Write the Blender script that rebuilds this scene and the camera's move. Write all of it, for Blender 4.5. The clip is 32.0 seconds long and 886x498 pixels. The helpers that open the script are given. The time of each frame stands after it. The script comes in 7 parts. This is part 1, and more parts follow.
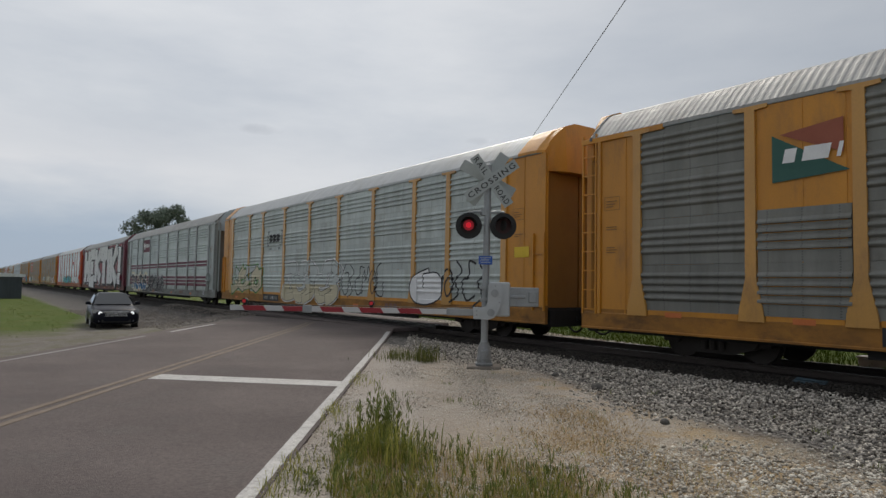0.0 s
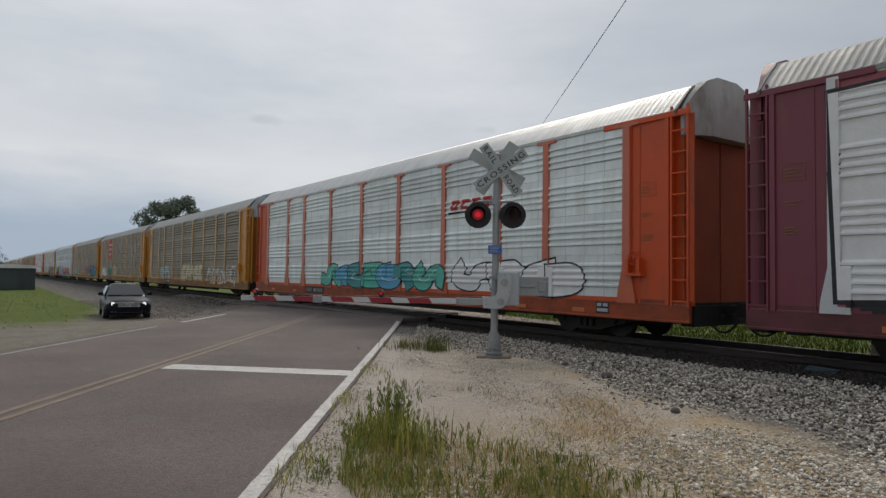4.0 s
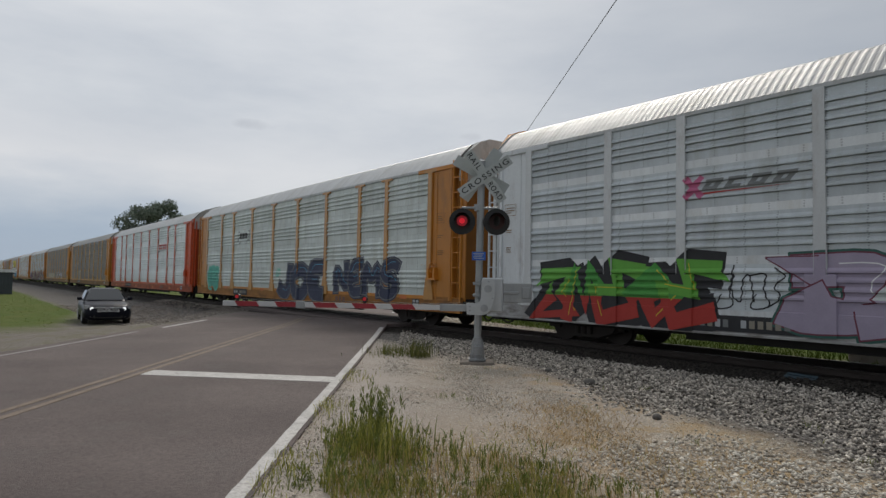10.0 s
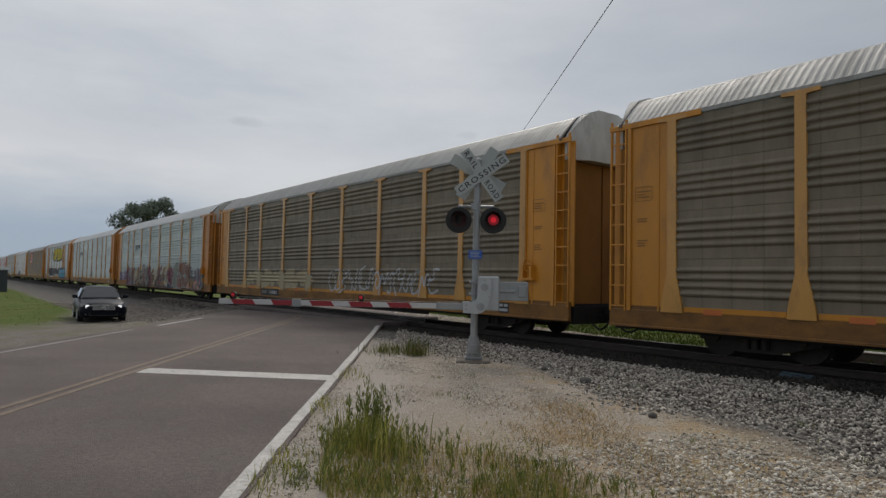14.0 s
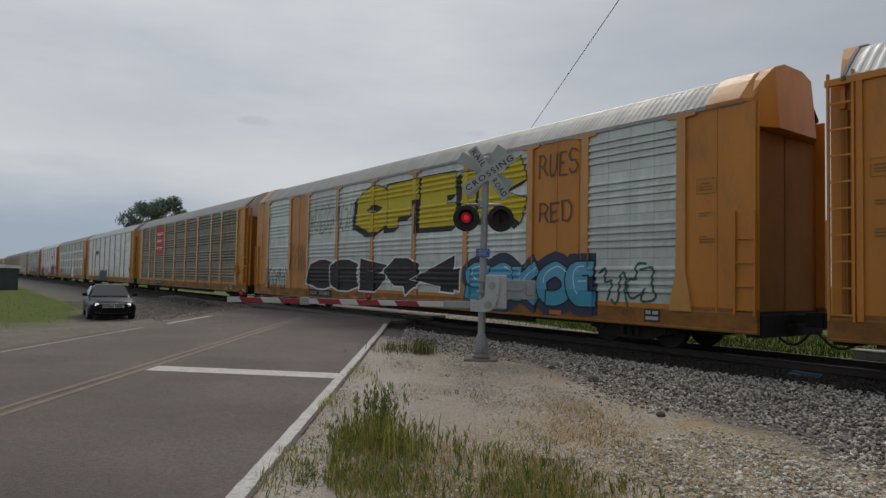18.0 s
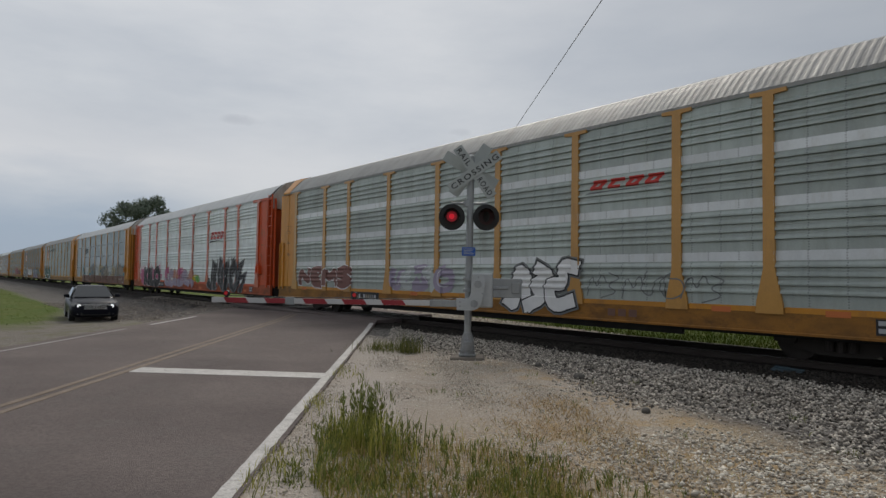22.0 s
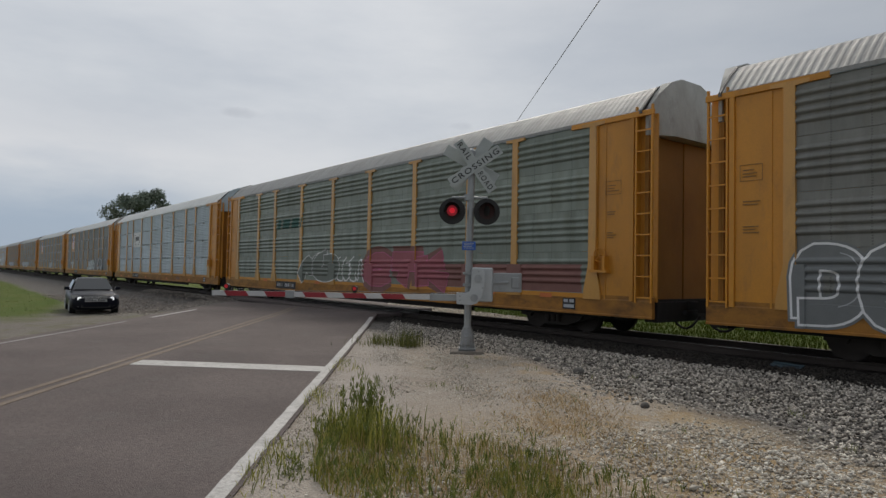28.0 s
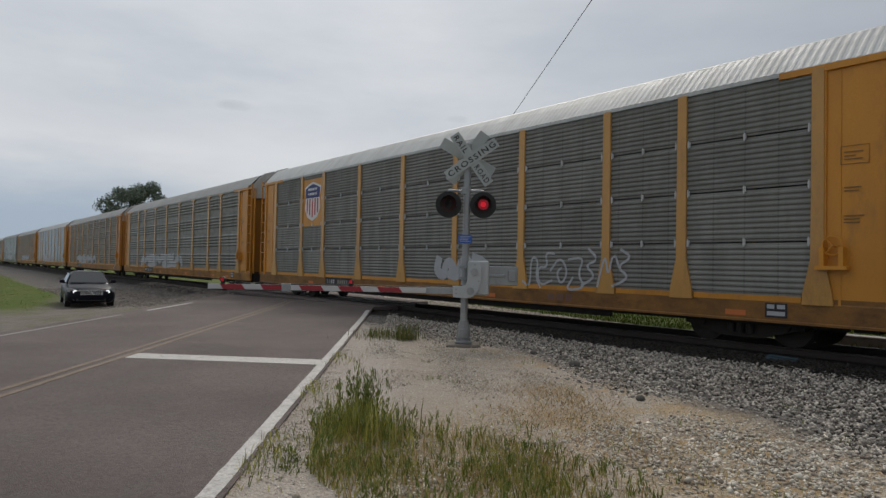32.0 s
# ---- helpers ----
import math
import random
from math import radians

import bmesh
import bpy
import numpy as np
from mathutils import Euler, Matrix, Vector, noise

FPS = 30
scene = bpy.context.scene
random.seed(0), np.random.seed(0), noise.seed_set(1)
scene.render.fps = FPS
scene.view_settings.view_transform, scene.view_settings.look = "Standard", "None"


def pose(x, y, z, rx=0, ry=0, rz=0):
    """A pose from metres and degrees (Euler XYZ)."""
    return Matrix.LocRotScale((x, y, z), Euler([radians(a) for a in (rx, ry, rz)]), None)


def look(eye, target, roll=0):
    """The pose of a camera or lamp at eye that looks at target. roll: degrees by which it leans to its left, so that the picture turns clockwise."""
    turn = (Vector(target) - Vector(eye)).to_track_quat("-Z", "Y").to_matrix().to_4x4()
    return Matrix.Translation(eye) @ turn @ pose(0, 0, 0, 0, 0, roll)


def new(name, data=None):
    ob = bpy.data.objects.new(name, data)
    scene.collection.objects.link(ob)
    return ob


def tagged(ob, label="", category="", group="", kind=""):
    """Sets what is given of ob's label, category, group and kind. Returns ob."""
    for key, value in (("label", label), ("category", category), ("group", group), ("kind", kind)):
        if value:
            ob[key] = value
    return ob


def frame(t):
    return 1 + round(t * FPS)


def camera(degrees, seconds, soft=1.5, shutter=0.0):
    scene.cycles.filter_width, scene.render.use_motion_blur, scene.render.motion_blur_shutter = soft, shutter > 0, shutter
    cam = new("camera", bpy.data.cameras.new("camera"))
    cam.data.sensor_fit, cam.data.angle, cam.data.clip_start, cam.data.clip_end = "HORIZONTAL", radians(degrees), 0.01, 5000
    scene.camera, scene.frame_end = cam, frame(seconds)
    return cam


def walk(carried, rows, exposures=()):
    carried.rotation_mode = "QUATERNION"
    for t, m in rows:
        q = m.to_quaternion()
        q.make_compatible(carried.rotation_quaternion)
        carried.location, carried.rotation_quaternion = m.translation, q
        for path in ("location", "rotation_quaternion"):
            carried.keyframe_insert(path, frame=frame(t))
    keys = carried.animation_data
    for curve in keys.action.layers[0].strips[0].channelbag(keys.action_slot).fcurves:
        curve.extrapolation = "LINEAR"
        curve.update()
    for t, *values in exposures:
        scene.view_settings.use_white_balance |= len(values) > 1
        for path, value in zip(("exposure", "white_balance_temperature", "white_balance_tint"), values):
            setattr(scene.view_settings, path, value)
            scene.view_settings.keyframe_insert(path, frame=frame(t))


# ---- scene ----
cam = camera(68.0, 32.0, soft=1.45)
PATH = [
    (0.0, pose(0, 0, 1.6, 93.23, -1.03, 53.79)),
    (0.5, pose(0, 0, 1.6, 93.07, -1.17, 53.86)),
    (1.0, pose(0, 0, 1.6, 93.07, -0.96, 54.21)),
    (1.5, pose(0, 0, 1.6, 93.03, -0.62, 53.98)),
    (2.0, pose(0, 0, 1.6, 92.61, -0.78, 54.09)),
    (2.5, pose(0, 0, 1.6, 92.72, -0.78, 54.23)),
    (3.0, pose(0, 0, 1.6, 92.25, -0.77, 54.77)),
    (3.5, pose(0, 0, 1.6, 92.30, -0.76, 54.66)),
    (5.5, pose(0, 0, 1.6, 92.27, -0.88, 54.50)),
    (6.0, pose(0, 0, 1.6, 92.32, -0.92, 54.19)),
    (6.5, pose(0, 0, 1.6, 92.32, -0.95, 54.60)),
    (7.0, pose(0, 0, 1.6, 92.29, -0.95, 54.55)),
    (7.5, pose(0, 0, 1.6, 91.93, -0.79, 54.29)),
    (8.0, pose(0, 0, 1.6, 92.18, -1.00, 54.57)),
    (8.5, pose(0, 0, 1.6, 92.25, -1.15, 54.35)),
    (9.0, pose(0, 0, 1.6, 92.76, -1.22, 53.70)),
    (9.5, pose(0, 0, 1.6, 92.56, -1.03, 53.44)),
    (10.0, pose(0, 0, 1.6, 92.87, -1.06, 53.21)),
    (10.5, pose(0, 0, 1.6, 92.74, -1.10, 53.43)),
    (11.0, pose(0, 0, 1.6, 92.75, -1.11, 53.80)),
    (11.5, pose(0, 0, 1.6, 92.71, -1.13, 53.73)),
    (12.0, pose(0, 0, 1.6, 92.59, -1.21, 53.78)),
    (12.5, pose(0, 0, 1.6, 93.03, -0.95, 53.31)),
    (13.0, pose(0, 0, 1.6, 92.74, -1.10, 53.38)),
    (13.5, pose(0, 0, 1.6, 92.80, -1.17, 52.85)),
    (15.5, pose(0, 0, 1.6, 92.51, -1.11, 53.37)),
    (16.0, pose(0, 0, 1.6, 92.54, -1.01, 53.48)),
    (16.5, pose(0, 0, 1.6, 92.48, -1.02, 53.12)),
    (17.0, pose(0, 0, 1.6, 92.87, -0.89, 53.08)),
    (17.5, pose(0, 0, 1.6, 92.86, -0.90, 53.08)),
    (18.0, pose(0, 0, 1.6, 92.58, -1.19, 53.55)),
    (18.5, pose(0, 0, 1.6, 92.35, -1.12, 53.68)),
    (19.0, pose(0, 0, 1.6, 91.90, -0.82, 53.35)),
    (19.5, pose(0, 0, 1.6, 91.93, -1.17, 52.79)),
    (20.0, pose(0, 0, 1.6, 92.28, -1.09, 53.14)),
    (20.5, pose(0, 0, 1.6, 92.79, -1.07, 53.09)),
    (21.0, pose(0, 0, 1.6, 92.68, -0.97, 52.81)),
    (21.5, pose(0, 0, 1.6, 92.37, -0.46, 52.84)),
    (22.0, pose(0, 0, 1.6, 92.50, -0.83, 52.33)),
    (22.5, pose(0, 0, 1.6, 92.97, -0.67, 52.74)),
    (23.0, pose(0, 0, 1.6, 92.61, -0.79, 53.56)),
    (23.5, pose(0, 0, 1.6, 92.55, -0.58, 53.28)),
    (24.0, pose(0, 0, 1.6, 92.58, -0.85, 53.25)),
    (24.5, pose(0, 0, 1.6, 92.16, -0.99, 53.32)),
    (26.5, pose(0, 0, 1.6, 92.36, -1.07, 52.24)),
    (27.0, pose(0, 0, 1.6, 92.40, -0.99, 52.20)),
    (27.5, pose(0, 0, 1.6, 91.92, -1.10, 52.27)),
    (28.0, pose(0, 0, 1.6, 91.99, -1.09, 52.34)),
    (28.5, pose(0, 0, 1.6, 91.88, -1.09, 52.48)),
    (29.0, pose(0, 0, 1.6, 91.87, -1.14, 52.19)),
    (29.5, pose(0, 0, 1.6, 91.99, -1.08, 52.21)),
    (30.0, pose(0, 0, 1.6, 91.98, -1.15, 52.50)),
    (30.5, pose(0, 0, 1.6, 91.70, -1.09, 52.34)),
    (31.0, pose(0, 0, 1.6, 91.40, -1.11, 52.12)),
    (31.5, pose(0, 0, 1.6, 91.67, -1.04, 52.00)),
    (32.0, pose(0, 0, 1.6, 91.41, -1.11, 52.02)),
]
EXPOSURES = ((0.0, 0.03), (6.0, 0.05), (9.0, 0.04), (11.0, 0.03), (12.0, 0.06), (13.0, -0.07), (16.0, -0.12), (19.0, -0.16), (20.0, -0.09), (24.0, -0.09), (28.0, -0.02), (32.0, 0.0))
walk(cam, PATH, [(t, stops, 6660, 10) for t, stops in EXPOSURES])

# ---- light ----
world = bpy.data.worlds.new("overcast_sky")
scene.world = world
world.use_nodes = True


def wire_sky():
    nt = world.node_tree
    nd, ln = nt.nodes, nt.links

    def math_node(op, a, b=None, clamp=False):
        n = nd.new("ShaderNodeMath")
        n.operation, n.use_clamp = op, clamp
        for i, v in enumerate((a, b)):
            if v is None:
                continue
            if isinstance(v, (int, float)):
                n.inputs[i].default_value = v
            else:
                ln.new(v, n.inputs[i])
        return n.outputs[0]

    def mix(fac, a, b):
        n = nd.new("ShaderNodeMix")
        n.data_type = "RGBA"
        for k, v in ((0, fac), (6, a), (7, b)):
            if isinstance(v, tuple):
                n.inputs[k].default_value = (*v, 1)
            elif isinstance(v, (int, float)):
                n.inputs[k].default_value = v
            else:
                ln.new(v, n.inputs[k])
        return n.outputs[2]

    co = nd.new("ShaderNodeTexCoord").outputs["Generated"]
    sep = nd.new("ShaderNodeSeparateXYZ")
    ln.new(co, sep.inputs[0])
    x, y, z = sep.outputs
    # flat cloud deck: stretched noise, dense and grey
    mapn = nd.new("ShaderNodeMapping")
    mapn.inputs["Scale"].default_value = (1.3, 1.3, 4.6)
    ln.new(co, mapn.inputs[0])
    big = nd.new("ShaderNodeTexNoise")
    big.inputs["Scale"].default_value, big.inputs["Detail"].default_value, big.inputs["Roughness"].default_value = 2.3, 6, 0.55
    ln.new(mapn.outputs[0], big.inputs["Vector"])
    ramp = nd.new("ShaderNodeValToRGB")
    ramp.color_ramp.elements[0].position, ramp.color_ramp.elements[1].position = 0.32, 0.70
    ramp.color_ramp.elements[0].color, ramp.color_ramp.elements[1].color = (0.455, 0.50, 0.565, 1), (0.63, 0.66, 0.70, 1)
    ln.new(big.outputs["Fac"], ramp.inputs[0])
    # brighter overhead, as under any overcast
    up = math_node("POWER", math_node("MAXIMUM", z, 0.0), 1.6)
    deck = mix(up, ramp.outputs[0], (0.92, 0.955, 1.0))
    # the deck thins towards the west and is heavier towards the east
    east = math_node("MULTIPLY", math_node("ADD", x, 0.82), 1.9, True)
    deck = mix(math_node("MULTIPLY", east, 0.62), deck, (0.30, 0.335, 0.385))
    # pale strip low in the west, then a slate blue band at the horizon
    low = math_node("SUBTRACT", 1.0, math_node("MULTIPLY", math_node("ABSOLUTE", math_node("SUBTRACT", z, 0.155)), 12.0), True)
    west = math_node("MULTIPLY", math_node("SUBTRACT", math_node("MULTIPLY", x, -1.0), 0.62), 2.6, True)
    pale = mix(math_node("MULTIPLY", math_node("MULTIPLY", low, west), 0.75), deck, (0.72, 0.73, 0.76))
    wob = math_node("MULTIPLY", math_node("SUBTRACT", big.outputs["Fac"], 0.5), 0.12)
    h = math_node("SUBTRACT", 1.0, math_node("MULTIPLY", math_node("ADD", math_node("SUBTRACT", z, 0.065), wob), 12.0), True)
    blue = math_node("MULTIPLY", h, math_node("MULTIPLY", math_node("SUBTRACT", math_node("MULTIPLY", x, -1.0), 0.925), 17.0, True), True)
    band = mix(math_node("MULTIPLY", blue, 0.85), pale, (0.29, 0.38, 0.51))
    sky = nd.new("ShaderNodeTexSky")
    sky.sky_type, sky.sun_disc = "NISHITA", False
    sky.sun_elevation, sky.sun_rotation = radians(47), radians(-51)
    faint = nd.new("ShaderNodeVectorMath")
    faint.operation = "SCALE"
    faint.inputs["Scale"].default_value = 0.10
    ln.new(sky.outputs[0], faint.inputs[0])
    whole = mix(0.93, faint.outputs[0], band)
    # a few torn scraps of darker cloud under the deck
    for (cx, cy, cz), wide, tall, depth in (((-0.9147, 0.3379, 0.2215), 0.034, 0.0085, 0.30), ((-0.7583, 0.6144, 0.2181), 0.022, 0.006, 0.22)):
        n = math.hypot(cx, cy)
        u = math_node("ADD", math_node("MULTIPLY", math_node("SUBTRACT", x, cx), cy / n / wide), math_node("MULTIPLY", math_node("SUBTRACT", y, cy), -cx / n / wide))
        w = math_node("MULTIPLY", math_node("SUBTRACT", z, cz), 1 / tall)
        r2 = math_node("ADD", math_node("MULTIPLY", u, u), math_node("MULTIPLY", w, w))
        torn = nd.new("ShaderNodeTexNoise")
        torn.inputs["Scale"].default_value, torn.inputs["Detail"].default_value = 42.0, 4
        ln.new(co, torn.inputs["Vector"])
        scrap = math_node("SUBTRACT", math_node("MULTIPLY", torn.outputs["Fac"], 1.9), r2, True)
        ahead = math_node("GREATER_THAN", math_node("ADD", math_node("MULTIPLY", x, cx), math_node("MULTIPLY", y, cy)), 0.0)
        whole = mix(math_node("MULTIPLY", math_node("MULTIPLY", scrap, ahead), depth), whole, (0.34, 0.37, 0.43))
    bg = nd["Background"]
    ln.new(whole, bg.inputs[0])
    bg.inputs[1].default_value = 1.0


wire_sky()
sun_data = bpy.data.lights.new("sun", "SUN")
sun_data.energy, sun_data.angle, sun_data.color = 1.8, radians(28), (1.0, 0.935, 0.845)
sun = new("sun", sun_data)
sun.matrix_world = look((-60, 50, 60), (-10, 10, 0))

# ---- materials ----


def surface(name, base, rough=0.6, metal=0.0, second=None, amount=0.5, scale=2.0, stretch=(1, 1, 1), fine=0.25, fine_scale=40.0, bump=0.0, bump_scale=60.0, per_thing=0.0, spec=0.5, stain=None, stain_amount=0.0, stain_scale=0.7, coat=0.0, holes=0.0):
    """Base colour with broad stains, fine grain, and relief."""
    m = bpy.data.materials.new(name)
    m.use_nodes = True
    nt = m.node_tree
    nd, ln = nt.nodes, nt.links
    b = nd["Principled BSDF"]
    b.inputs["Roughness"].default_value, b.inputs["Metallic"].default_value = rough, metal
    b.inputs["Specular IOR Level"].default_value = spec
    b.inputs["Coat Weight"].default_value, b.inputs["Coat Roughness"].default_value = coat, 0.16
    info = nd.new("ShaderNodeObjectInfo")
    co = nd.new("ShaderNodeTexCoord")
    shift = nd.new("ShaderNodeVectorMath")
    shift.operation = "MULTIPLY_ADD"
    rnd = nd.new("ShaderNodeCombineXYZ")
    for i in range(3):
        ln.new(info.outputs["Random"], rnd.inputs[i])
    ln.new(rnd.outputs[0], shift.inputs[0])
    shift.inputs[1].default_value = (31, 17, 23) if per_thing else (0, 0, 0)
    ln.new(co.outputs["Object"], shift.inputs[2])
    mp = nd.new("ShaderNodeMapping")
    mp.inputs["Scale"].default_value = stretch
    ln.new(shift.outputs[0], mp.inputs[0])

    def noise_node(vec, s, detail=4, r=0.6):
        n = nd.new("ShaderNodeTexNoise")
        n.inputs["Scale"].default_value, n.inputs["Detail"].default_value, n.inputs["Roughness"].default_value = s, detail, r
        ln.new(vec, n.inputs["Vector"])
        return n.outputs["Fac"]

    def ramped(f, lo, hi):
        r = nd.new("ShaderNodeMapRange")
        r.inputs["From Min"].default_value, r.inputs["From Max"].default_value = lo, hi
        ln.new(f, r.inputs["Value"])
        return r.outputs[0]

    def mixed(f, a, c, k=1.0, blend="MIX"):
        n = nd.new("ShaderNodeMix")
        n.data_type, n.blend_type = "RGBA", blend
        if isinstance(f, float):
            n.inputs[0].default_value = f
        else:
            s = nd.new("ShaderNodeMath")
            s.operation = "MULTIPLY"
            s.inputs[1].default_value = k
            ln.new(f, s.inputs[0])
            ln.new(s.outputs[0], n.inputs[0])
        for i, v in ((6, a), (7, c)):
            if isinstance(v, tuple):
                n.inputs[i].default_value = (*v, 1)
            else:
                ln.new(v, n.inputs[i])
        return n.outputs[2]

    broad = noise_node(mp.outputs[0], scale)
    second = second or tuple(c * 0.55 for c in base)
    col = mixed(ramped(broad, 0.38, 0.68), base, second, amount)
    if stain:
        col = mixed(ramped(noise_node(mp.outputs[0], stain_scale, 6, 0.7), 0.52, 0.72), col, stain, stain_amount)
    grain = noise_node(shift.outputs[0], fine_scale, 3, 0.7)
    col = mixed(ramped(grain, 0.35, 0.75), col, tuple(c * 0.35 for c in base), fine)
    if holes:
        axes = nd.new("ShaderNodeSeparateXYZ")
        ln.new(co.outputs["Object"], axes.inputs[0])

        def rows_of(value, pitch, part):
            n = nd.new("ShaderNodeMath")
            n.operation = "PINGPONG"
            n.inputs[1].default_value = pitch / 2
            ln.new(value, n.inputs[0])
            k = nd.new("ShaderNodeMath")
            k.operation = "LESS_THAN"
            k.inputs[1].default_value = part * pitch / 2
            ln.new(n.outputs[0], k.inputs[0])
            return k.outputs[0]

        both = nd.new("ShaderNodeMath")
        both.operation = "MULTIPLY"
        ln.new(rows_of(axes.outputs[0], 0.66, 0.05), both.inputs[0])
        ln.new(rows_of(axes.outputs[2], 0.05, 0.5), both.inputs[1])
        col = mixed(both.outputs[0], col, tuple(c * 0.15 for c in base), holes)
    if per_thing:
        hsv = nd.new("ShaderNodeHueSaturation")
        ln.new(col, hsv.inputs["Color"])
        v = nd.new("ShaderNodeMapRange")
        v.inputs["To Min"].default_value, v.inputs["To Max"].default_value = 1 - per_thing, 1 + per_thing
        ln.new(info.outputs["Random"], v.inputs["Value"])
        ln.new(v.outputs[0], hsv.inputs["Value"])
        col = hsv.outputs[0]
    ln.new(col, b.inputs["Base Color"])
    rr = nd.new("ShaderNodeMapRange")
    rr.inputs["To Min"].default_value, rr.inputs["To Max"].default_value = max(0.05, rough - 0.12), min(1, rough + 0.15)
    ln.new(broad, rr.inputs["Value"])
    ln.new(rr.outputs[0], b.inputs["Roughness"])
    if bump:
        bn = nd.new("ShaderNodeBump")
        bn.inputs["Strength"].default_value, bn.inputs["Distance"].default_value = bump, 0.02
        ln.new(noise_node(shift.outputs[0], bump_scale, 4, 0.65), bn.inputs["Height"])
        ln.new(bn.outputs[0], b.inputs["Normal"])
    return m


def paint_mat(name, base, dirt=0.6, rough=0.5, coat=0.2):
    return surface(name, base, rough, 0.0, tuple(c * 0.62 + 0.015 for c in base), dirt * 0.8, 0.8, (1.5, 1.5, 0.5), 0.15, 24, 0.05, 22, 0.08, 0.45, (0.17, 0.085, 0.04), 0.5, 1.1, coat)


def sheet_mat(name, base, dirt=0.5, metal=0.25, rough=0.48, coat=0.35, holes=0.5):
    return surface(name, base, rough, metal, tuple(c * 0.62 for c in base), dirt, 1.1, (2.6, 1, 0.5), 0.12, 22, 0.04, 30, 0.10, 0.5, tuple(c * 0.6 * k for c, k in zip(base, (1.05, 0.95, 0.8))), 0.5, 0.8, coat, holes)


def plain(name, base, rough=0.6, metal=0.0, fine=0.15):
    return surface(name, base, rough, metal, tuple(c * 0.75 for c in base), 0.4, 3, (1, 1, 1), fine, 50)


def glow(name, colour, strength):
    m = bpy.data.materials.new(name)
    m.use_nodes = True
    b = m.node_tree.nodes["Principled BSDF"]
    b.inputs["Base Color"].default_value = (*colour, 1)
    b.inputs["Emission Color"].default_value = (*colour, 1)
    b.inputs["Emission Strength"].default_value = strength
    return m


def glass(name, tint, rough=0.05, coat=0.25):
    m = bpy.data.materials.new(name)
    m.use_nodes = True
    b = m.node_tree.nodes["Principled BSDF"]
    b.inputs["Base Color"].default_value = (*tint, 1)
    b.inputs["Roughness"].default_value = rough
    b.inputs["Specular IOR Level"].default_value = 0.3
    b.inputs["Coat Weight"].default_value = coat
    b.inputs["Coat Roughness"].default_value = 0.03
    return m


PAINT = {
    "yellow": paint_mat("yellow_paint", (0.61, 0.255, 0.020)),
    "amber": paint_mat("amber_paint", (0.57, 0.215, 0.019), 0.65),
    "orange": paint_mat("orange_paint", (0.60, 0.075, 0.010), 0.22, 0.5, 0.08),
    "maroon": paint_mat("maroon_paint", (0.20, 0.035, 0.06), 0.4),
    "white": paint_mat("white_paint", (0.66, 0.69, 0.71), 0.25),
    "grey": paint_mat("grey_paint", (0.34, 0.37, 0.36), 0.4),
}
POST = {k: paint_mat("faded_%s_post" % k, tuple(0.82 * c + 0.11 * d for c, d in zip(v, (0.42, 0.37, 0.30))), 0.5, 0.5, 0.6) for k, v in (("yellow", (0.62, 0.29, 0.028)), ("amber", (0.58, 0.25, 0.026)), ("orange", (0.60, 0.088, 0.017)), ("maroon", (0.20, 0.035, 0.06)), ("white", (0.66, 0.69, 0.71)), ("grey", (0.19, 0.205, 0.20)))}
SHEET = {
    "clean": sheet_mat("galvanized_sheet", (0.76, 0.81, 0.81), 0.35),
    "mid": sheet_mat("faded_galvanized_sheet", (0.58, 0.63, 0.61), 0.45),
    "moss": sheet_mat("dull_green_sheet", (0.225, 0.258, 0.222), 0.6, 0.15, 0.5, 0.12),
    "ash": sheet_mat("ashen_galvanized_sheet", (0.46, 0.505, 0.49), 0.5),
    "silver": sheet_mat("silver_blue_sheet", (0.52, 0.565, 0.59), 0.4, 0.2),
    "sage": sheet_mat("pale_sage_sheet", (0.335, 0.375, 0.345), 0.5, 0.2, 0.5, 0.2),
    "brown": sheet_mat("dusty_brown_sheet", (0.265, 0.222, 0.155), 0.6, 0.1, 0.6, 0.12),
    "teal": sheet_mat("weathered_sheet", (0.43, 0.48, 0.455), 0.5),
    "dark": sheet_mat("grimy_sheet", (0.205, 0.172, 0.122), 0.6, 0.1, 0.6, 0.12),
    "grey": sheet_mat("dull_grey_sheet", (0.200, 0.200, 0.182), 0.55, 0.15, 0.55, 0.12),
    "white": sheet_mat("white_sheet", (0.74, 0.77, 0.785), 0.3, 0.1),
    "steel": sheet_mat("blue_grey_sheet", (0.40, 0.475, 0.52), 0.35),
}
ROOF = {
    "bright": sheet_mat("bright_roof_sheet", (0.48, 0.49, 0.49), 0.35, 0.35, 0.45, 0.0, 0.0),
    "dull": sheet_mat("dull_roof_sheet", (0.32, 0.32, 0.31), 0.45, 0.15, 0.55, 0.0, 0.0),
    "white": sheet_mat("white_roof_sheet", (0.60, 0.61, 0.60), 0.35, 0.0, 0.55, 0.0, 0.0),
}
CAPWHITE = surface("dirty_white_cap", (0.50, 0.50, 0.48), 0.6, 0.0, (0.33, 0.31, 0.28), 0.7, 1.4, (1, 1, 0.5), 0.2, 30, 0.05, 30, 0.15, 0.4, (0.16, 0.13, 0.10), 0.7, 1.1)


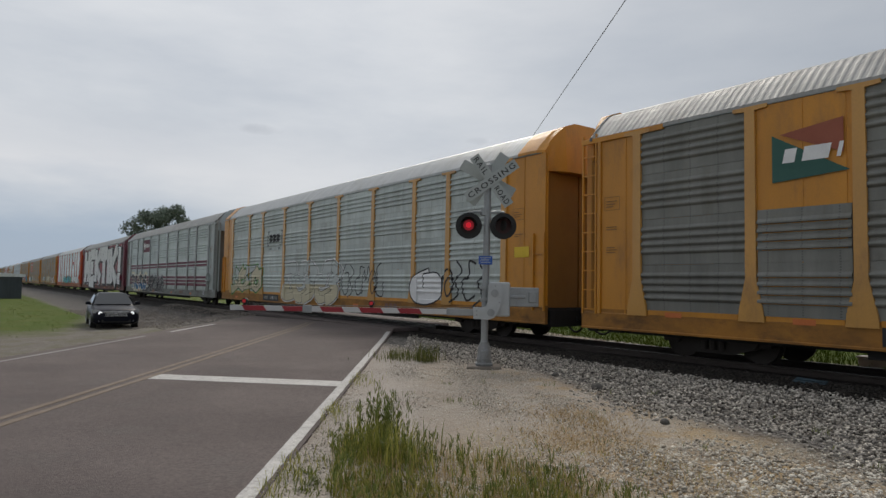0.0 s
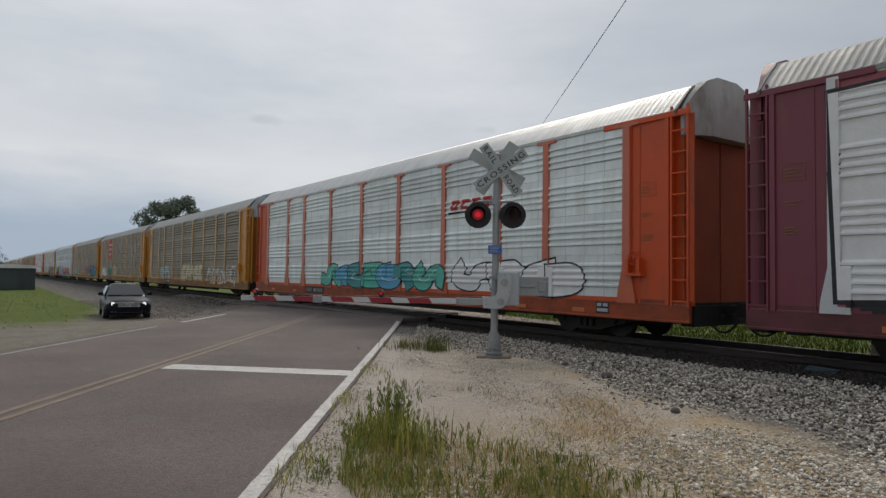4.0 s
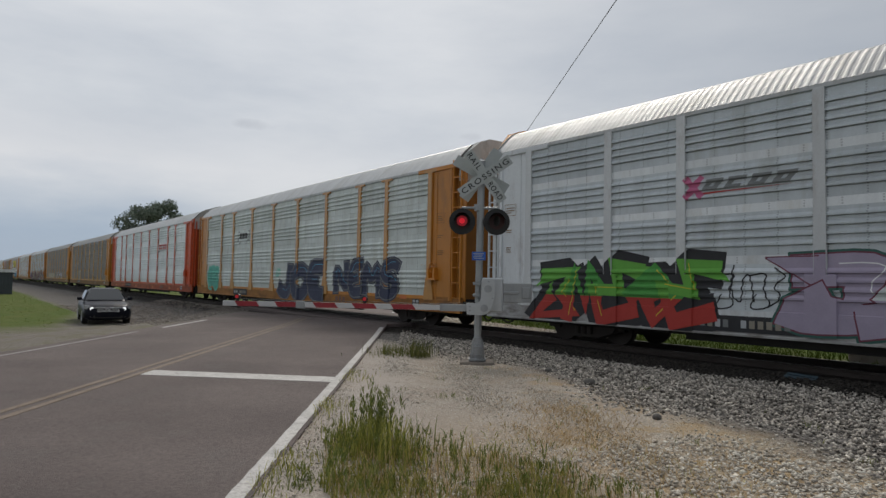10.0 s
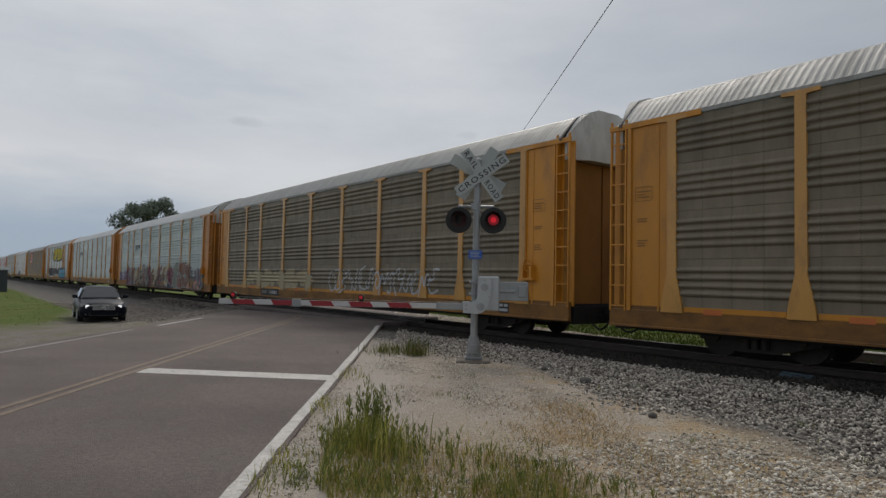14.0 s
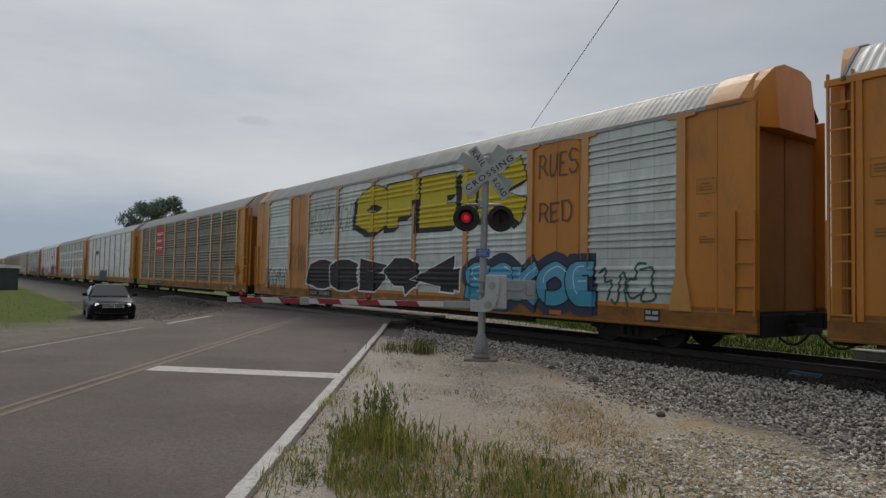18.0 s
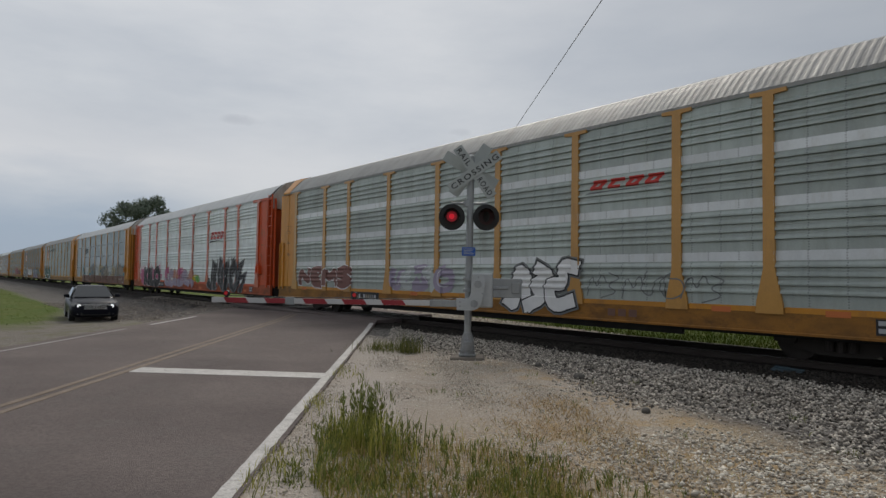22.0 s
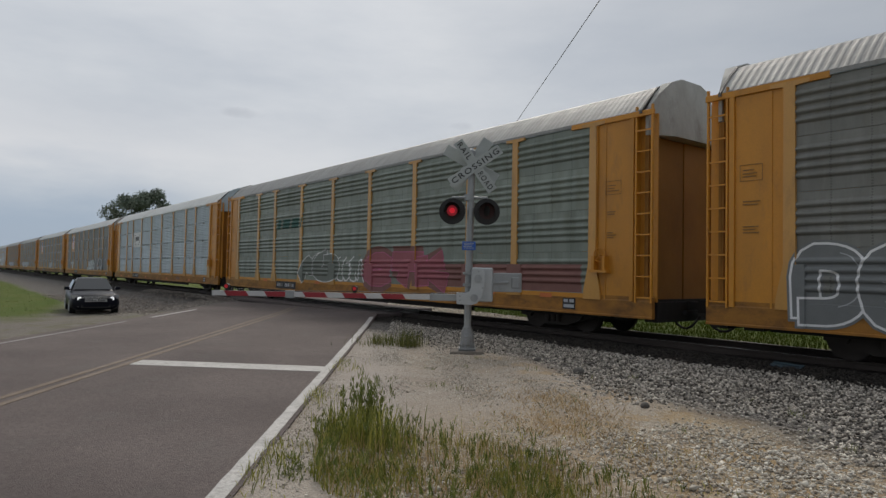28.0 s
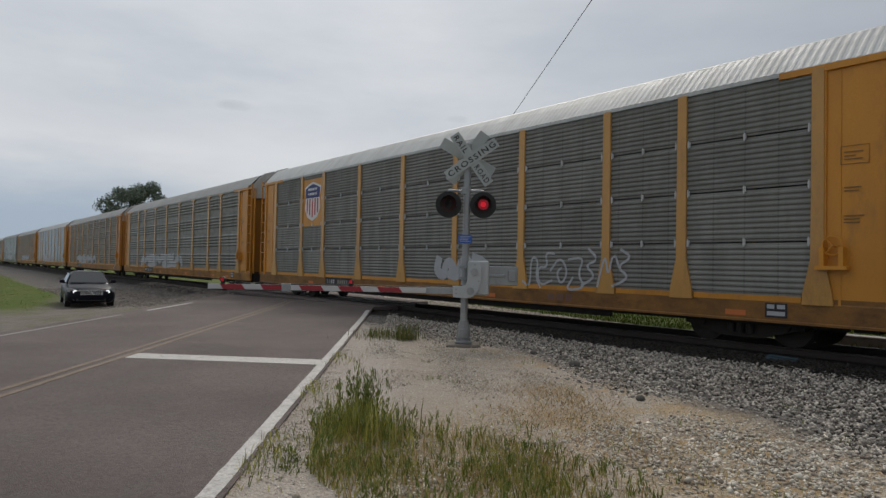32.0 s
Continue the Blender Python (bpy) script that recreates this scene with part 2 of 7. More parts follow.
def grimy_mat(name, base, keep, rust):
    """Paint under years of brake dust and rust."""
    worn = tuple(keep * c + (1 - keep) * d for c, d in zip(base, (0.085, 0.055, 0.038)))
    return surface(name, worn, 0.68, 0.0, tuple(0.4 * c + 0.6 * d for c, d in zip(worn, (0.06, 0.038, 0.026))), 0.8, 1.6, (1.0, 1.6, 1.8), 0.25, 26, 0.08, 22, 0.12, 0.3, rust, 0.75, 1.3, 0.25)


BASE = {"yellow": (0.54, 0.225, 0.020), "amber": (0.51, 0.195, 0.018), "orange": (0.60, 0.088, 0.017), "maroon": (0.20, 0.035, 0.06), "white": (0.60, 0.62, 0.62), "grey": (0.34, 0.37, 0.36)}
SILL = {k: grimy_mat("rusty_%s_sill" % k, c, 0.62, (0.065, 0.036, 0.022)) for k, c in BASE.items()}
# end doors: dust, and the shade between cars mixed into the colour
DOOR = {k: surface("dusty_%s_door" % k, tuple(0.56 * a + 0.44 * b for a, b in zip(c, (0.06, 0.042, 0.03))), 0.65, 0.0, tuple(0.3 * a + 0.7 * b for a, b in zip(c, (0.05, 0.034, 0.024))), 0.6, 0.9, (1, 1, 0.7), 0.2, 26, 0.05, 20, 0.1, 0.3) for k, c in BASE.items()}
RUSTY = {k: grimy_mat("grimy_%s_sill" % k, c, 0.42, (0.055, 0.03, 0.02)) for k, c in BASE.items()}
M_RIM = plain("roof_rim_steel", (0.12, 0.115, 0.11), 0.6, 0.2)
M_UNDER = plain("underframe_black", (0.016, 0.014, 0.013), 0.85)
M_WHEEL = plain("wheel_steel_brown", (0.030, 0.023, 0.019), 0.75)
M_RAIL = plain("rail_steel_brown", (0.04, 0.029, 0.024), 0.7)
M_RAILTOP = plain("rail_head_polished", (0.16, 0.15, 0.145), 0.45, 0.6)
M_TIE = surface("creosoted_tie", (0.03, 0.024, 0.02), 0.9, 0, (0.05, 0.042, 0.035), 0.6, 4, (1, 6, 1), 0.3, 60, 0.3, 40, 0.2)
M_BLACK = plain("black_spray", (0.022, 0.022, 0.026), 0.65)
M_WHITE = plain("white_spray", (0.80, 0.80, 0.80), 0.65)
M_SILVER = plain("silver_spray", (0.42, 0.43, 0.45), 0.5)
SPRAY = {"black": M_BLACK, "white": M_WHITE, "silver": M_SILVER}
for nm, c in (("blue", (0.03, 0.20, 0.42)), ("sky", (0.10, 0.38, 0.58)), ("teal", (0.06, 0.30, 0.30)), ("green", (0.06, 0.30, 0.05)), ("red", (0.42, 0.035, 0.025)), ("rust", (0.32, 0.09, 0.05)), ("pink", (0.50, 0.12, 0.24)), ("purple", (0.13, 0.09, 0.16)), ("lilac", (0.36, 0.31, 0.41)), ("yellow", (0.62, 0.50, 0.03)), ("tan", (0.40, 0.34, 0.22)), ("mint", (0.10, 0.48, 0.38)), ("orange", (0.58, 0.16, 0.04)), ("navy", (0.035, 0.045, 0.09)), ("maroon", (0.16, 0.035, 0.06)), ("forest", (0.03, 0.11, 0.09)), ("brown", (0.13, 0.07, 0.04)), ("grey", (0.18, 0.19, 0.19)), ("signred", (0.55, 0.045, 0.035)), ("shieldblue", (0.05, 0.06, 0.20)), ("wash", (0.22, 0.10, 0.085)), ("stencil", (0.22, 0.115, 0.03)), ("dust", (0.26, 0.235, 0.19)), ("tealdeep", (0.05, 0.24, 0.29)), ("steelblue", (0.24, 0.33, 0.42)), ("moss", (0.17, 0.19, 0.165)), ("brownred", (0.17, 0.085, 0.06)), ("deepblue", (0.03, 0.13, 0.27)), ("rose", (0.34, 0.10, 0.12)), ("cream", (0.60, 0.54, 0.38)), ("lime", (0.12, 0.38, 0.05)), ("brick", (0.30, 0.07, 0.055)), ("salmon", (0.50, 0.22, 0.15)), ("pale", (0.52, 0.56, 0.55)), ("cyan", (0.05, 0.33, 0.47))):
    SPRAY[nm] = plain(nm + "_spray", c, 0.62)
M_GALV = surface("galvanized_post", (0.33, 0.345, 0.35), 0.45, 0.5, (0.22, 0.23, 0.24), 0.5, 6, (1, 1, 0.4), 0.15, 60)
M_CAST = plain("aluminium_casting", (0.46, 0.48, 0.49), 0.5, 0.3)
M_DULL = surface("weathered_casting", (0.30, 0.31, 0.315), 0.6, 0.2, (0.17, 0.165, 0.155), 0.7, 7, (1, 1, 0.6), 0.3, 50, 0.15, 40)
M_CONC = surface("concrete", (0.34, 0.33, 0.31), 0.9, 0, (0.22, 0.21, 0.19), 0.6, 5, (1, 1, 1), 0.3, 80, 0.3, 60)
M_SIGNW = plain("sign_white", (0.40, 0.43, 0.42), 0.5)
M_SIGNK = plain("sign_black", (0.015, 0.015, 0.015), 0.6)
M_SIGNB = plain("sign_blue", (0.02, 0.10, 0.42), 0.4)
M_GATEW = plain("gate_white_reflective", (0.54, 0.54, 0.54), 0.4)
M_GATER = plain("gate_red_reflective", (0.30, 0.02, 0.03), 0.4)
M_RED_ON = glow("lit_red_lamp", (0.80, 0.010, 0.03), 0.36)
M_RED_DIM = glow("lit_red_lens_rim", (0.32, 0.006, 0.016), 0.22)
M_RED_GLOW = glow("small_red_lamp", (0.5, 0.015, 0.02), 0.15)
M_LENS = plain("dark_red_lens", (0.028, 0.004, 0.004), 0.5)
M_YPLATE = plain("yellow_placard", (0.70, 0.48, 0.02), 0.5)


def asphalt():
    return surface("worn_asphalt", (0.158, 0.127, 0.119), 0.88, 0, (0.095, 0.076, 0.072), 0.75, 0.45, (1, 1, 1), 0.75, 34, 0.7, 70, 0, 0.35, (0.185, 0.165, 0.155), 0.6, 0.9)


def worn_line(name, base, keep):
    m = surface(name, base, 0.7, 0, tuple(c * 0.7 for c in base), 0.6, 3, (1, 1, 1), 0.6, 38, 0.3, 90, 0, 0.4, (0.15, 0.13, 0.12), 1.0 - keep, 15.0)
    return m


M_ASPH = asphalt()
M_LINEW = worn_line("white_road_paint", (0.56, 0.545, 0.52), 0.12)
M_LINEF = worn_line("faint_white_road_paint", (0.34, 0.325, 0.31), 0.1)
M_LINEY = worn_line("faded_yellow_road_paint", (0.192, 0.140, 0.094), 0.1)


def ground_material():
    """Crushed limestone by the road, grey ballast along the track, grass beyond."""
    m = bpy.data.materials.new("ground_cover")
    m.use_nodes = True
    nt = m.node_tree
    nd, ln = nt.nodes, nt.links
    b = nd["Principled BSDF"]
    b.inputs["Roughness"].default_value = 0.95
    b.inputs["Specular IOR Level"].default_value = 0.2
    pos = nd.new("ShaderNodeTexCoord").outputs["Object"]
    sep = nd.new("ShaderNodeSeparateXYZ")
    ln.new(pos, sep.inputs[0])
    x, y, _ = sep.outputs

    def op(kind, a, c=None, clamp=False):
        n = nd.new("ShaderNodeMath")
        n.operation, n.use_clamp = kind, clamp
        for i, v in enumerate((a, c)):
            if v is None:
                continue
            if isinstance(v, (int, float)):
                n.inputs[i].default_value = v
            else:
                ln.new(v, n.inputs[i])
        return n.outputs[0]

    def nz(s, d=5, r=0.6):
        n = nd.new("ShaderNodeTexNoise")
        n.inputs["Scale"].default_value, n.inputs["Detail"].default_value, n.inputs["Roughness"].default_value = s, d, r
        ln.new(pos, n.inputs["Vector"])
        return n.outputs["Fac"]

    def mx(f, a, c):
        n = nd.new("ShaderNodeMix")
        n.data_type = "RGBA"
        ln.new(f, n.inputs[0]) if not isinstance(f, float) else None
        for i, v in ((6, a), (7, c)):
            if isinstance(v, tuple):
                n.inputs[i].default_value = (*v, 1)
            else:
                ln.new(v, n.inputs[i])
        return n.outputs[2]

    def step(f, lo, hi):
        r = nd.new("ShaderNodeMapRange")
        r.interpolation_type = "SMOOTHSTEP"
        r.inputs["From Min"].default_value, r.inputs["From Max"].default_value = lo, hi
        ln.new(f, r.inputs["Value"])
        return r.outputs[0]

    wob = op("MULTIPLY", op("SUBTRACT", nz(0.55), 0.5), 2.6)
    vor = nd.new("ShaderNodeTexVoronoi")
    vor.inputs["Scale"].default_value = 17
    ln.new(pos, vor.inputs["Vector"])
    chip = nd.new("ShaderNodeSeparateColor")
    ln.new(vor.outputs["Color"], chip.inputs[0])
    vor2 = nd.new("ShaderNodeTexVoronoi")
    vor2.inputs["Scale"].default_value = 45
    ln.new(pos, vor2.inputs["Vector"])
    chip2 = nd.new("ShaderNodeSeparateColor")
    ln.new(vor2.outputs["Color"], chip2.inputs[0])
    lime = mx(step(nz(0.45, 6), 0.40, 0.62), (0.405, 0.352, 0.285), (0.335, 0.265, 0.172))
    lime = mx(op("MULTIPLY", step(nz(1.1, 7, 0.7), 0.47, 0.62), 0.75), lime, (0.27, 0.195, 0.12))
    lime = mx(op("MULTIPLY", step(chip2.outputs[0], 0.5, 0.9), 0.6), lime, (0.14, 0.12, 0.095))
    lime = mx(op("MULTIPLY", step(chip2.outputs[1], 0.7, 1.0), 0.5), lime, (0.62, 0.58, 0.50))
    lime = mx(op("MULTIPLY", op("SUBTRACT", 1.0, step(op("ADD", x, op("MULTIPLY", wob, 0.6)), -6.5, -3.6)), 0.6), lime, (0.36, 0.318, 0.28))
    # worn-in dust strip beside the pavement, and straw patches
    side = op("ADD", op("MULTIPLY", op("ADD", x, 4.79), 0.574), op("MULTIPLY", op("SUBTRACT", y, 1.64), 0.819))
    strip = op("MULTIPLY", step(op("ADD", side, op("MULTIPLY", wob, 0.1)), 0.1, 0.3), op("SUBTRACT", 1.0, step(op("ADD", side, op("MULTIPLY", wob, 0.3)), 0.9, 1.6)))
    lime = mx(op("MULTIPLY", strip, 0.55), lime, (0.42, 0.38, 0.345))
    straw = op("MULTIPLY", step(nz(1.4, 6, 0.75), 0.50, 0.60), step(op("ADD", side, wob), 2.2, 3.4))
    lime = mx(op("MULTIPLY", straw, 0.55), lime, (0.36, 0.245, 0.115))
    off = op("ADD", op("MULTIPLY", op("ADD", x, 4.79), -0.574), op("MULTIPLY", op("SUBTRACT", y, 1.64), -0.819))
    shoulder = mx(chip2.outputs[1], (0.10, 0.088, 0.075), (0.27, 0.245, 0.215))
    shoulder = mx(op("MULTIPLY", step(nz(0.9, 6, 0.7), 0.45, 0.6), 0.6), shoulder, (0.13, 0.125, 0.07))
    lime = mx(step(off, 6.7, 7.3), lime, shoulder)
    ball = mx(chip.outputs[0], (0.04, 0.036, 0.033), (0.22, 0.205, 0.19))
    # oil, brake dust and painted-in train shade between and beside the rails
    oil_shade = op("SUBTRACT", 1.0, step(op("ADD", op("ABSOLUTE", op("SUBTRACT", y, 14.25)), op("MULTIPLY", wob, 0.12)), 2.7, 3.5))
    ball = mx(op("MULTIPLY", oil_shade, 0.95), ball, (0.016, 0.013, 0.011))
    grass = mx(step(nz(0.5, 6), 0.35, 0.7), (0.082, 0.13, 0.014), (0.13, 0.145, 0.030))
    grass = mx(op("MULTIPLY", nz(14, 4, 0.8), 0.7), grass, (0.045, 0.065, 0.012))
    # the ballast spreads wider past the signal
    near_edge = op("SUBTRACT", 9.1, op("MULTIPLY", op("MAXIMUM", op("ADD", x, 10.0), 0.0), 0.33))
    near_edge = op("SUBTRACT", near_edge, op("MULTIPLY", step(op("MULTIPLY", x, -1.0), 20.0, 27.0), 3.2))
    on_ball = op("MULTIPLY", step(op("ADD", op("SUBTRACT", y, near_edge), op("MULTIPLY", wob, 0.35)), -0.4, 0.5), op("SUBTRACT", 1.0, step(y, 15.9, 16.2)))
    taper = op("MULTIPLY", op("MINIMUM", op("MAXIMUM", op("SUBTRACT", op("MULTIPLY", x, -1.0), 12.0), 0.0), 14.0), 0.16)
    far = step(op("SUBTRACT", op("ADD", y, op("MULTIPLY", wob, 0.15)), taper), 16.2, 16.8)
    left = op("ADD", op("MULTIPLY", op("ADD", x, 19.0), -0.2525), op("MULTIPLY", op("SUBTRACT", y, 0.9), -0.967))
    left = op("MULTIPLY", step(op("ADD", left, wob), -0.4, 1.1), step(op("ADD", op("MULTIPLY", x, -1.0), wob), 26.0, 32.0))
    left = op("MULTIPLY", left, op("SUBTRACT", 1.0, step(op("ADD", y, op("MULTIPLY", wob, 0.3)), 5.3, 6.2)))
    back = step(op("ADD", op("MULTIPLY", y, -1.0), wob), 7.0, 10.0)
    wide = step(op("MULTIPLY", x, -1.0), 60.0, 75.0)
    wide = op("MULTIPLY", wide, op("SUBTRACT", 1.0, step(y, 5.6, 6.6)))
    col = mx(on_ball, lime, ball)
    col = mx(op("MAXIMUM", op("MAXIMUM", far, left), op("MAXIMUM", back, wide)), col, grass)
    ln.new(col, b.inputs["Base Color"])
    bn = nd.new("ShaderNodeBump")
    bn.inputs["Strength"].default_value, bn.inputs["Distance"].default_value = 0.8, 0.03
    ln.new(op("ADD", op("MULTIPLY", vor2.outputs["Distance"], 0.6), nz(25, 4, 0.7)), bn.inputs["Height"])
    ln.new(bn.outputs[0], b.inputs["Normal"])
    return m


M_GROUND = ground_material()


def stuff_mat(name, lo, hi, rough=0.9, tilt=0.0):
    """Colour that differs from one small piece to the next."""
    m = bpy.data.materials.new(name)
    m.use_nodes = True
    nt = m.node_tree
    nd, ln = nt.nodes, nt.links
    b = nd["Principled BSDF"]
    b.inputs["Roughness"].default_value = rough
    b.inputs["Specular IOR Level"].default_value = 0.25
    geo = nd.new("ShaderNodeNewGeometry")
    r = nd.new("ShaderNodeValToRGB")
    r.color_ramp.elements[0].color, r.color_ramp.elements[1].color = (*lo, 1), (*hi, 1)
    ln.new(geo.outputs["Random Per Island"], r.inputs[0])
    ln.new(r.outputs[0], b.inputs["Base Color"])
    if tilt:
        b.inputs["Subsurface Weight"].default_value = 0.0
    return m


M_STONE = stuff_mat("ballast_stone", (0.04, 0.034, 0.03), (0.60, 0.55, 0.48))
# near black: the train's shade is put into the colour, besides oil
M_STONE_SHADE = stuff_mat("oily_shaded_stone", (0.010, 0.009, 0.008), (0.05, 0.043, 0.037))
M_CHIP = stuff_mat("limestone_chip", (0.19, 0.16, 0.125), (0.70, 0.655, 0.57))
M_BLADE = stuff_mat("green_blade", (0.12, 0.15, 0.024), (0.50, 0.455, 0.115))
M_MAT = stuff_mat("low_olive_blade", (0.12, 0.135, 0.024), (0.44, 0.40, 0.11))
# darker than the verge's blades: the strip's shade is put into the colour
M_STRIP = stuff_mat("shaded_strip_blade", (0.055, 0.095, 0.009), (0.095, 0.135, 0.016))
M_VERGE = stuff_mat("verge_blade", (0.095, 0.145, 0.015), (0.15, 0.195, 0.026))
M_DIRT = stuff_mat("dusty_stone", (0.10, 0.083, 0.07), (0.36, 0.32, 0.28))
M_FAR = stuff_mat("shaded_green_blade", (0.060, 0.080, 0.020), (0.21, 0.205, 0.062))
M_BLUEPLATE = surface("faded_blue_steel", (0.035, 0.065, 0.085), 0.6, 0.2, (0.025, 0.035, 0.042), 0.6, 8, (1, 1, 1), 0.2, 60)
M_ROCK = surface("dark_rock", (0.12, 0.112, 0.10), 0.9, 0, (0.06, 0.055, 0.05), 0.6, 8, (1, 1, 1), 0.3, 60, 0.4, 50)
M_DRY = stuff_mat("dry_stem", (0.38, 0.265, 0.13), (0.56, 0.41, 0.22))
M_WEED = stuff_mat("dark_weed_leaf", (0.10, 0.14, 0.03), (0.26, 0.27, 0.08))
# leaf green made paler and greyer: distance haze put into the colour
M_LEAF = stuff_mat("hazed_tree_leaf", (0.105, 0.135, 0.105), (0.21, 0.24, 0.19))
M_BARK = surface("bark", (0.09, 0.07, 0.055), 0.95, 0, (0.05, 0.04, 0.03), 0.6, 3)

# ---- mesh helpers ----


def mesh_of(name, verts, faces, material, smooth=False):
    me = bpy.data.meshes.new(name)
    me.from_pydata(verts, [], faces)
    me.materials.append(material)
    if smooth:
        me.polygons.foreach_set("use_smooth", [True] * len(me.polygons))
    me.update()
    return me


def bm_mesh(name, bm, material, smooth=False):
    me = bpy.data.meshes.new(name)
    bm.to_mesh(me)
    bm.free()
    me.materials.append(material)
    if smooth:
        me.polygons.foreach_set("use_smooth", [True] * len(me.polygons))
    return me


def link(name, me, parent=None, m=None, label=""):
    """One mesh object, under its thing or part."""
    ob = new(name, me)
    if parent:
        ob.parent = parent
    if m is not None:
        ob.matrix_basis = m
    if label:
        ob["label"] = label
    return ob


def part(name, bm, material, parent, label="", m=None, smooth=False):
    return link(name, bm_mesh(name, bm, material, smooth), parent, m, label)


def thing(name, m, label, category, group=""):
    ob = new(name)
    ob.matrix_basis = m
    return tagged(ob, label, category, group)


def add_box(bm, x0, x1, y0, y1, z0, z1, bevel=0.0, m=None):
    mm = Matrix.Translation(((x0 + x1) / 2, (y0 + y1) / 2, (z0 + z1) / 2)) @ Matrix.Diagonal((x1 - x0, y1 - y0, z1 - z0, 1))
    if m is not None:
        mm = m @ mm
    out = bmesh.ops.create_cube(bm, size=1, matrix=mm)
    if bevel:
        edges = list({e for v in out["verts"] for e in v.link_edges})
        bmesh.ops.bevel(bm, geom=edges, offset=bevel, segments=1, affect="EDGES")
    return bm


def boxes(*rows, bevel=0.0):
    bm = bmesh.new()
    for r in rows:
        add_box(bm, *r, bevel=bevel)
    return bm


def add_rod(bm, a, b, r, sides=10, r2=None):
    a, b = Vector(a), Vector(b)
    d = b - a
    m = Matrix.Translation((a + b) / 2) @ d.to_track_quat("Z", "Y").to_matrix().to_4x4()
    bmesh.ops.create_cone(bm, cap_ends=True, segments=sides, radius1=r, radius2=r if r2 is None else r2, depth=d.length, matrix=m)
    return bm


def tube(points, r, sides=7):
    """One round cable through points."""
    pts = [Vector(p) for p in points]
    v, f = [], []
    for i, p in enumerate(pts):
        d = (pts[min(i + 1, len(pts) - 1)] - pts[max(i - 1, 0)]).normalized()
        side = d.cross(Vector((0, 0, 1))) if abs(d.z) < 0.9 else d.cross(Vector((1, 0, 0)))
        side.normalize()
        up = side.cross(d)
        v += [tuple(p + r * (side * math.cos(6.2832 * k / sides) + up * math.sin(6.2832 * k / sides))) for k in range(sides)]
        if i:
            b = sides * (i - 1)
            f += [(b + k, b + (k + 1) % sides, b + sides + (k + 1) % sides, b + sides + k) for k in range(sides)]
    f += [tuple(range(sides - 1, -1, -1)), tuple(range(len(v) - sides, len(v)))]
    return v, f


def prism(outline, y0, y1):
    """An outline in x and z, drawn counter-clockwise, between two planes of y."""
    n = len(outline)
    v = [(x, y0, z) for x, z in outline] + [(x, y1, z) for x, z in outline]
    f = [tuple(range(n)), tuple(range(2 * n - 1, n - 1, -1))]
    f += [(i, i + n, (i + 1) % n + n, (i + 1) % n) for i in range(n)]
    return v, f


def smooth01(t):
    t = np.clip(t, 0, 1)
    return t * t * (3 - 2 * t)


# ---- words, made once while the scene is still empty ----
WORDS = {}


def make_word(word, offset=0.0, narrow=1.0):
    cu = bpy.data.curves.new("word", "FONT")
    cu.body, cu.size, cu.offset, cu.space_character = word, 1.0, offset, narrow
    cu.resolution_u = 3
    ob = new("word", cu)
    bpy.context.view_layer.update()
    me = bpy.data.meshes.new_from_object(ob.evaluated_get(bpy.context.evaluated_depsgraph_get()))
    v = np.array([p.co[:2] for p in me.vertices])
    f = [tuple(p.vertices) for p in me.polygons]
    bpy.data.objects.remove(ob)
    bpy.data.meshes.remove(me)
    bpy.data.curves.remove(cu)
    return v, f


for word, off, loose in (("RAIL", 0.01, 1.25), ("ROAD", 0.01, 1.25), ("CROSSING", 0.01, 1.25), ("BUILDING AMERICA", 0.0, 1.0)):
    WORDS[word, off] = make_word(word, off, loose)


def fitted_word(word, off, base, x0, x1, z0, z1):
    """The word's flat outline, laid into a box that its thin form would fill."""
    v, f = WORDS[word, off]
    b = WORDS[word, base][0]
    lo, hi = b.min(0), b.max(0)
    return (v - lo) / (hi - lo) * (x1 - x0, z1 - z0) + (x0, z0), f


# ---- ground, road, track ----
TRACK_Y, RAIL_Z = 14.25, 0.10
EDGE = np.array((-4.79, 1.64))
ALONG = np.array((-0.819, 0.574))
ACROSS = np.array((-0.574, -0.819))


def road_point(s, off):
    return EDGE + ALONG * s + ACROSS * off


def road_height(x, y):
    d = np.abs(y - TRACK_Y)
    return 0.015 + 0.075 * (1 - smooth01((d - 1.4) / 3.4))


def ground_height(x, y):
    rel = np.stack((x - EDGE[0], y - EDGE[1]), -1)
    off = rel @ ACROSS
    bumps = 0.018 * np.sin(x * 1.7 + 0.6 * y) * np.sin(y * 1.3 - 0.4 * x) + 0.01 * np.sin(3.1 * x + 5 * y)
    z = bumps - 0.01
    bed = 1 - smooth01((np.abs(y - TRACK_Y) - 1.9) / 2.4)
    z = z * (1 - bed) - 0.045 * bed
    under = (1 - smooth01((np.abs(off - 3.45) - 2.9) / 0.7))
    z = z - 0.06 * under * (1 - bed)
    z = z - 0.42 * smooth01((off - 7.6) / 3.6) * (1 - bed) * (x < -12)
    return z


def spread(fine_lo, fine_hi, step, lo, hi):
    mid = list(np.arange(fine_lo, fine_hi + 1e-6, step))
    a, s = [fine_lo], step
    while a[-1] > lo:
        s *= 1.28
        a.append(a[-1] - s)
    b, s = [fine_hi], step
    while b[-1] < hi:
        s *= 1.28
        b.append(b[-1] + s)
    return np.array(a[:0:-1] + mid + b[1:])


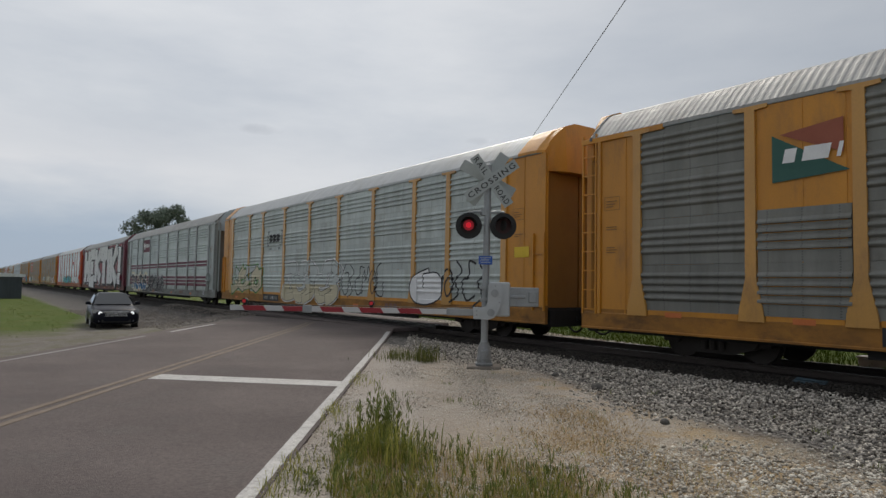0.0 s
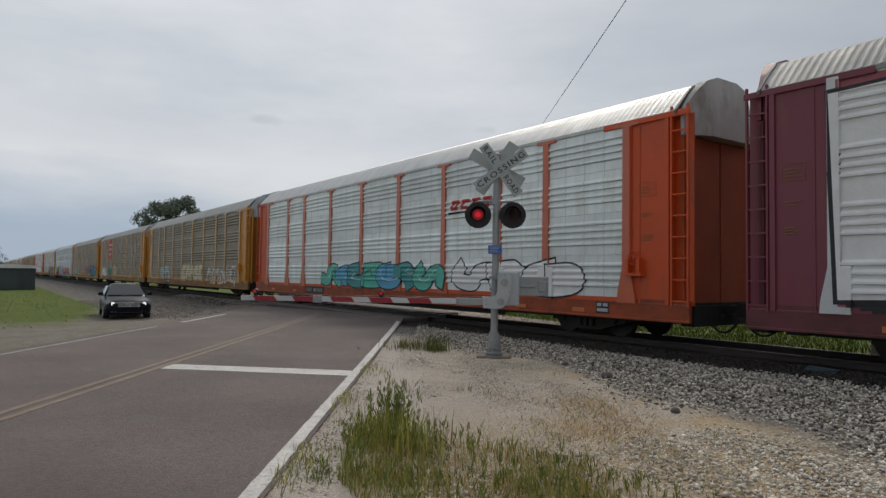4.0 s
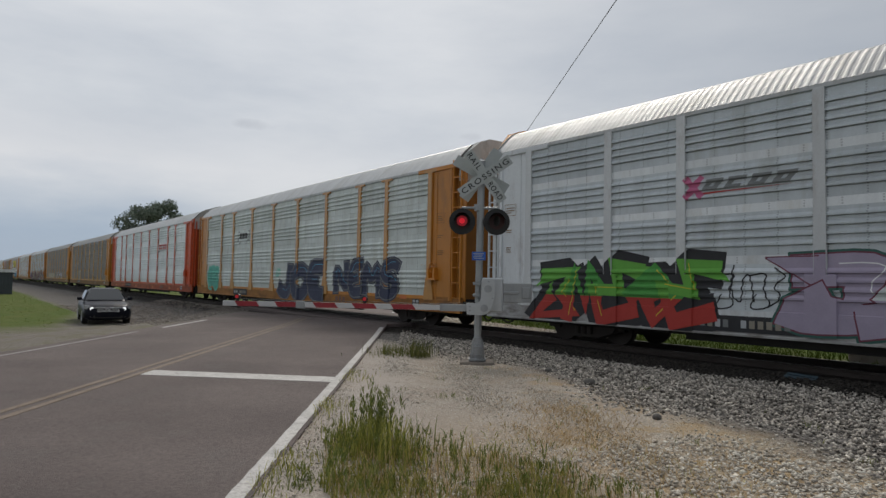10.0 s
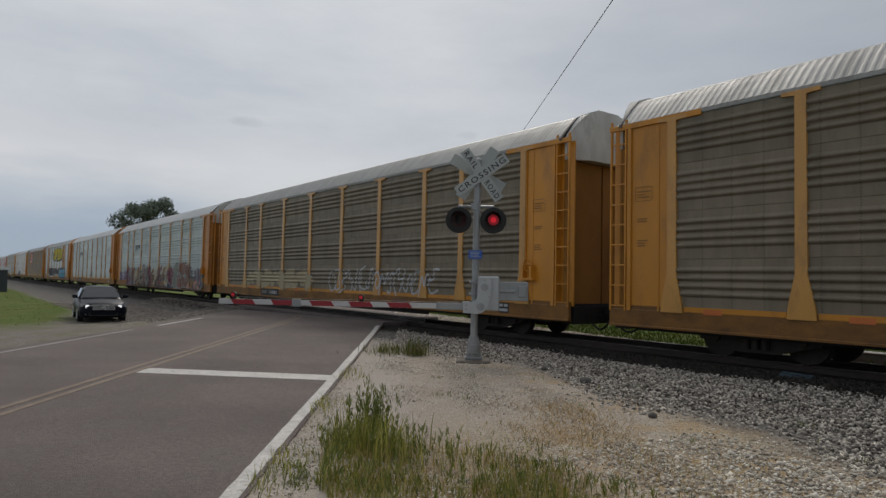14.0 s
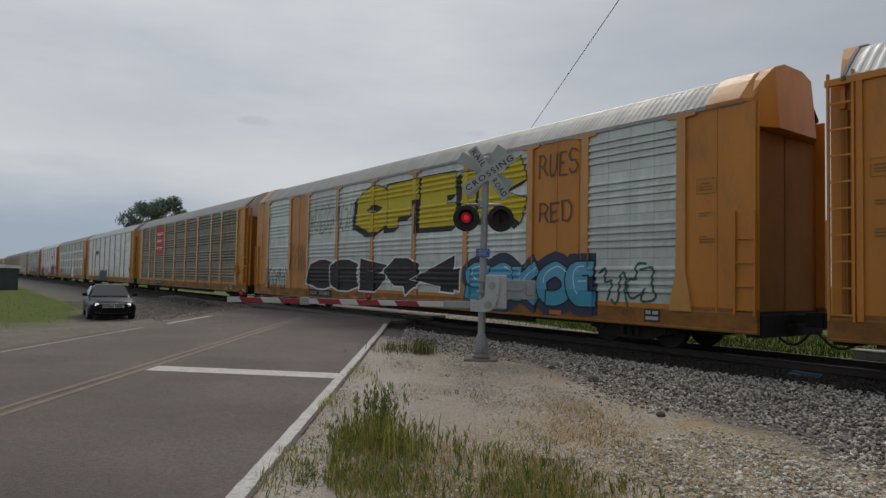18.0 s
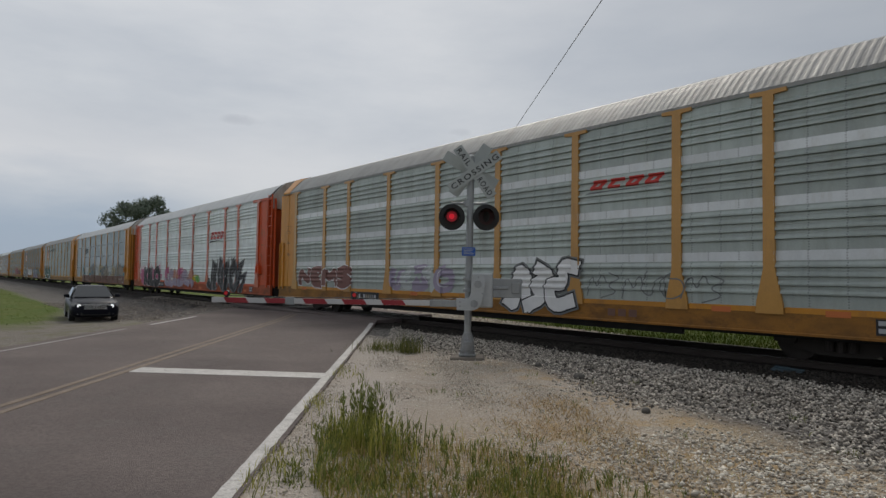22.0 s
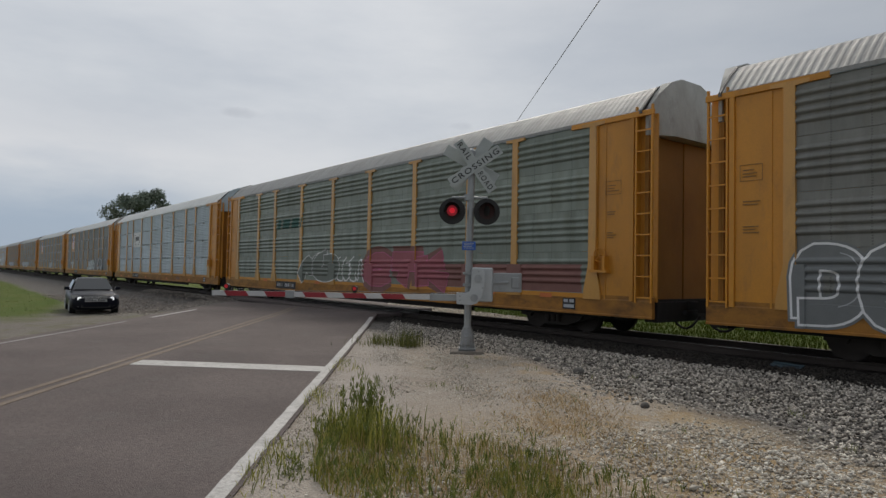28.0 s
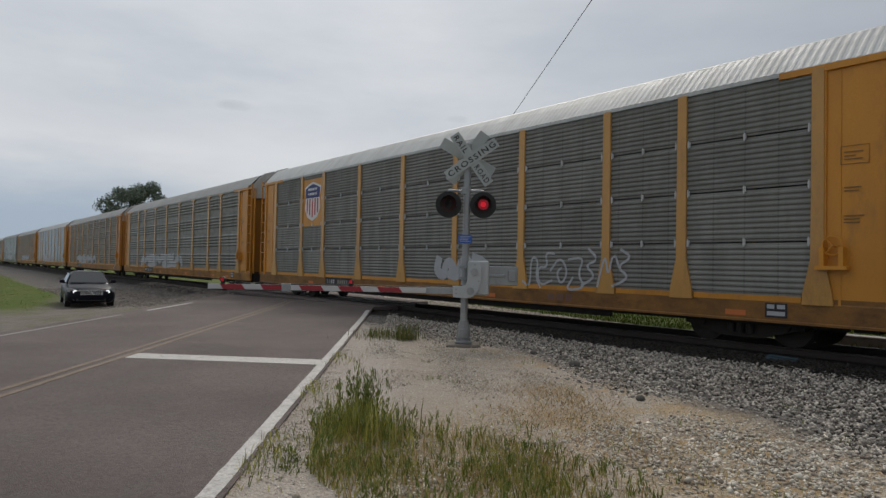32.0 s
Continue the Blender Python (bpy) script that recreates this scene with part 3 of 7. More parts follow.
def build_ground():
    gx, gy = spread(-46, 3, 0.35, -3200, 2600), spread(-6, 22, 0.35, -2600, 3200)
    X, Y = np.meshgrid(gx, gy)
    Z = ground_height(X, Y)
    v = np.stack((X.ravel(), Y.ravel(), Z.ravel()), -1)
    w = len(gx)
    i = (np.arange(len(gy) - 1)[:, None] * w + np.arange(w - 1)[None]).ravel()
    f = np.stack((i, i + 1, i + w + 1, i + w), -1)
    tagged(new("ground", mesh_of("ground", v.tolist(), f.tolist(), M_GROUND, True)), "grey gravel and green grass on flat open land", "ground", kind="structure")


build_ground()


def ribbon(s0, s1, o0, o1, step, lift, skew=0.0, thick=0.0, rough=False):
    """A strip of the road's surface; skew: how much further along its far side lies."""
    n = max(2, int(abs(s1 - s0) / step) + 1)
    m = max(2, int(abs(o1 - o0) / 1.2) + 1)
    v, f = [], []
    for i in range(n):
        for j in range(m):
            q = j / (m - 1)
            o = o0 + (o1 - o0) * q
            p = road_point(s0 + (s1 - s0) * i / (n - 1) + skew * q, o)
            p = p + ACROSS * (random.uniform(-0.005, 0.005) if rough else 0.0)
            v.append((p[0], p[1], float(road_height(p[0], p[1])) + lift))
    for i in range(n - 1):
        for j in range(m - 1):
            a = i * m + j
            f.append((a, a + 1, a + m + 1, a + m))
    if thick:
        k = len(v)
        v += [(x, y, z - thick) for x, y, z in v]
        rim = [j for j in range(m)] + [i * m + m - 1 for i in range(1, n)] + [(n - 1) * m + j for j in range(m - 2, -1, -1)] + [i * m for i in range(n - 2, 0, -1)]
        for a, b in zip(rim, rim[1:] + rim[:1]):
            f.append((b, a, a + k, b + k))
    return v, f


def flip_up(me):
    bm = bmesh.new()
    bm.from_mesh(me)
    bmesh.ops.recalc_face_normals(bm, faces=bm.faces)
    if sum(fc.normal.z * fc.calc_area() for fc in bm.faces) < 0:
        bmesh.ops.reverse_faces(bm, faces=bm.faces)
    bm.to_mesh(me)
    bm.free()
    return me


def build_road():
    road = tagged(new("road"), "worn grey two-lane asphalt road crossing the track", "road", kind="structure")
    # two carriageway pieces, parted by the track's crossing
    for s0, s1 in ((-45, 18.6), (24.6, 400)):
        v, f = ribbon(s0, s1, -0.19, 7.1, 0.9 if s1 < 50 else 4, 0, 8.0 if s0 < 0 else 8.0, 0.09)
        link("carriageway", flip_up(mesh_of("carriageway", v, f, M_ASPH)), road)
    for nm, s0, s1, o0, o1, skew, mt in (
        ("edge_line", -40, 17.0, -0.145, -0.012, 0, M_LINEW), ("edge_line", -30, 14.3, 6.69, 6.77, 0, M_LINEF), ("edge_line", 16.0, 20.2, 6.62, 6.73, 0, M_LINEW),
        ("centre_line", -40, 21.5, 3.14, 3.24, 0, M_LINEY), ("centre_line", -40, 21.5, 3.36, 3.46, 0, M_LINEY),
        ("stop_bar", 5.46, 6.0, -0.008, 3.12, 0.50, M_LINEW), ("edge_line", 27, 200, -0.06, 0.07, 0, M_LINEW)):
        v, f = ribbon(s0, s1, o0, o1, 0.16, 0.005, skew, 0.004, True)
        link(nm, flip_up(mesh_of(nm, v, f, mt)), road)


build_road()


def build_track():
    track = tagged(new("railway_track"), "steel rails on dark wooden ties in grey ballast", "railway track", kind="structure")
    prof = [(-0.075, -0.17), (0.075, -0.17), (0.075, -0.155), (0.012, -0.135), (0.012, -0.045), (0.037, -0.03), (0.037, -0.004), (0.030, 0.0), (-0.030, 0.0), (-0.037, -0.004), (-0.037, -0.03), (-0.012, -0.045), (-0.012, -0.135), (-0.075, -0.155)]
    n = len(prof)
    for off in (-0.755, 0.755):
        v = [(x, TRACK_Y + off + a, RAIL_Z + b) for x in (-2500, 600) for a, b in prof]
        f = [(i, (i + 1) % n, (i + 1) % n + n, i + n) for i in range(n)]
        me = mesh_of("rail", v, f, M_RAIL)
        me.materials.append(M_RAILTOP)
        me.polygons[7].material_index = 1
        link("rail", flip_up(me), track)
    tie = bm_mesh("tie", boxes((-0.115, 0.115, -1.3, 1.3, -0.15, 0.0), bevel=0.012), M_TIE)
    for i in range(110):
        x = 2 - 0.56 * i
        if -35.2 < x < -20.2:
            continue
        link("tie", tie, track, pose(x, TRACK_Y + random.uniform(-0.03, 0.03), RAIL_Z - 0.16, 0, 0, random.uniform(-0.8, 0.8)))
    slab = bm_mesh("crossing_panel", boxes((-1.19, 1.19, -0.62, 0.62, -0.14, 0.0), bevel=0.015), M_CONC)
    side = bm_mesh("crossing_panel", boxes((-1.19, 1.19, -0.56, 0.56, -0.14, 0.0), bevel=0.015), M_ASPH)
    for i in range(6):
        x = -21.9 - 2.4 * i
        link("crossing_panel", slab, track, pose(x, TRACK_Y, RAIL_Z - 0.005))
        link("crossing_panel", side, track, pose(x + 1.0, TRACK_Y - 1.42, RAIL_Z - 0.006))
        link("crossing_panel", side, track, pose(x - 1.0, TRACK_Y + 1.42, RAIL_Z - 0.006))


build_track()


def scatter(name, pts, sizes, material, label, category, flat=0.7):
    """Broken stones: one low solid each, all of one heap."""
    rng = np.random.default_rng(5)
    base = np.array([(1, 0, 0), (-1, 0, 0), (0, 1, 0), (0, -1, 0), (0, 0, 1), (0, 0, -1)], float)
    tri = np.array([(0, 2, 4), (2, 1, 4), (1, 3, 4), (3, 0, 4), (2, 0, 5), (1, 2, 5), (3, 1, 5), (0, 3, 5)])
    n = len(pts)
    v = base[None] * rng.uniform(0.6, 1.25, (n, 6, 1)) + rng.normal(0, 0.18, (n, 6, 3))
    v[:, :, 2] *= flat
    v *= sizes[:, None, None]
    a = rng.uniform(0, 6.28, n)
    tl = rng.uniform(-0.7, 0.7, n)
    y1 = v[:, :, 1] * np.cos(tl)[:, None] - v[:, :, 2] * np.sin(tl)[:, None]
    z1 = v[:, :, 1] * np.sin(tl)[:, None] + v[:, :, 2] * np.cos(tl)[:, None]
    x1 = v[:, :, 0] * np.cos(a)[:, None] - y1 * np.sin(a)[:, None]
    y2 = v[:, :, 0] * np.sin(a)[:, None] + y1 * np.cos(a)[:, None]
    v = np.stack((x1 + pts[:, 0:1], y2 + pts[:, 1:2], z1 + pts[:, 2:3]), -1)
    f = (tri[None] + 6 * np.arange(n)[:, None, None]).reshape(-1, 3)
    me = bpy.data.meshes.new(name)
    me.vertices.add(n * 6)
    me.vertices.foreach_set("co", v.ravel())
    me.loops.add(f.size)
    me.loops.foreach_set("vertex_index", f.ravel())
    me.polygons.add(len(f))
    me.polygons.foreach_set("loop_start", np.arange(0, f.size, 3))
    me.materials.append(material)
    me.update(calc_edges=True)
    return tagged(new(name, me), label, category, kind="stuff")


def near_ballast(x):
    return 9.1 - 0.33 * np.maximum(x + 10, 0)


def on_road(x, y, pad=0.2):
    off = (x - EDGE[0]) * ACROSS[0] + (y - EDGE[1]) * ACROSS[1]
    return (off > -0.28 - pad) & (off < 7.1 + pad)


def build_stones():
    rng = np.random.default_rng(11)
    x, y = rng.uniform(-21, 1.5, 90000), rng.uniform(5.0, 12.9, 90000)
    edge = near_ballast(x) + 0.5 * np.sin(1.3 * x) + rng.normal(0, 0.22, len(x))
    thin = rng.uniform(0, 1, len(x)) < np.clip((y - 5.0) / 4 + 0.35, 0, 1)
    keep = (y > edge) & ~on_road(x, y, 0.5) & thin
    x, y = x[keep], y[keep]
    s = rng.uniform(0.012, 0.034, len(x))
    pts = np.stack((x, y, ground_height(x, y) + 0.25 * s + rng.uniform(0, 0.03, len(x)) * (y > edge[keep] + 0.5)), -1)
    # stones close to the rail take the near-black colour that stands for shade
    oil_shade = y > 11.15 + 0.06 * np.clip(-9 - x, 0, 14) + 0.15 * np.sin(0.9 * x) + rng.normal(0, 0.18, len(x))
    scatter("oily_ballast", pts[oil_shade], s[oil_shade], M_STONE_SHADE, "crushed stone beside the rail, blackened by oil and painted-in shade", "ballast")
    pts, s = pts[~oil_shade], s[~oil_shade]
    scatter("track_ballast", pts, s, M_STONE, "loose grey and white crushed track ballast", "ballast")
    # beyond the road, by the parked sedan, and on the far shoulder
    x = np.concatenate((rng.uniform(-50, -22, 15000), rng.uniform(-34, -14, 3500)))
    y = np.concatenate((rng.uniform(5.5, 12.9, 15000), rng.uniform(15.6, 16.3, 3500)))
    keep = ~on_road(x, y, 0.3)
    x, y = x[keep], y[keep]
    s = rng.uniform(0.012, 0.045, len(x)) * (1 + 0.5 * (rng.uniform(0, 1, len(x)) > 0.95))
    scatter("shoulder_ballast", np.stack((x, y, ground_height(x, y) + 0.15 * s), -1), s, M_DIRT, "scattered grey crushed stone along the track", "ballast")
    x, y = rng.uniform(-27, -11, 9000), rng.uniform(15.8, 18.6, 9000)
    keep = (y < 16.3 + 0.16 * (-12 - x)) & ~on_road(x, y, 0.1)
    x, y = x[keep], y[keep]
    s = rng.uniform(0.02, 0.05, len(x))
    scatter("fresh_ballast", np.stack((x, y, ground_height(x, y) + 0.3 * s), -1), s, M_CHIP, "pale fresh crushed stone behind the track", "ballast")
    x, y = rng.uniform(-16, 0.5, 170000), rng.uniform(0.8, 9.6, 170000)
    clump = np.sin(1.1 * x + 0.4 * y) * np.sin(1.7 * y - 0.5 * x) + rng.normal(0, 0.5, len(x))
    keep = (y < near_ballast(x) + 0.4) & ~on_road(x, y, -0.30) & (clump > -0.1)
    x, y = x[keep], y[keep]
    s = rng.uniform(0.006, 0.020, len(x)) * np.where(x < -4.2, 0.62, 1.0) * (1 + 0.5 * np.clip((x + 5) / 3, 0, 1)) * (1 + 0.6 * (rng.uniform(0, 1, len(x)) > 0.93))
    scatter("gravel", np.stack((x, y, ground_height(x, y) + 0.2 * s), -1), s, M_CHIP, "loose pale limestone chips on packed dirt", "gravel", 0.6)
    rng2 = random.Random(3)
    for k, (px, py, r) in enumerate(((-7.15, 8.35, 0.10), (-8.6, 8.9, 0.07), (-4.9, 6.95, 0.06))):
        bm = bmesh.new()
        bmesh.ops.create_icosphere(bm, subdivisions=2, radius=r)
        for v in bm.verts:
            v.co *= 1 + 0.16 * noise.noise(v.co * 9 + Vector((k, 0, 0)))
            v.co.z *= 0.72
        ob = new("rock", bm_mesh("rock", bm, M_ROCK))
        ob.matrix_basis = pose(px, py, float(ground_height(np.array(px), np.array(py))) + 0.4 * r, 0, 0, rng2.uniform(0, 90))
        tagged(ob, "dull grey fist-sized rock lying on gravel", "rock", "loose rocks")


def blades(name, px, py, height, width, lean, material, label, category="grass", base_z=None, kind="stuff"):
    """Bent blades, each of three triangles."""
    rng = np.random.default_rng(len(px))
    n = len(px)
    pz = ground_height(px, py) - 0.01 if base_z is None else base_z
    a, turn = rng.uniform(0, 6.28, n), rng.uniform(0, 6.28, n)
    ux, uy = np.cos(turn) * width, np.sin(turn) * width
    lx, ly = np.cos(a) * lean * height, np.sin(a) * lean * height
    z0 = pz
    v = np.stack((
        np.stack((px - ux, py - uy, z0), -1), np.stack((px + ux, py + uy, z0), -1),
        np.stack((px - 0.8 * ux + 0.35 * lx, py - 0.8 * uy + 0.35 * ly, z0 + 0.6 * height), -1), np.stack((px + 0.8 * ux + 0.35 * lx, py + 0.8 * uy + 0.35 * ly, z0 + 0.6 * height), -1),
        np.stack((px + lx, py + ly, z0 + height), -1)), 1)
    tri = np.array([(0, 1, 3), (0, 3, 2), (2, 3, 4)])
    f = (tri[None] + 5 * np.arange(n)[:, None, None]).reshape(-1, 3)
    me = bpy.data.meshes.new(name)
    me.vertices.add(n * 5)
    me.vertices.foreach_set("co", v.ravel())
    me.loops.add(f.size)
    me.loops.foreach_set("vertex_index", f.ravel())
    me.polygons.add(len(f))
    me.polygons.foreach_set("loop_start", np.arange(0, f.size, 3))
    me.materials.append(material)
    me.update(calc_edges=True)
    ob = new(name, me)
    return tagged(ob, label, category, kind=kind) if label else ob

# ---- the train: enclosed auto-carrier cars ----
HALF, PITCH = 13.65, 28.6
POSTS = (-11.95, -9.2, -7.2, -4.33, -1.44, 1.44, 4.33, 7.2, 9.2, 11.95)
BAYS = [(a + 0.10, b - 0.10) for a, b in zip(POSTS, POSTS[1:])]
ROW_Z, ROW_H, ROWS = 1.02, 1.05, 4
RIDGES = (0.30, 0.47, 0.64, 0.81)
WAVY = {}
SOLID = {}
FACE = 1.50
SHARED = {}


def shared(key, make):
    if key not in SHARED:
        SHARED[key] = make()
    return SHARED[key]


WAVE = ((-0.075, 0.0), (-0.058, 0.008), (-0.036, 0.035), (-0.012, 0.049), (0.012, 0.049), (0.036, 0.035), (0.058, 0.008), (0.075, 0.0))


def row_profile(gap, wavy):
    """Outward depth against height of one sheet: four pressed ridges and a flat band."""
    p = [(0.0, gap)]
    if wavy == "fine":
        for i in range(9):
            c = 0.10 + 0.106 * i
            p += [(0.0, c - 0.045), (0.022, c - 0.018), (0.022, c + 0.012), (0.0, c + 0.045)]
        return p + [(0.0, ROW_H - gap)]
    for c in RIDGES:
        if wavy == "wave":
            p += [(d, c + u) for u, d in WAVE]
            continue
        p += [(0.0, c - 0.062), (-0.024, c - 0.060), (-0.024, c - 0.046), (0.046, c - 0.038), (0.046, c + 0.002), (0.0, c + 0.058)]
    return p + [(0.0, ROW_H - gap)]


def sheet_mesh(width, mt, rows, gap, wavy=False):
    def make():
        p = [(-0.03, gap)]
        for r in range(rows):
            p += [(d, z + r * ROW_H) for d, z in row_profile(gap, wavy)]
            if r < rows - 1:
                p += [(-0.008, (r + 1) * ROW_H - gap), (-0.008, (r + 1) * ROW_H + gap)]
        p.append((-0.03, rows * ROW_H - gap))
        n = len(p)
        v = [(x, -d, z) for x in (-width / 2, width / 2) for d, z in p]
        f = [(i, i + n, i + n + 1, i + 1) for i in range(n - 1)]
        f += [(0, n - 1, 2 * n - 1, n)]
        return mesh_of("side_sheet", v, f, mt)
    return shared(("sheet", round(width, 3), mt.name, rows, gap, wavy), make)


def surf(x, z, wavy=False, flat=()):
    """How far out the side lies at a place, so that paint follows ridges, posts and sill."""
    if z < 1.04:
        edge = 0.024
    else:
        edge = 0.0
    for p in POSTS:
        hw = 0.107 if z > 1.77 else 0.28
        if abs(x - p) < hw:
            return FACE + 0.058
    if edge:
        return FACE + edge
    if abs(x) > 12.06:
        return FACE + 0.016
    for k in flat:
        if BAYS[k][0] <= x <= BAYS[k][1]:
            return FACE + 0.026
    if wavy == "fine":
        return FACE + 0.022
    r = (z - ROW_Z) % ROW_H
    if 0 <= z - ROW_Z <= ROW_H * ROWS:
        for c in RIDGES:
            u = r - c
            if wavy == "wave" and abs(u) < 0.075:
                return FACE + float(np.interp(u, [a for a, _ in WAVE], [b for _, b in WAVE]))
            if not wavy and -0.050 < u < 0.058:
                return FACE + 0.046 * min(1, (u + 0.050) / 0.010, (0.058 - u) / 0.056)
    return FACE


SMALL = {"slogan", "data_stencil", "graffiti_scrawl", "graffiti_cloud", "graffiti_shine", "lettering", "number_lettering", "emblem_lettering", "latch"}


def lay_paint(car, name, v2, faces, mt, lift, label="", band=None):
    """Paint on the near side: the flat shape is cut along every ridge and post and pressed onto the side."""
    v2 = np.asarray(v2, float)
    if not len(v2):
        return None
    bm = bmesh.new()
    step = bm.verts.layers.float.new("step")
    bv = [bm.verts.new((x, 0, z)) for x, z in v2]
    if len(faces) > 1:
        # strokes that cross one another lie one over the other
        for i, q in enumerate(bv):
            q[step] = 0.00006 * (i // 2 % 40)
    for fc in faces:
        try:
            bm.faces.new([bv[i] for i in fc])
        except ValueError:
            pass
    (xa, za), (xb, zb) = v2.min(0), v2.max(0)
    wavy, flat = WAVY.get(car.name, False), SOLID.get(car.name, ())
    cuts = [("z", 1.036), ("z", 1.046), ("z", 1.75), ("z", 1.79)]
    for r in range(ROWS):
        for c in RIDGES:
            cuts += [("z", ROW_Z + r * ROW_H + c + u) for u in ([a for a, _ in WAVE] if wavy else (-0.050, -0.040, 0.002, 0.058))]
    for p in POSTS:
        cuts += [("x", p - 0.115), ("x", p - 0.10), ("x", p + 0.10), ("x", p + 0.115)]
        if za < 1.79:
            cuts += [("x", p - 0.29), ("x", p - 0.275), ("x", p + 0.275), ("x", p + 0.29)]
    for ax, c in cuts:
        if (ax == "z" and za < c < zb) or (ax == "x" and xa < c < xb):
            co, no = ((0, 0, c), (0, 0, 1)) if ax == "z" else ((c, 0, 0), (1, 0, 0))
            bmesh.ops.bisect_plane(bm, geom=bm.verts[:] + bm.edges[:] + bm.faces[:], plane_co=co, plane_no=no, dist=1e-5)
    low, high = band or (0, 9)
    for c, up in ((max(low, 0.545), False), (min(high, 5.2), True)):
        bmesh.ops.bisect_plane(bm, geom=bm.verts[:] + bm.edges[:] + bm.faces[:], plane_co=(0, 0, c), plane_no=(0, 0, 1), dist=1e-5, clear_outer=up, clear_inner=not up)
    if not bm.faces:
        bm.free()
        return None
    for v in bm.verts:
        v.co.y = -(surf(v.co.x, v.co.z, wavy, flat) + lift + v[step])
    ob = part(name, bm, mt, car, label)
    if name in SMALL:
        ob["kind"] = "stuff"
    return ob


def rect(x0, x1, z0, z1, slant=0.0):
    return [(x0, z0), (x1, z0), (x1 + slant, z1), (x0 + slant, z1)], [(0, 1, 2, 3)]


def merge(shapes):
    v, f = [], []
    for sv, sf in shapes:
        k = len(v)
        v += [tuple(p) for p in sv]
        f += [tuple(i + k for i in q) for q in sf]
    return v, f


def stroke(points, w, cap=0.0):
    """A band through points with mitred corners; w: one width, or one for each point; cap: how far its ends run on."""
    pts = [Vector(p) for p in points]
    n = len(pts)
    ws = list(w) if isinstance(w, (list, tuple)) else [w] * n
    if cap:
        pts[0] = pts[0] + (pts[0] - pts[1]).normalized() * cap
        pts[-1] = pts[-1] + (pts[-1] - pts[-2]).normalized() * cap
    v, f = [], []
    for i, p in enumerate(pts):
        a = (p - pts[i - 1]).normalized() if i else (pts[1] - p).normalized()
        b = (pts[i + 1] - p).normalized() if i < n - 1 else a
        t = a + b
        t = t.normalized() if t.length > 0.2 else a
        k = ws[i] / 2 * min(1.5, 1 / max(0.4, t.dot(b)))
        v += [(p.x - t.y * k, p.y + t.x * k), (p.x + t.y * k, p.y - t.x * k)]
        if i:
            q = 2 * i
            f.append((q - 2, q - 1, q + 1, q))
    return v, f


def blob(rng, cx, cz, rx, rz, grow, sharp):
    pts = []
    n = 22
    ph = rng.uniform(0, 6)
    for i in range(n):
        t = 2 * math.pi * i / n
        c, s = math.cos(t), math.sin(t)
        e = sharp
        r = 1 + 0.10 * math.sin(3 * t + ph) + 0.08 * math.sin(5 * t + 2 * ph)
        pts.append((cx + math.copysign(abs(c) ** e, c) * rx * r + math.copysign(grow, c) * abs(c), cz + math.copysign(abs(s) ** e, s) * rz * r + math.copysign(grow, s) * abs(s)))
    return pts, [tuple(range(n))]


# skeletons of tangled sprayed marks in a unit box: hooks, jags and swirls that spell nothing
MARKS = (
    ((0.0, 0.75), (0.55, 1.0), (0.3, 0.45), (0.95, 0.6), (0.5, 0.0)), ((0.1, 0.0), (0.35, 0.95), (0.55, 0.25), (0.75, 1.0), (1.0, 0.55)),
    ((0.9, 0.2), (0.2, 0.0), (0.0, 0.6), (0.6, 0.55), (0.45, 1.0), (1.0, 0.95)), ((0.0, 0.0), (0.7, 0.25), (0.15, 0.55), (0.85, 0.75), (0.3, 1.0)),
    ((0.2, 1.0), (0.0, 0.3), (0.5, 0.0), (0.55, 0.7), (0.9, 0.85), (1.0, 0.1)), ((0.0, 0.5), (0.5, 0.95), (0.95, 0.5), (0.6, 0.1), (0.3, 0.45), (0.6, 0.65)),
    ((0.1, 0.9), (0.9, 1.0), (0.6, 0.5), (1.0, 0.1), (0.0, 0.0), (0.35, 0.4)), ((0.0, 0.2), (0.4, 0.0), (0.5, 1.0), (0.9, 0.8), (0.75, 0.35), (1.0, 0.0)),
    ((0.6, 1.0), (0.05, 0.85), (0.35, 0.5), (0.0, 0.1), (0.9, 0.0), (0.8, 0.45)), ((0.5, 1.0), (0.05, 0.7), (0.1, 0.15), (0.5, 0.0), (0.95, 0.25), (0.9, 0.8), (0.45, 0.75)))


def marks(rng, n, x0, x1, z0, z1, slack, pick=None):
    """Paths of n overlapping marks."""
    w, out, last = (x1 - x0) / n, [], None
    for i in range(n):
        m = MARKS[pick[i]] if pick else rng.choice([k for k in MARKS if k is not last])
        last = m
        lean, up = rng.uniform(-0.1, 0.2) * w, rng.uniform(-slack, slack) * (z1 - z0)
        pts = [(x0 + w * (i - 0.16 + 1.32 * a) + lean * b + rng.uniform(-0.05, 0.05) * w, z0 + up + (z1 - z0) * b * rng.uniform(0.93, 1.04)) for a, b in m]
        out.append(pts)
    return out


def rounded(pts, k=3):
    for _ in range(k):
        q = [pts[0]]
        for a, b in zip(pts, pts[1:]):
            q += [(0.75 * a[0] + 0.25 * b[0], 0.75 * a[1] + 0.25 * b[1]), (0.25 * a[0] + 0.75 * b[0], 0.25 * a[1] + 0.75 * b[1])]
        pts = q + [pts[-1]]
    return pts


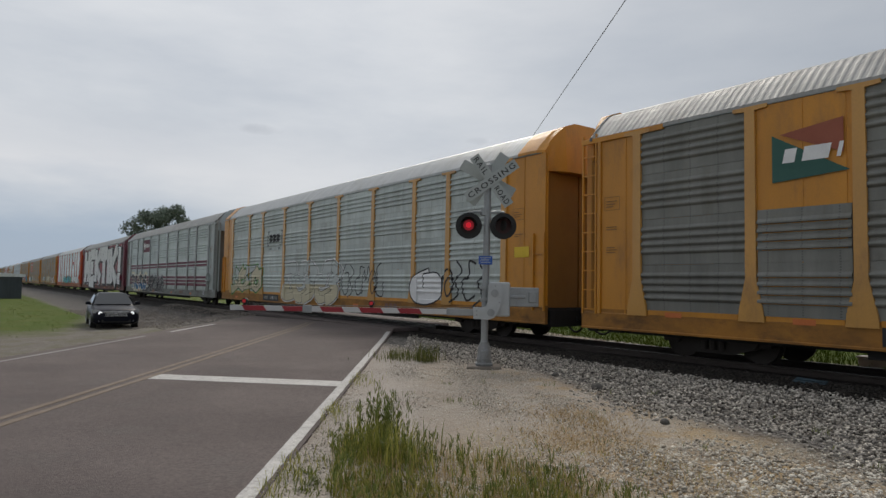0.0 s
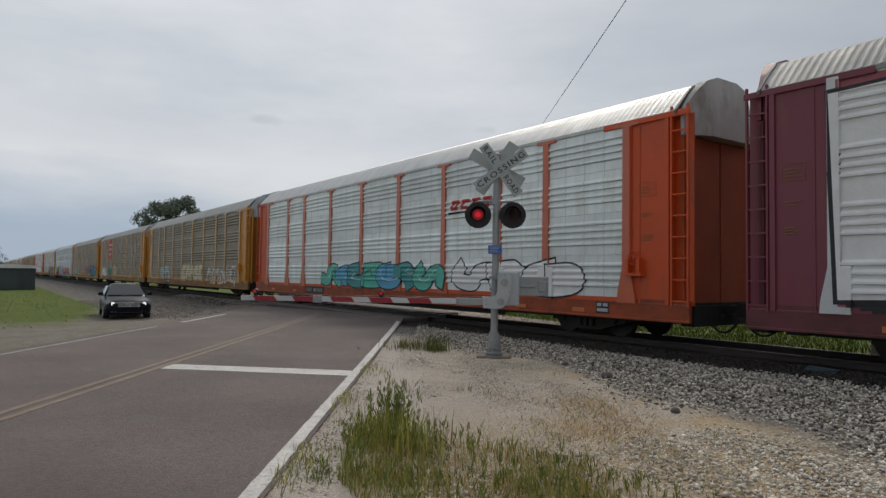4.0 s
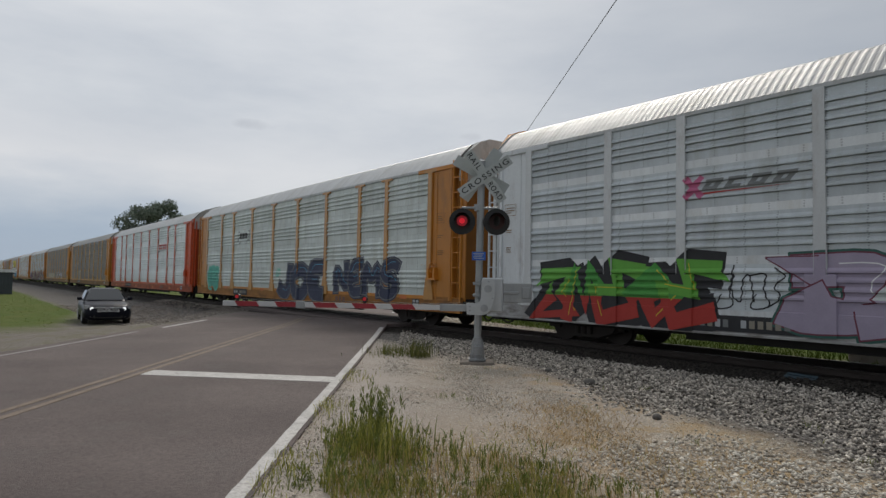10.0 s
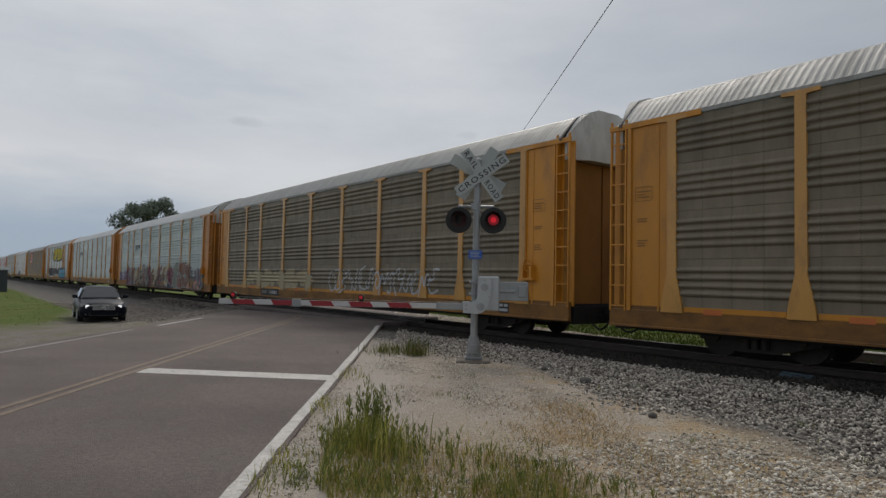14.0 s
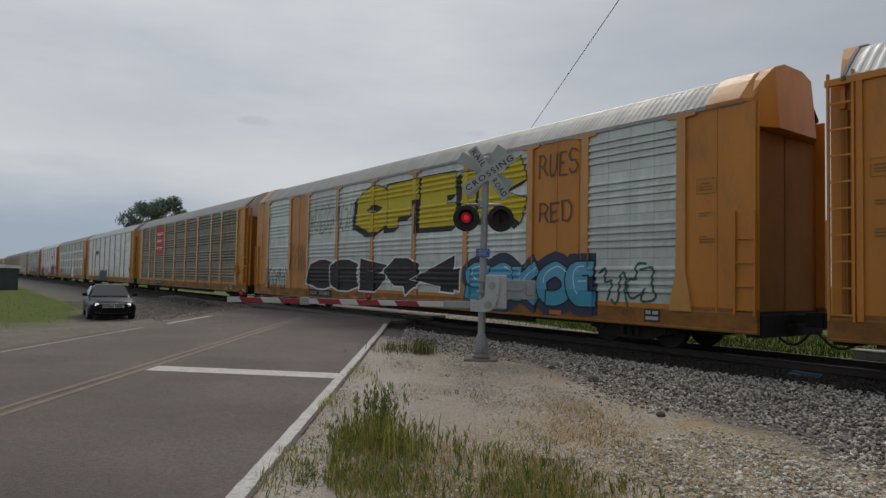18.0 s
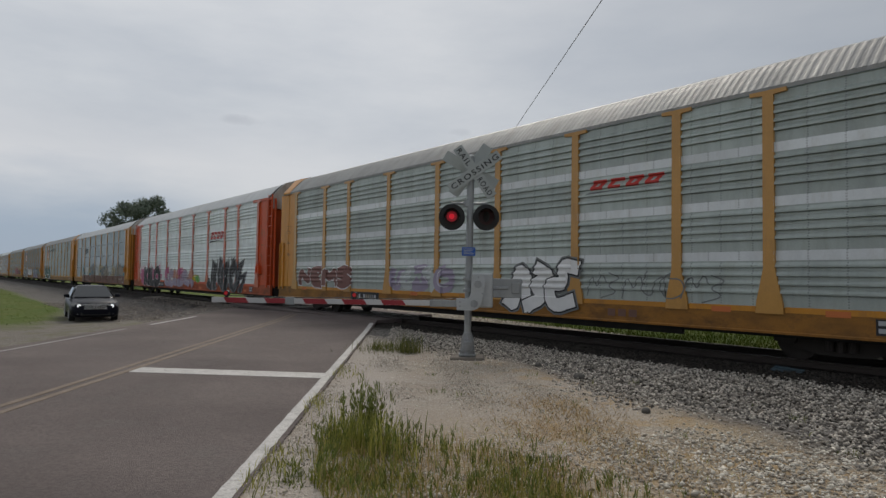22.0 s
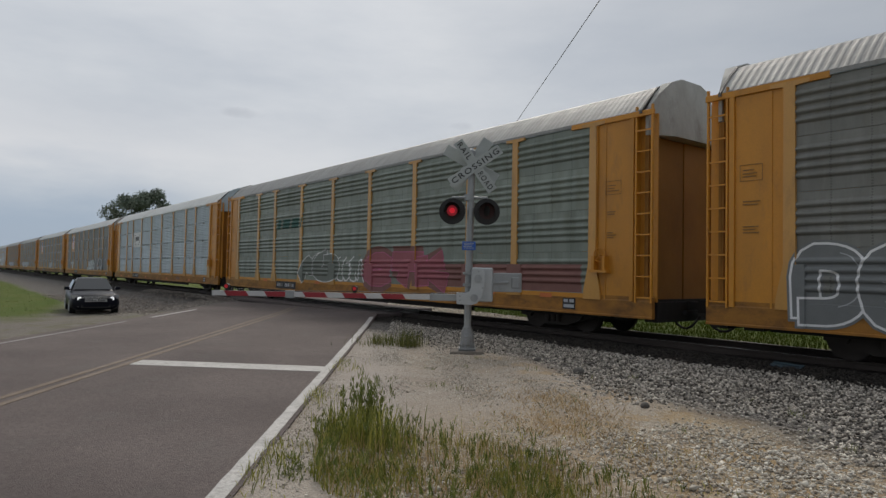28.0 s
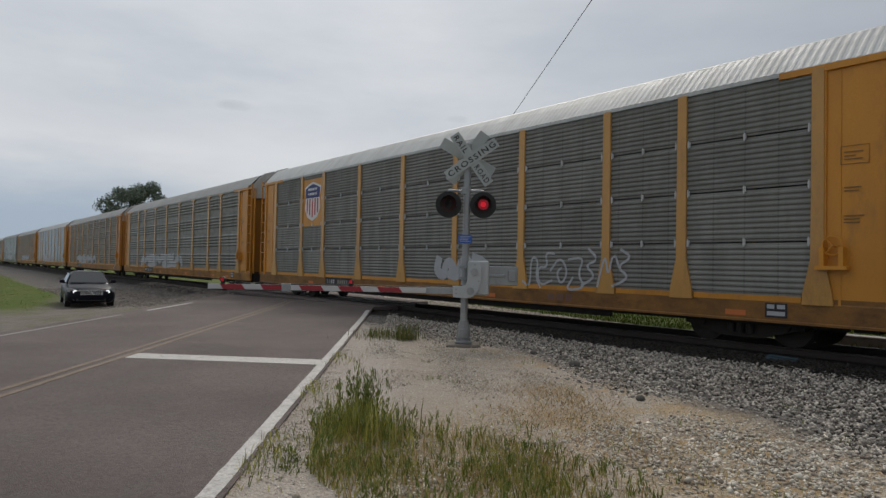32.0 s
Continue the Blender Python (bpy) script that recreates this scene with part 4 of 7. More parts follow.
# hand-drawn letters: strokes over an eight by eight grid
GLYPHS = {"A": "00 38 58 80/24 64", "C": "76 58 28 06 02 20 50 72", "D": "10 18 58 76 72 50 10", "E": "78 18 10 70/14 54", "F": "78 18 10/14 54", "H": "10 18/70 78/14 74", "I": "40 48",
          "J": "68 62 50 20 02", "K": "10 18/78 24 70", "L": "18 10 70", "M": "00 18 43 78 80", "N": "10 18 70 78", "O": "30 02 06 38 58 86 82 50 30", "P": "10 18 58 76 54 14", "R": "10 18 58 76 54 14/44 80",
          "S": "77 58 28 06 24 54 72 50 20 01", "T": "08 88/40 48", "U": "18 12 30 50 72 78", "V": "08 40 88", "W": "08 20 45 60 88", "Y": "08 44 88/44 40", "3": "18 78 44 73 50 10", "4": "60 68 03 83", "9": "74 24 16 28 58 76 74 50", "!": "48 43/41 40"}


def glyphs(rng, word, x0, x1, z0, z1, wobble=0.4, lean=0.0):
    """Stroke paths of a word, letter by letter, drawn by an unsteady arm."""
    wide = [0.5 if c in "I!" else 1.0 for c in word]
    unit, x, out = (x1 - x0) / sum(wide), x0, []
    for c, k in zip(word, wide):
        w, paths = unit * k, []
        tip, drop = rng.uniform(-0.5, 0.9) * lean * w, rng.uniform(-0.03, 0.03) * (z1 - z0)
        for st in GLYPHS[c].split("/"):
            pts = []
            for q in st.split():
                a, b = int(q[0]) + rng.uniform(-wobble, wobble), int(q[1]) + rng.uniform(-wobble, wobble)
                a = a if k == 1 else 4 + (a - 4) * 1.2
                pts.append((x + w * (0.04 + 0.115 * a) + tip * b / 8, z0 + drop + (z1 - z0) * b / 8))
            if st.split()[0] == st.split()[-1]:
                pts[-1] = pts[0]
            paths.append(pts)
        out.append(paths)
        x += w
    return out


def piece(car, rng, letters, t, fill, line="black", low=None, cloud=None, halo=None, shade=None, shine="white", soft=True, flare=1.0, edge=0.05, barbs=0, label=""):
    """Sprayed letters: each one a fill over its outline, one lapping over the next. t: the stroke's width."""
    fills = fill if isinstance(fill, tuple) else (fill,)
    drawn = [[rounded(p, 2) if soft else p for p in paths] for paths in letters]

    def widths(p, grow):
        n = len(p) - 1
        return [t * (1 + (flare - 1) * abs(2 * i / n - 1) ** 2) + grow for i in range(n + 1)]

    def band(p, grow, push=0.0):
        return stroke(p, widths(p, grow), (0.22 * t if soft else 0.30 * t) + push)

    if cloud:
        shapes = [stroke(rounded(p, 1), t + rng.uniform(0.35, 0.6), 0.15) for paths in letters for p in paths]
        lay_paint(car, "graffiti_cloud", *merge(shapes), SPRAY[cloud], 0.0012, "sprayed backing colour")
    if halo:
        for paths in drawn:
            lay_paint(car, "graffiti_halo", *merge([band(p, 2 * edge + 0.09, edge + 0.045) for p in paths]), SPRAY[halo], 0.003)
    if shade:
        dx, dz, colour = shade
        for paths in drawn:
            shapes = []
            for k in (0.35, 0.7, 1.0):
                shapes += [band([(x + dx * k, z + dz * k) for x, z in p], 2 * edge, edge) for p in paths]
            lay_paint(car, "graffiti_shade", *merge(shapes), SPRAY[colour], 0.0042)
    z_all = [z for paths in drawn for p in paths for _, z in p]
    cut = min(z_all) + (0.34 + 0.12 * rng.random()) * (max(z_all) - min(z_all))
    for k, paths in enumerate(drawn):
        base = 0.0075 + 0.0022 * (k % 9)
        spikes_at = []
        for p in paths:
            for e, nx in ((p[0], p[2 if soft else 1]), (p[-1], p[-3 if soft else -2])):
                if rng.random() < barbs:
                    u = (Vector(e) - Vector(nx)).normalized()
                    s = Vector((-u.y, u.x)) * rng.choice((-1, 1))
                    e = Vector(e)
                    spikes_at.append((e - u * 0.5 * t, e + u * rng.uniform(0.6, 1.1) * t + s * rng.uniform(0.4, 0.9) * t))
        tips = [stroke([a, b], [0.9 * t, 0.02]) for a, b in spikes_at]
        if line:
            shapes = [band(p, 2 * edge, edge) for p in paths] + [stroke([a, b + (b - a).normalized() * 1.5 * edge], [0.9 * t + 2 * edge, 0.04]) for a, b in spikes_at]
            lay_paint(car, "graffiti_outline", *merge(shapes), SPRAY[line], base)
        body = merge([band(p, 0) for p in paths] + tips)
        colour = SPRAY[fills[k % len(fills)]]
        if low:
            lay_paint(car, "graffiti_letter", *body, colour, base + 0.0011, label, band=(cut, 9))
            lay_paint(car, "graffiti_letter", *body, SPRAY[low], base + 0.0011, label, band=(0, cut))
        else:
            lay_paint(car, "graffiti_letter", *body, colour, base + 0.0011, label)
        if shine:
            shapes = []
            for p in paths:
                n = len(p)
                a = rng.randrange(0, max(1, n // 2))
                b = min(n, a + max(2, n // 2))
                if b - a > 1:
                    shapes.append(stroke([(x + 0.22 * t, z + 0.20 * t) for x, z in p[a:b]], 0.022))
            if shapes:
                lay_paint(car, "graffiti_shine", *merge(shapes), SPRAY[shine], base + 0.0020)


def throw_up(car, seed, n, x0, x1, z0, z1, fill, line, fat, soft, cloud=None, fade=None, pick=None, **style):
    rng = random.Random(seed)
    t = fat * min((x1 - x0) / n, 1.1 * (z1 - z0))
    paths = marks(rng, n, x0 + 0.4 * t, x1 - 0.4 * t, z0 + 0.5 * t, z1 - 0.5 * t, 0.06, pick)
    piece(car, rng, [[p] for p in paths], t, fill, line, fade, cloud, soft=soft, shine=style.pop("shine", "white" if line and line != "white" else None), **style)


def bubbles(car, seed, n, x0, x1, z0, z1, fill, line="black", cloud=None, fade=None, pick=None, **style):
    """Balloon letters that nobody can read."""
    throw_up(car, seed, n, x0, x1, z0, z1, fill, line, 0.40, True, cloud, fade, pick, **style)


def spikes(car, seed, n, x0, x1, z0, z1, fill, line="black", cloud=None, fade=None, **style):
    """Angular interlocked letters that nobody can read."""
    throw_up(car, seed, n, x0, x1, z0, z1, fill, line, 0.30, False, cloud, fade, flare=style.pop("flare", 1.5), barbs=style.pop("barbs", 0.6), **style)


def scrawl(car, seed, n, x0, x1, z0, z1, colour, w=0.05):
    """Quick handwriting strokes."""
    rng = random.Random(seed)
    out = [stroke(rounded(p, 2), w) for p in marks(rng, max(n, int((x1 - x0) / 0.5)), x0, x1, z0, z1, 0.10)]
    lay_paint(car, "graffiti_scrawl", *merge(out), SPRAY[colour], 0.0055)


def lettered(car, word, x0, x1, z0, z1, fill, line, label, fat=0.26, seed=1, lean=0.15, **style):
    """A word that can be read, in hand-drawn letters."""
    rng = random.Random(seed + len(word))
    t = fat * (x1 - x0) / sum(0.5 if c in "I!" else 1.0 for c in word)
    letters = glyphs(rng, word, x0, x1, z0 + 0.5 * t, z1 - 0.5 * t, style.pop("wobble", 0.35), lean)
    piece(car, rng, letters, t, fill, line, label=label, **style)


def bars(car, x0, x1, z0, z1, rows, colour, name="lettering", lift=0.010, slant=0.0, broken=True, seed=1):
    """Unreadable or private lettering: plain bars of its size."""
    rng = random.Random(seed)
    out = []
    h = (z1 - z0) / (2 * rows - 1)
    for r in range(rows):
        z = z0 + 2 * h * r
        if not broken:
            out.append(rect(x0, x1, z, z + h, slant))
            continue
        x = x0
        while x < x1 - 0.02:
            w = min(rng.uniform(0.3, 0.9) * max(h * 2.2, (x1 - x0) * 0.22), x1 - x)
            out.append(rect(x, x + w, z, z + h, slant))
            x += w + 0.5 * h
    return lay_paint(car, name, *merge(out), SPRAY[colour], lift)


def post_mesh(mt, head):
    def make():
        lo, hi = 0.90, ROW_Z + ROW_H * ROWS + 0.02
        o = [(-0.27, lo), (0.27, lo), (0.25, lo + 0.22), (0.115, lo + 0.85), (0.105, hi - 0.10)]
        o += [(0.16, hi - 0.09), (head, hi - 0.075), (head, hi)] if head else [(0.105, hi)]
        o += [(-x, z) for x, z in reversed(o[2:])] if not head else [(-head, hi), (-head, hi - 0.075), (-0.16, hi - 0.09), (-0.105, hi - 0.10), (-0.115, lo + 0.85), (-0.25, lo + 0.22)]
        v, f = prism(o, -FACE - 0.058, -FACE + 0.03)
        return mesh_of("side_post", v, f, mt)
    return shared(("post", mt.name, head), make)


ROOF_LINE = [(-1.545, 5.22), (-1.54, 5.30), (-1.36, 5.50), (-1.12, 5.745), (-0.90, 5.94), (-0.62, 6.05), (-0.25, 6.10), (0, 6.115)]
ROOF_LINE = ROOF_LINE + [(-y, z) for y, z in reversed(ROOF_LINE[:-1])]


def roof_mesh(mt, half):
    def make():
        xs, ups, x, k = [], [], -half, 0
        while x < half - 0.05:
            for d, u in ((0.0, 0.0), (0.03, 0.006), (0.075, 0.006), (0.105, 0.0)):
                xs.append(x + d)
                ups.append(u)
            x += 0.165
        xs.append(half)
        ups.append(0.0)
        v, f = [], []
        n = len(ROOF_LINE)
        for x, u in zip(xs, ups):
            for j, (y, z) in enumerate(ROOF_LINE):
                k = 0.0 if j in (0, n - 1) else u
                v.append((x, y * (1 + k * 0.55), z + k * 0.8))
        for i in range(len(xs) - 1):
            for j in range(n - 1):
                a = i * n + j
                f.append((a, a + n, a + n + 1, a + 1))
        b = len(v)
        v += [(x, y * 0.98, z - 0.03) for x in (xs[0], xs[-1]) for y, z in ROOF_LINE]
        f += [(j, j + 1, b + j + 1, b + j) for j in range(n - 1)]
        e = (len(xs) - 1) * n
        f += [(e + j + 1, e + j, b + n + j, b + n + j + 1) for j in range(n - 1)]
        return flip_up(mesh_of("roof", v, f, mt))
    return shared(("roof", mt.name, half), make)


def cap_mesh(mt, low):
    """The gable above the end doors, following the roof."""
    def make():
        ys = [-1.42, -1.38, -1.1, -0.8, -0.4, 0.0, 0.4, 0.8, 1.1, 1.38, 1.42]
        tops = np.interp(ys, [-1.46, -1.30, -0.66, 0.66, 1.30, 1.46], [5.22, 5.55, 6.17, 6.17, 5.55, 5.22])
        v, f = [], []
        for y, z in zip(ys, tops):
            b = 0.05 + bulge(y)
            v += [(-0.03, y, low), (b, y, low), (b - 0.35 * bulge(y), y, z), (-0.03, y, z)]
        for i in range(len(ys) - 1):
            for j in range(4):
                a, c = 4 * i + j, 4 * i + (j + 1) % 4
                f.append((a, c, c + 4, a + 4))
        k = 4 * (len(ys) - 1)
        f += [(3, 2, 1, 0), (k, k + 1, k + 2, k + 3)]
        me = mesh_of("end_cap", v, f, mt)
        bm = bmesh.new()
        bm.from_mesh(me)
        bmesh.ops.recalc_face_normals(bm, faces=bm.faces)
        bm.to_mesh(me)
        bm.free()
        return me
    return shared(("cap", mt.name, low), make)


def ladder_mesh(mt, rungs):
    def make():
        bm = bmesh.new()
        lo = 0.98
        top = lo + 0.48 * rungs + 0.1
        for x in (0.0, 0.42):
            add_box(bm, x - 0.02, x + 0.02, -0.03, 0.03, lo - 0.1, top)
        for i in range(rungs):
            add_box(bm, 0.0, 0.42, -0.018, 0.018, lo + 0.48 * i, lo + 0.48 * i + 0.032)
        return bm_mesh("ladder", bm, mt)
    return shared(("ladder", mt.name, rungs), make)


def truck_meshes():
    def frame_make():
        o = [(-1.25, 0.36), (-1.05, 0.34), (-0.62, 0.22), (-0.42, 0.16), (0.42, 0.16), (0.62, 0.22), (1.05, 0.34), (1.25, 0.36), (1.25, 0.56), (0.95, 0.60), (0.5, 0.66), (-0.5, 0.66), (-0.95, 0.60), (-1.25, 0.56)]
        v, f = prism(o, -0.07, 0.07)
        bm = bmesh.new()
        bm.from_mesh(mesh_of("side_frame", v, f, M_WHEEL))
        for x in (-0.89, 0.89):
            add_rod(bm, (x, -0.13, 0.43), (x, 0.05, 0.43), 0.11)
        for x in (-0.2, 0.0, 0.2):
            add_rod(bm, (x, -0.11, 0.24), (x, -0.11, 0.52), 0.075)
        return bm_mesh("side_frame", bm, M_WHEEL)

    def wheel_make():
        bm = bmesh.new()
        add_rod(bm, (0, -0.065, 0), (0, 0.065, 0), 0.42, 22)
        add_rod(bm, (0, 0.065, 0), (0, 0.09, 0), 0.45, 22)
        add_rod(bm, (0, -0.10, 0), (0, -0.06, 0), 0.14, 12)
        return bm_mesh("wheel", bm, M_WHEEL, False)

    def bolster_make():
        bm = boxes((-0.2, 0.2, -1.0, 1.0, 0.36, 0.62))
        for x in (-0.89, 0.89):
            add_rod(bm, (x, -0.7, 0.43), (x, 0.7, 0.43), 0.085)
        return bm_mesh("bolster", bm, M_UNDER)
    return shared("frame", frame_make), shared("wheel", wheel_make), shared("bolster", bolster_make)


def upright(plan, z0, z1, name, mt):
    """A folded plate: its plan in x and y, drawn out between two heights, in one piece."""
    n = len(plan)
    v = [(x, y, z) for z in (z0, z1) for x, y in plan]
    f = [tuple(range(n - 1, -1, -1)), tuple(range(n, 2 * n))] + [(i, (i + 1) % n, (i + 1) % n + n, i + n) for i in range(n)]
    me = mesh_of(name, v, f, mt)
    bm = bmesh.new()
    bm.from_mesh(me)
    bmesh.ops.recalc_face_normals(bm, faces=bm.faces)
    bm.to_mesh(me)
    bm.free()
    return me


def folded(spots, back):
    """Plan of a plate whose front steps out at the given spots: (from, to, depth)."""
    front = []
    for a, b, d in spots:
        front += [(a, -d), (b, -d)]
    return front + [(spots[-1][1], back), (spots[0][0], back)]


def bulge(p):
    """How far the end doors stand out: they fold round a bay."""
    return 0.30 * min(1.0, max(0.0, (1.40 - abs(p)) / 0.60))


def end_meshes(mt, kind, grim):
    """Solid corner panel, its header, and one end door leaf."""
    def panel_make():
        F = FACE
        plan = folded([(0.0, 0.02, F), (0.02, 0.10, F + 0.035), (0.10, 0.30, F), (0.30, 0.34, F + 0.014), (0.34, 1.05, F), (1.05, 1.15, F + 0.045), (1.15, 1.20, F), (1.20, 1.66, F - 0.16)], -F + 0.20)
        return upright(plan, 0.9, 5.21, "corner_panel", mt)

    def head_make():
        return bm_mesh("header_beam", boxes((-0.75, 1.68, -FACE - 0.05, -FACE + 0.02, 5.16, 5.29), bevel=0.008), mt)

    def wide_make():
        F = FACE
        plan = folded([(0.0, 0.05, F + 0.03), (0.05, 0.76, F), (0.76, 0.80, F + 0.014), (0.80, 1.62, F), (1.62, 1.66, F - 0.05)], -F + 0.08)
        return upright(plan, 0.9, 5.21, "corner_panel", mt)

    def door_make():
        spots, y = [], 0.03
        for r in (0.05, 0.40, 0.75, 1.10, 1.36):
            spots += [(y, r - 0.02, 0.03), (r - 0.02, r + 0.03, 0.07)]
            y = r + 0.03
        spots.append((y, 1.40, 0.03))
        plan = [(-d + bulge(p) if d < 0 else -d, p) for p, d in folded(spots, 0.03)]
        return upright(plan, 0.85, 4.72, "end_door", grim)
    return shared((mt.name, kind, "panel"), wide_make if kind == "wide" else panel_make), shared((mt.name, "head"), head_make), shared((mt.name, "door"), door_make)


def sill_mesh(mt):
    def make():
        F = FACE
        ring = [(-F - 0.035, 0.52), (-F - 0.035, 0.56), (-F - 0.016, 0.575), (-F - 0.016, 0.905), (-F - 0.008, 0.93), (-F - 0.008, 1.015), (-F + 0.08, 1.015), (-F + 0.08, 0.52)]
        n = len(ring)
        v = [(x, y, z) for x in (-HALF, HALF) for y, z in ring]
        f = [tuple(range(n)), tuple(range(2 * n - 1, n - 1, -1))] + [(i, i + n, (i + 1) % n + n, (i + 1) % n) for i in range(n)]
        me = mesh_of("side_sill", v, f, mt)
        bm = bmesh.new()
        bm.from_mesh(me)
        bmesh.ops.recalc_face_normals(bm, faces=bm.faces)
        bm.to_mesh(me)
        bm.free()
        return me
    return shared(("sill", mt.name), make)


def beam_mesh(key, mt, *rows):
    return shared((key, mt.name), lambda: bm_mesh(key, boxes(*rows), mt))


MIRROR_Y = Matrix.Rotation(math.pi, 4, "Z")


def autorack(label, paint="yellow", sheet="dark", roof="dull", cap="white", ends="ladder", seams=0.004, solid=(), head=0.36, far=False, post=None, rusty=False):
    """One car: its origin is the middle of the car at the rail's top; the near side faces -y."""
    p, s, rf = PAINT[paint], SHEET[sheet], ROOF[roof]
    cp = {"white": CAPWHITE, "paint": p, "grey": SHEET["steel"], "amber": PAINT["amber"]}[cap]
    car = thing("autorack", Matrix.Identity(4), label, "rail car", "passing freight train")
    wavy = WAVY[car.name] = "fine" if seams > 0.01 else "wave" if sheet in ("dark", "grey", "moss", "brown") else ""
    SOLID[car.name] = solid
    turns = (Matrix.Identity(4), MIRROR_Y)
    for side, turn in enumerate(turns):
        whole = far or side == 1
        for k, (a, b) in enumerate(BAYS):
            mt = p if (k in solid and side == 0) else s
            if k in solid and side == 0:
                w = b - a
                me = shared(("solid", round(w, 3), p.name), lambda: upright(folded([(-w / 2, -w / 2 + 0.12, 0.0), (-w / 2 + 0.12, -0.02, 0.012), (-0.02, 0.02, 0.025), (0.02, w / 2 - 0.12, 0.012), (w / 2 - 0.12, w / 2, 0.0)], 0.04), 0.0, 4.2, "solid_panel", p))
                link("solid_panel", me, car, Matrix.Translation(((a + b) / 2, -FACE, ROW_Z)), "solid painted panel")
                continue
            if whole:
                link("side_sheet", sheet_mesh(b - a, mt, ROWS, seams, wavy), car, turn @ Matrix.Translation(((a + b) / 2, -FACE, ROW_Z)))
            else:
                for r in range(ROWS):
                    link("side_sheet", sheet_mesh(b - a, mt, 1, seams, wavy), car, Matrix.Translation(((a + b) / 2, -FACE, ROW_Z + r * ROW_H)))
        for x in POSTS:
            link("side_post", post_mesh(POST[post or paint], head), car, turn @ Matrix.Translation((x, 0, 0)))
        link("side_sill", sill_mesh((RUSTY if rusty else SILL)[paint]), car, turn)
        link("top_rail", beam_mesh("top_rail", SHEET["steel"], (-HALF + 0.3, HALF - 0.3, -FACE - 0.03, -FACE + 0.05, 5.21, 5.29)), car, turn)
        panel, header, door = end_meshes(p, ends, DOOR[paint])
        for k, (a, b) in enumerate(BAYS):
            link("kick_plate", beam_mesh("kick_plate_%d" % round(100 * (b - a)), p, (-(b - a) / 2 + 0.19, (b - a) / 2 - 0.19, -FACE - 0.022, -FACE - 0.004, 0.925, 1.035)), car, turn @ Matrix.Translation(((a + b) / 2, 0, 0)))
        for flip in (1, -1):
            mm = turn @ Matrix.Translation((11.99 * flip, 0, 0)) @ Matrix.Diagonal((flip, 1, 1, 1))
            link("corner_panel", panel, car, mm)
            if ends == "ladder":
                link("header_beam", header, car, mm)
                link("ladder", ladder_mesh(p, 9), car, turn @ Matrix.Translation((flip * 13.41 - 0.21, -FACE - 0.01, 0)))
            else:
                link("ladder", ladder_mesh(p, 4), car, turn @ Matrix.Translation((flip * 13.40 - 0.21, -FACE - 0.035, 0)))
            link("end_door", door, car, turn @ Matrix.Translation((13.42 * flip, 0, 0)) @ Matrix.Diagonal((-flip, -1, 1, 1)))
    link("roof", roof_mesh(rf, 13.34 if ends == "ladder" else 12.6), car)
    for flip in (1, -1):
        if ends == "ladder":
            link("roof_rim", shared("rim", rim_make), car, Matrix.Translation((13.34 * flip, 0, 0)) @ Matrix.Diagonal((flip, 1, 1, 1)))
        link("end_cap", cap_mesh(cp, 4.74), car, Matrix.Translation((13.40 * flip, 0, 0)) @ Matrix.Diagonal((flip, 1, 1, 1)))
        if ends == "wide":
            v = shared(("end_hood", p.name), lambda: hood_mesh(p))
            link("end_hood", v, car, Matrix.Diagonal((flip, 1, 1, 1)))
    # the two outermost end boxes are added to darken the gap between cars
    link("underframe", beam_mesh("underframe", M_UNDER, (-13.4, 13.4, -0.35, 0.35, 0.42, 0.95), (-13.5, 13.5, -1.38, 1.38, 0.86, 0.96), (-7.2, 7.2, -1.34, -1.24, 0.35, 0.60), (-7.2, 7.2, 1.24, 1.34, 0.35, 0.60), (7.2, 12.4, -1.34, -1.24, 0.45, 0.60), (-12.4, -7.2, -1.34, -1.24, 0.45, 0.60), (-12.9, -12.5, -1.4, 1.4, 0.45, 0.9), (12.5, 12.9, -1.4, 1.4, 0.45, 0.9), (-1.2, -0.2, -1.1, -0.4, 0.38, 0.8), (2.2, 3.1, -1.0, -0.45, 0.40, 0.75), (13.3, 13.64, -1.3, 1.3, 0.44, 0.9), (-13.64, -13.3, -1.3, 1.3, 0.44, 0.9)), car)
    fm, wm, bo = truck_meshes()
    for cx in (-10.3, 10.3):
        tr = new("truck")
        tr.parent = car
        tr.matrix_basis = Matrix.Translation((cx, 0, 0))
        for flip in (-1, 1):
            link("side_frame", fm, tr, Matrix.Translation((0, 1.0 * flip, 0)) @ (Matrix.Identity(4) if flip < 0 else MIRROR_Y))
            for x in (-0.89, 0.89):
                link("wheel", wm, tr, Matrix.Translation((x, 0.755 * flip, 0.42)) @ (Matrix.Identity(4) if flip < 0 else MIRROR_Y))
        link("bolster", bo, tr)
    for flip in (1, -1):
        me = beam_mesh("coupler", M_UNDER, (13.2, 14.05, -0.10, 0.10, 0.72, 0.90), (13.95, 14.29, -0.17, 0.17, 0.66, 0.96), (13.6, 13.75, -0.30, 0.30, 0.60, 0.70))
        link("coupler", me, car, Matrix.Identity(4) if flip > 0 else MIRROR_Y)
    if ends == "ladder":
        wheel = shared(("brake", p.name), lambda: brake_mesh(p))
        link("brake_wheel", wheel, car)
    if seams > 0.01:
        clip = shared("latch", latch_mesh)
        for a, b in BAYS:
            for r in range(1, ROWS):
                for x in (a + 0.05, (a + b) / 2, b - 0.05):
                    link("latch", clip, car, Matrix.Translation((x, 0, ROW_Z + r * ROW_H)))
    hose = shared("hose", hose_make)
    for flip in (1, -1):
        link("air_hose", hose, car, Matrix.Diagonal((flip, 1, 1, 1)))
    return car


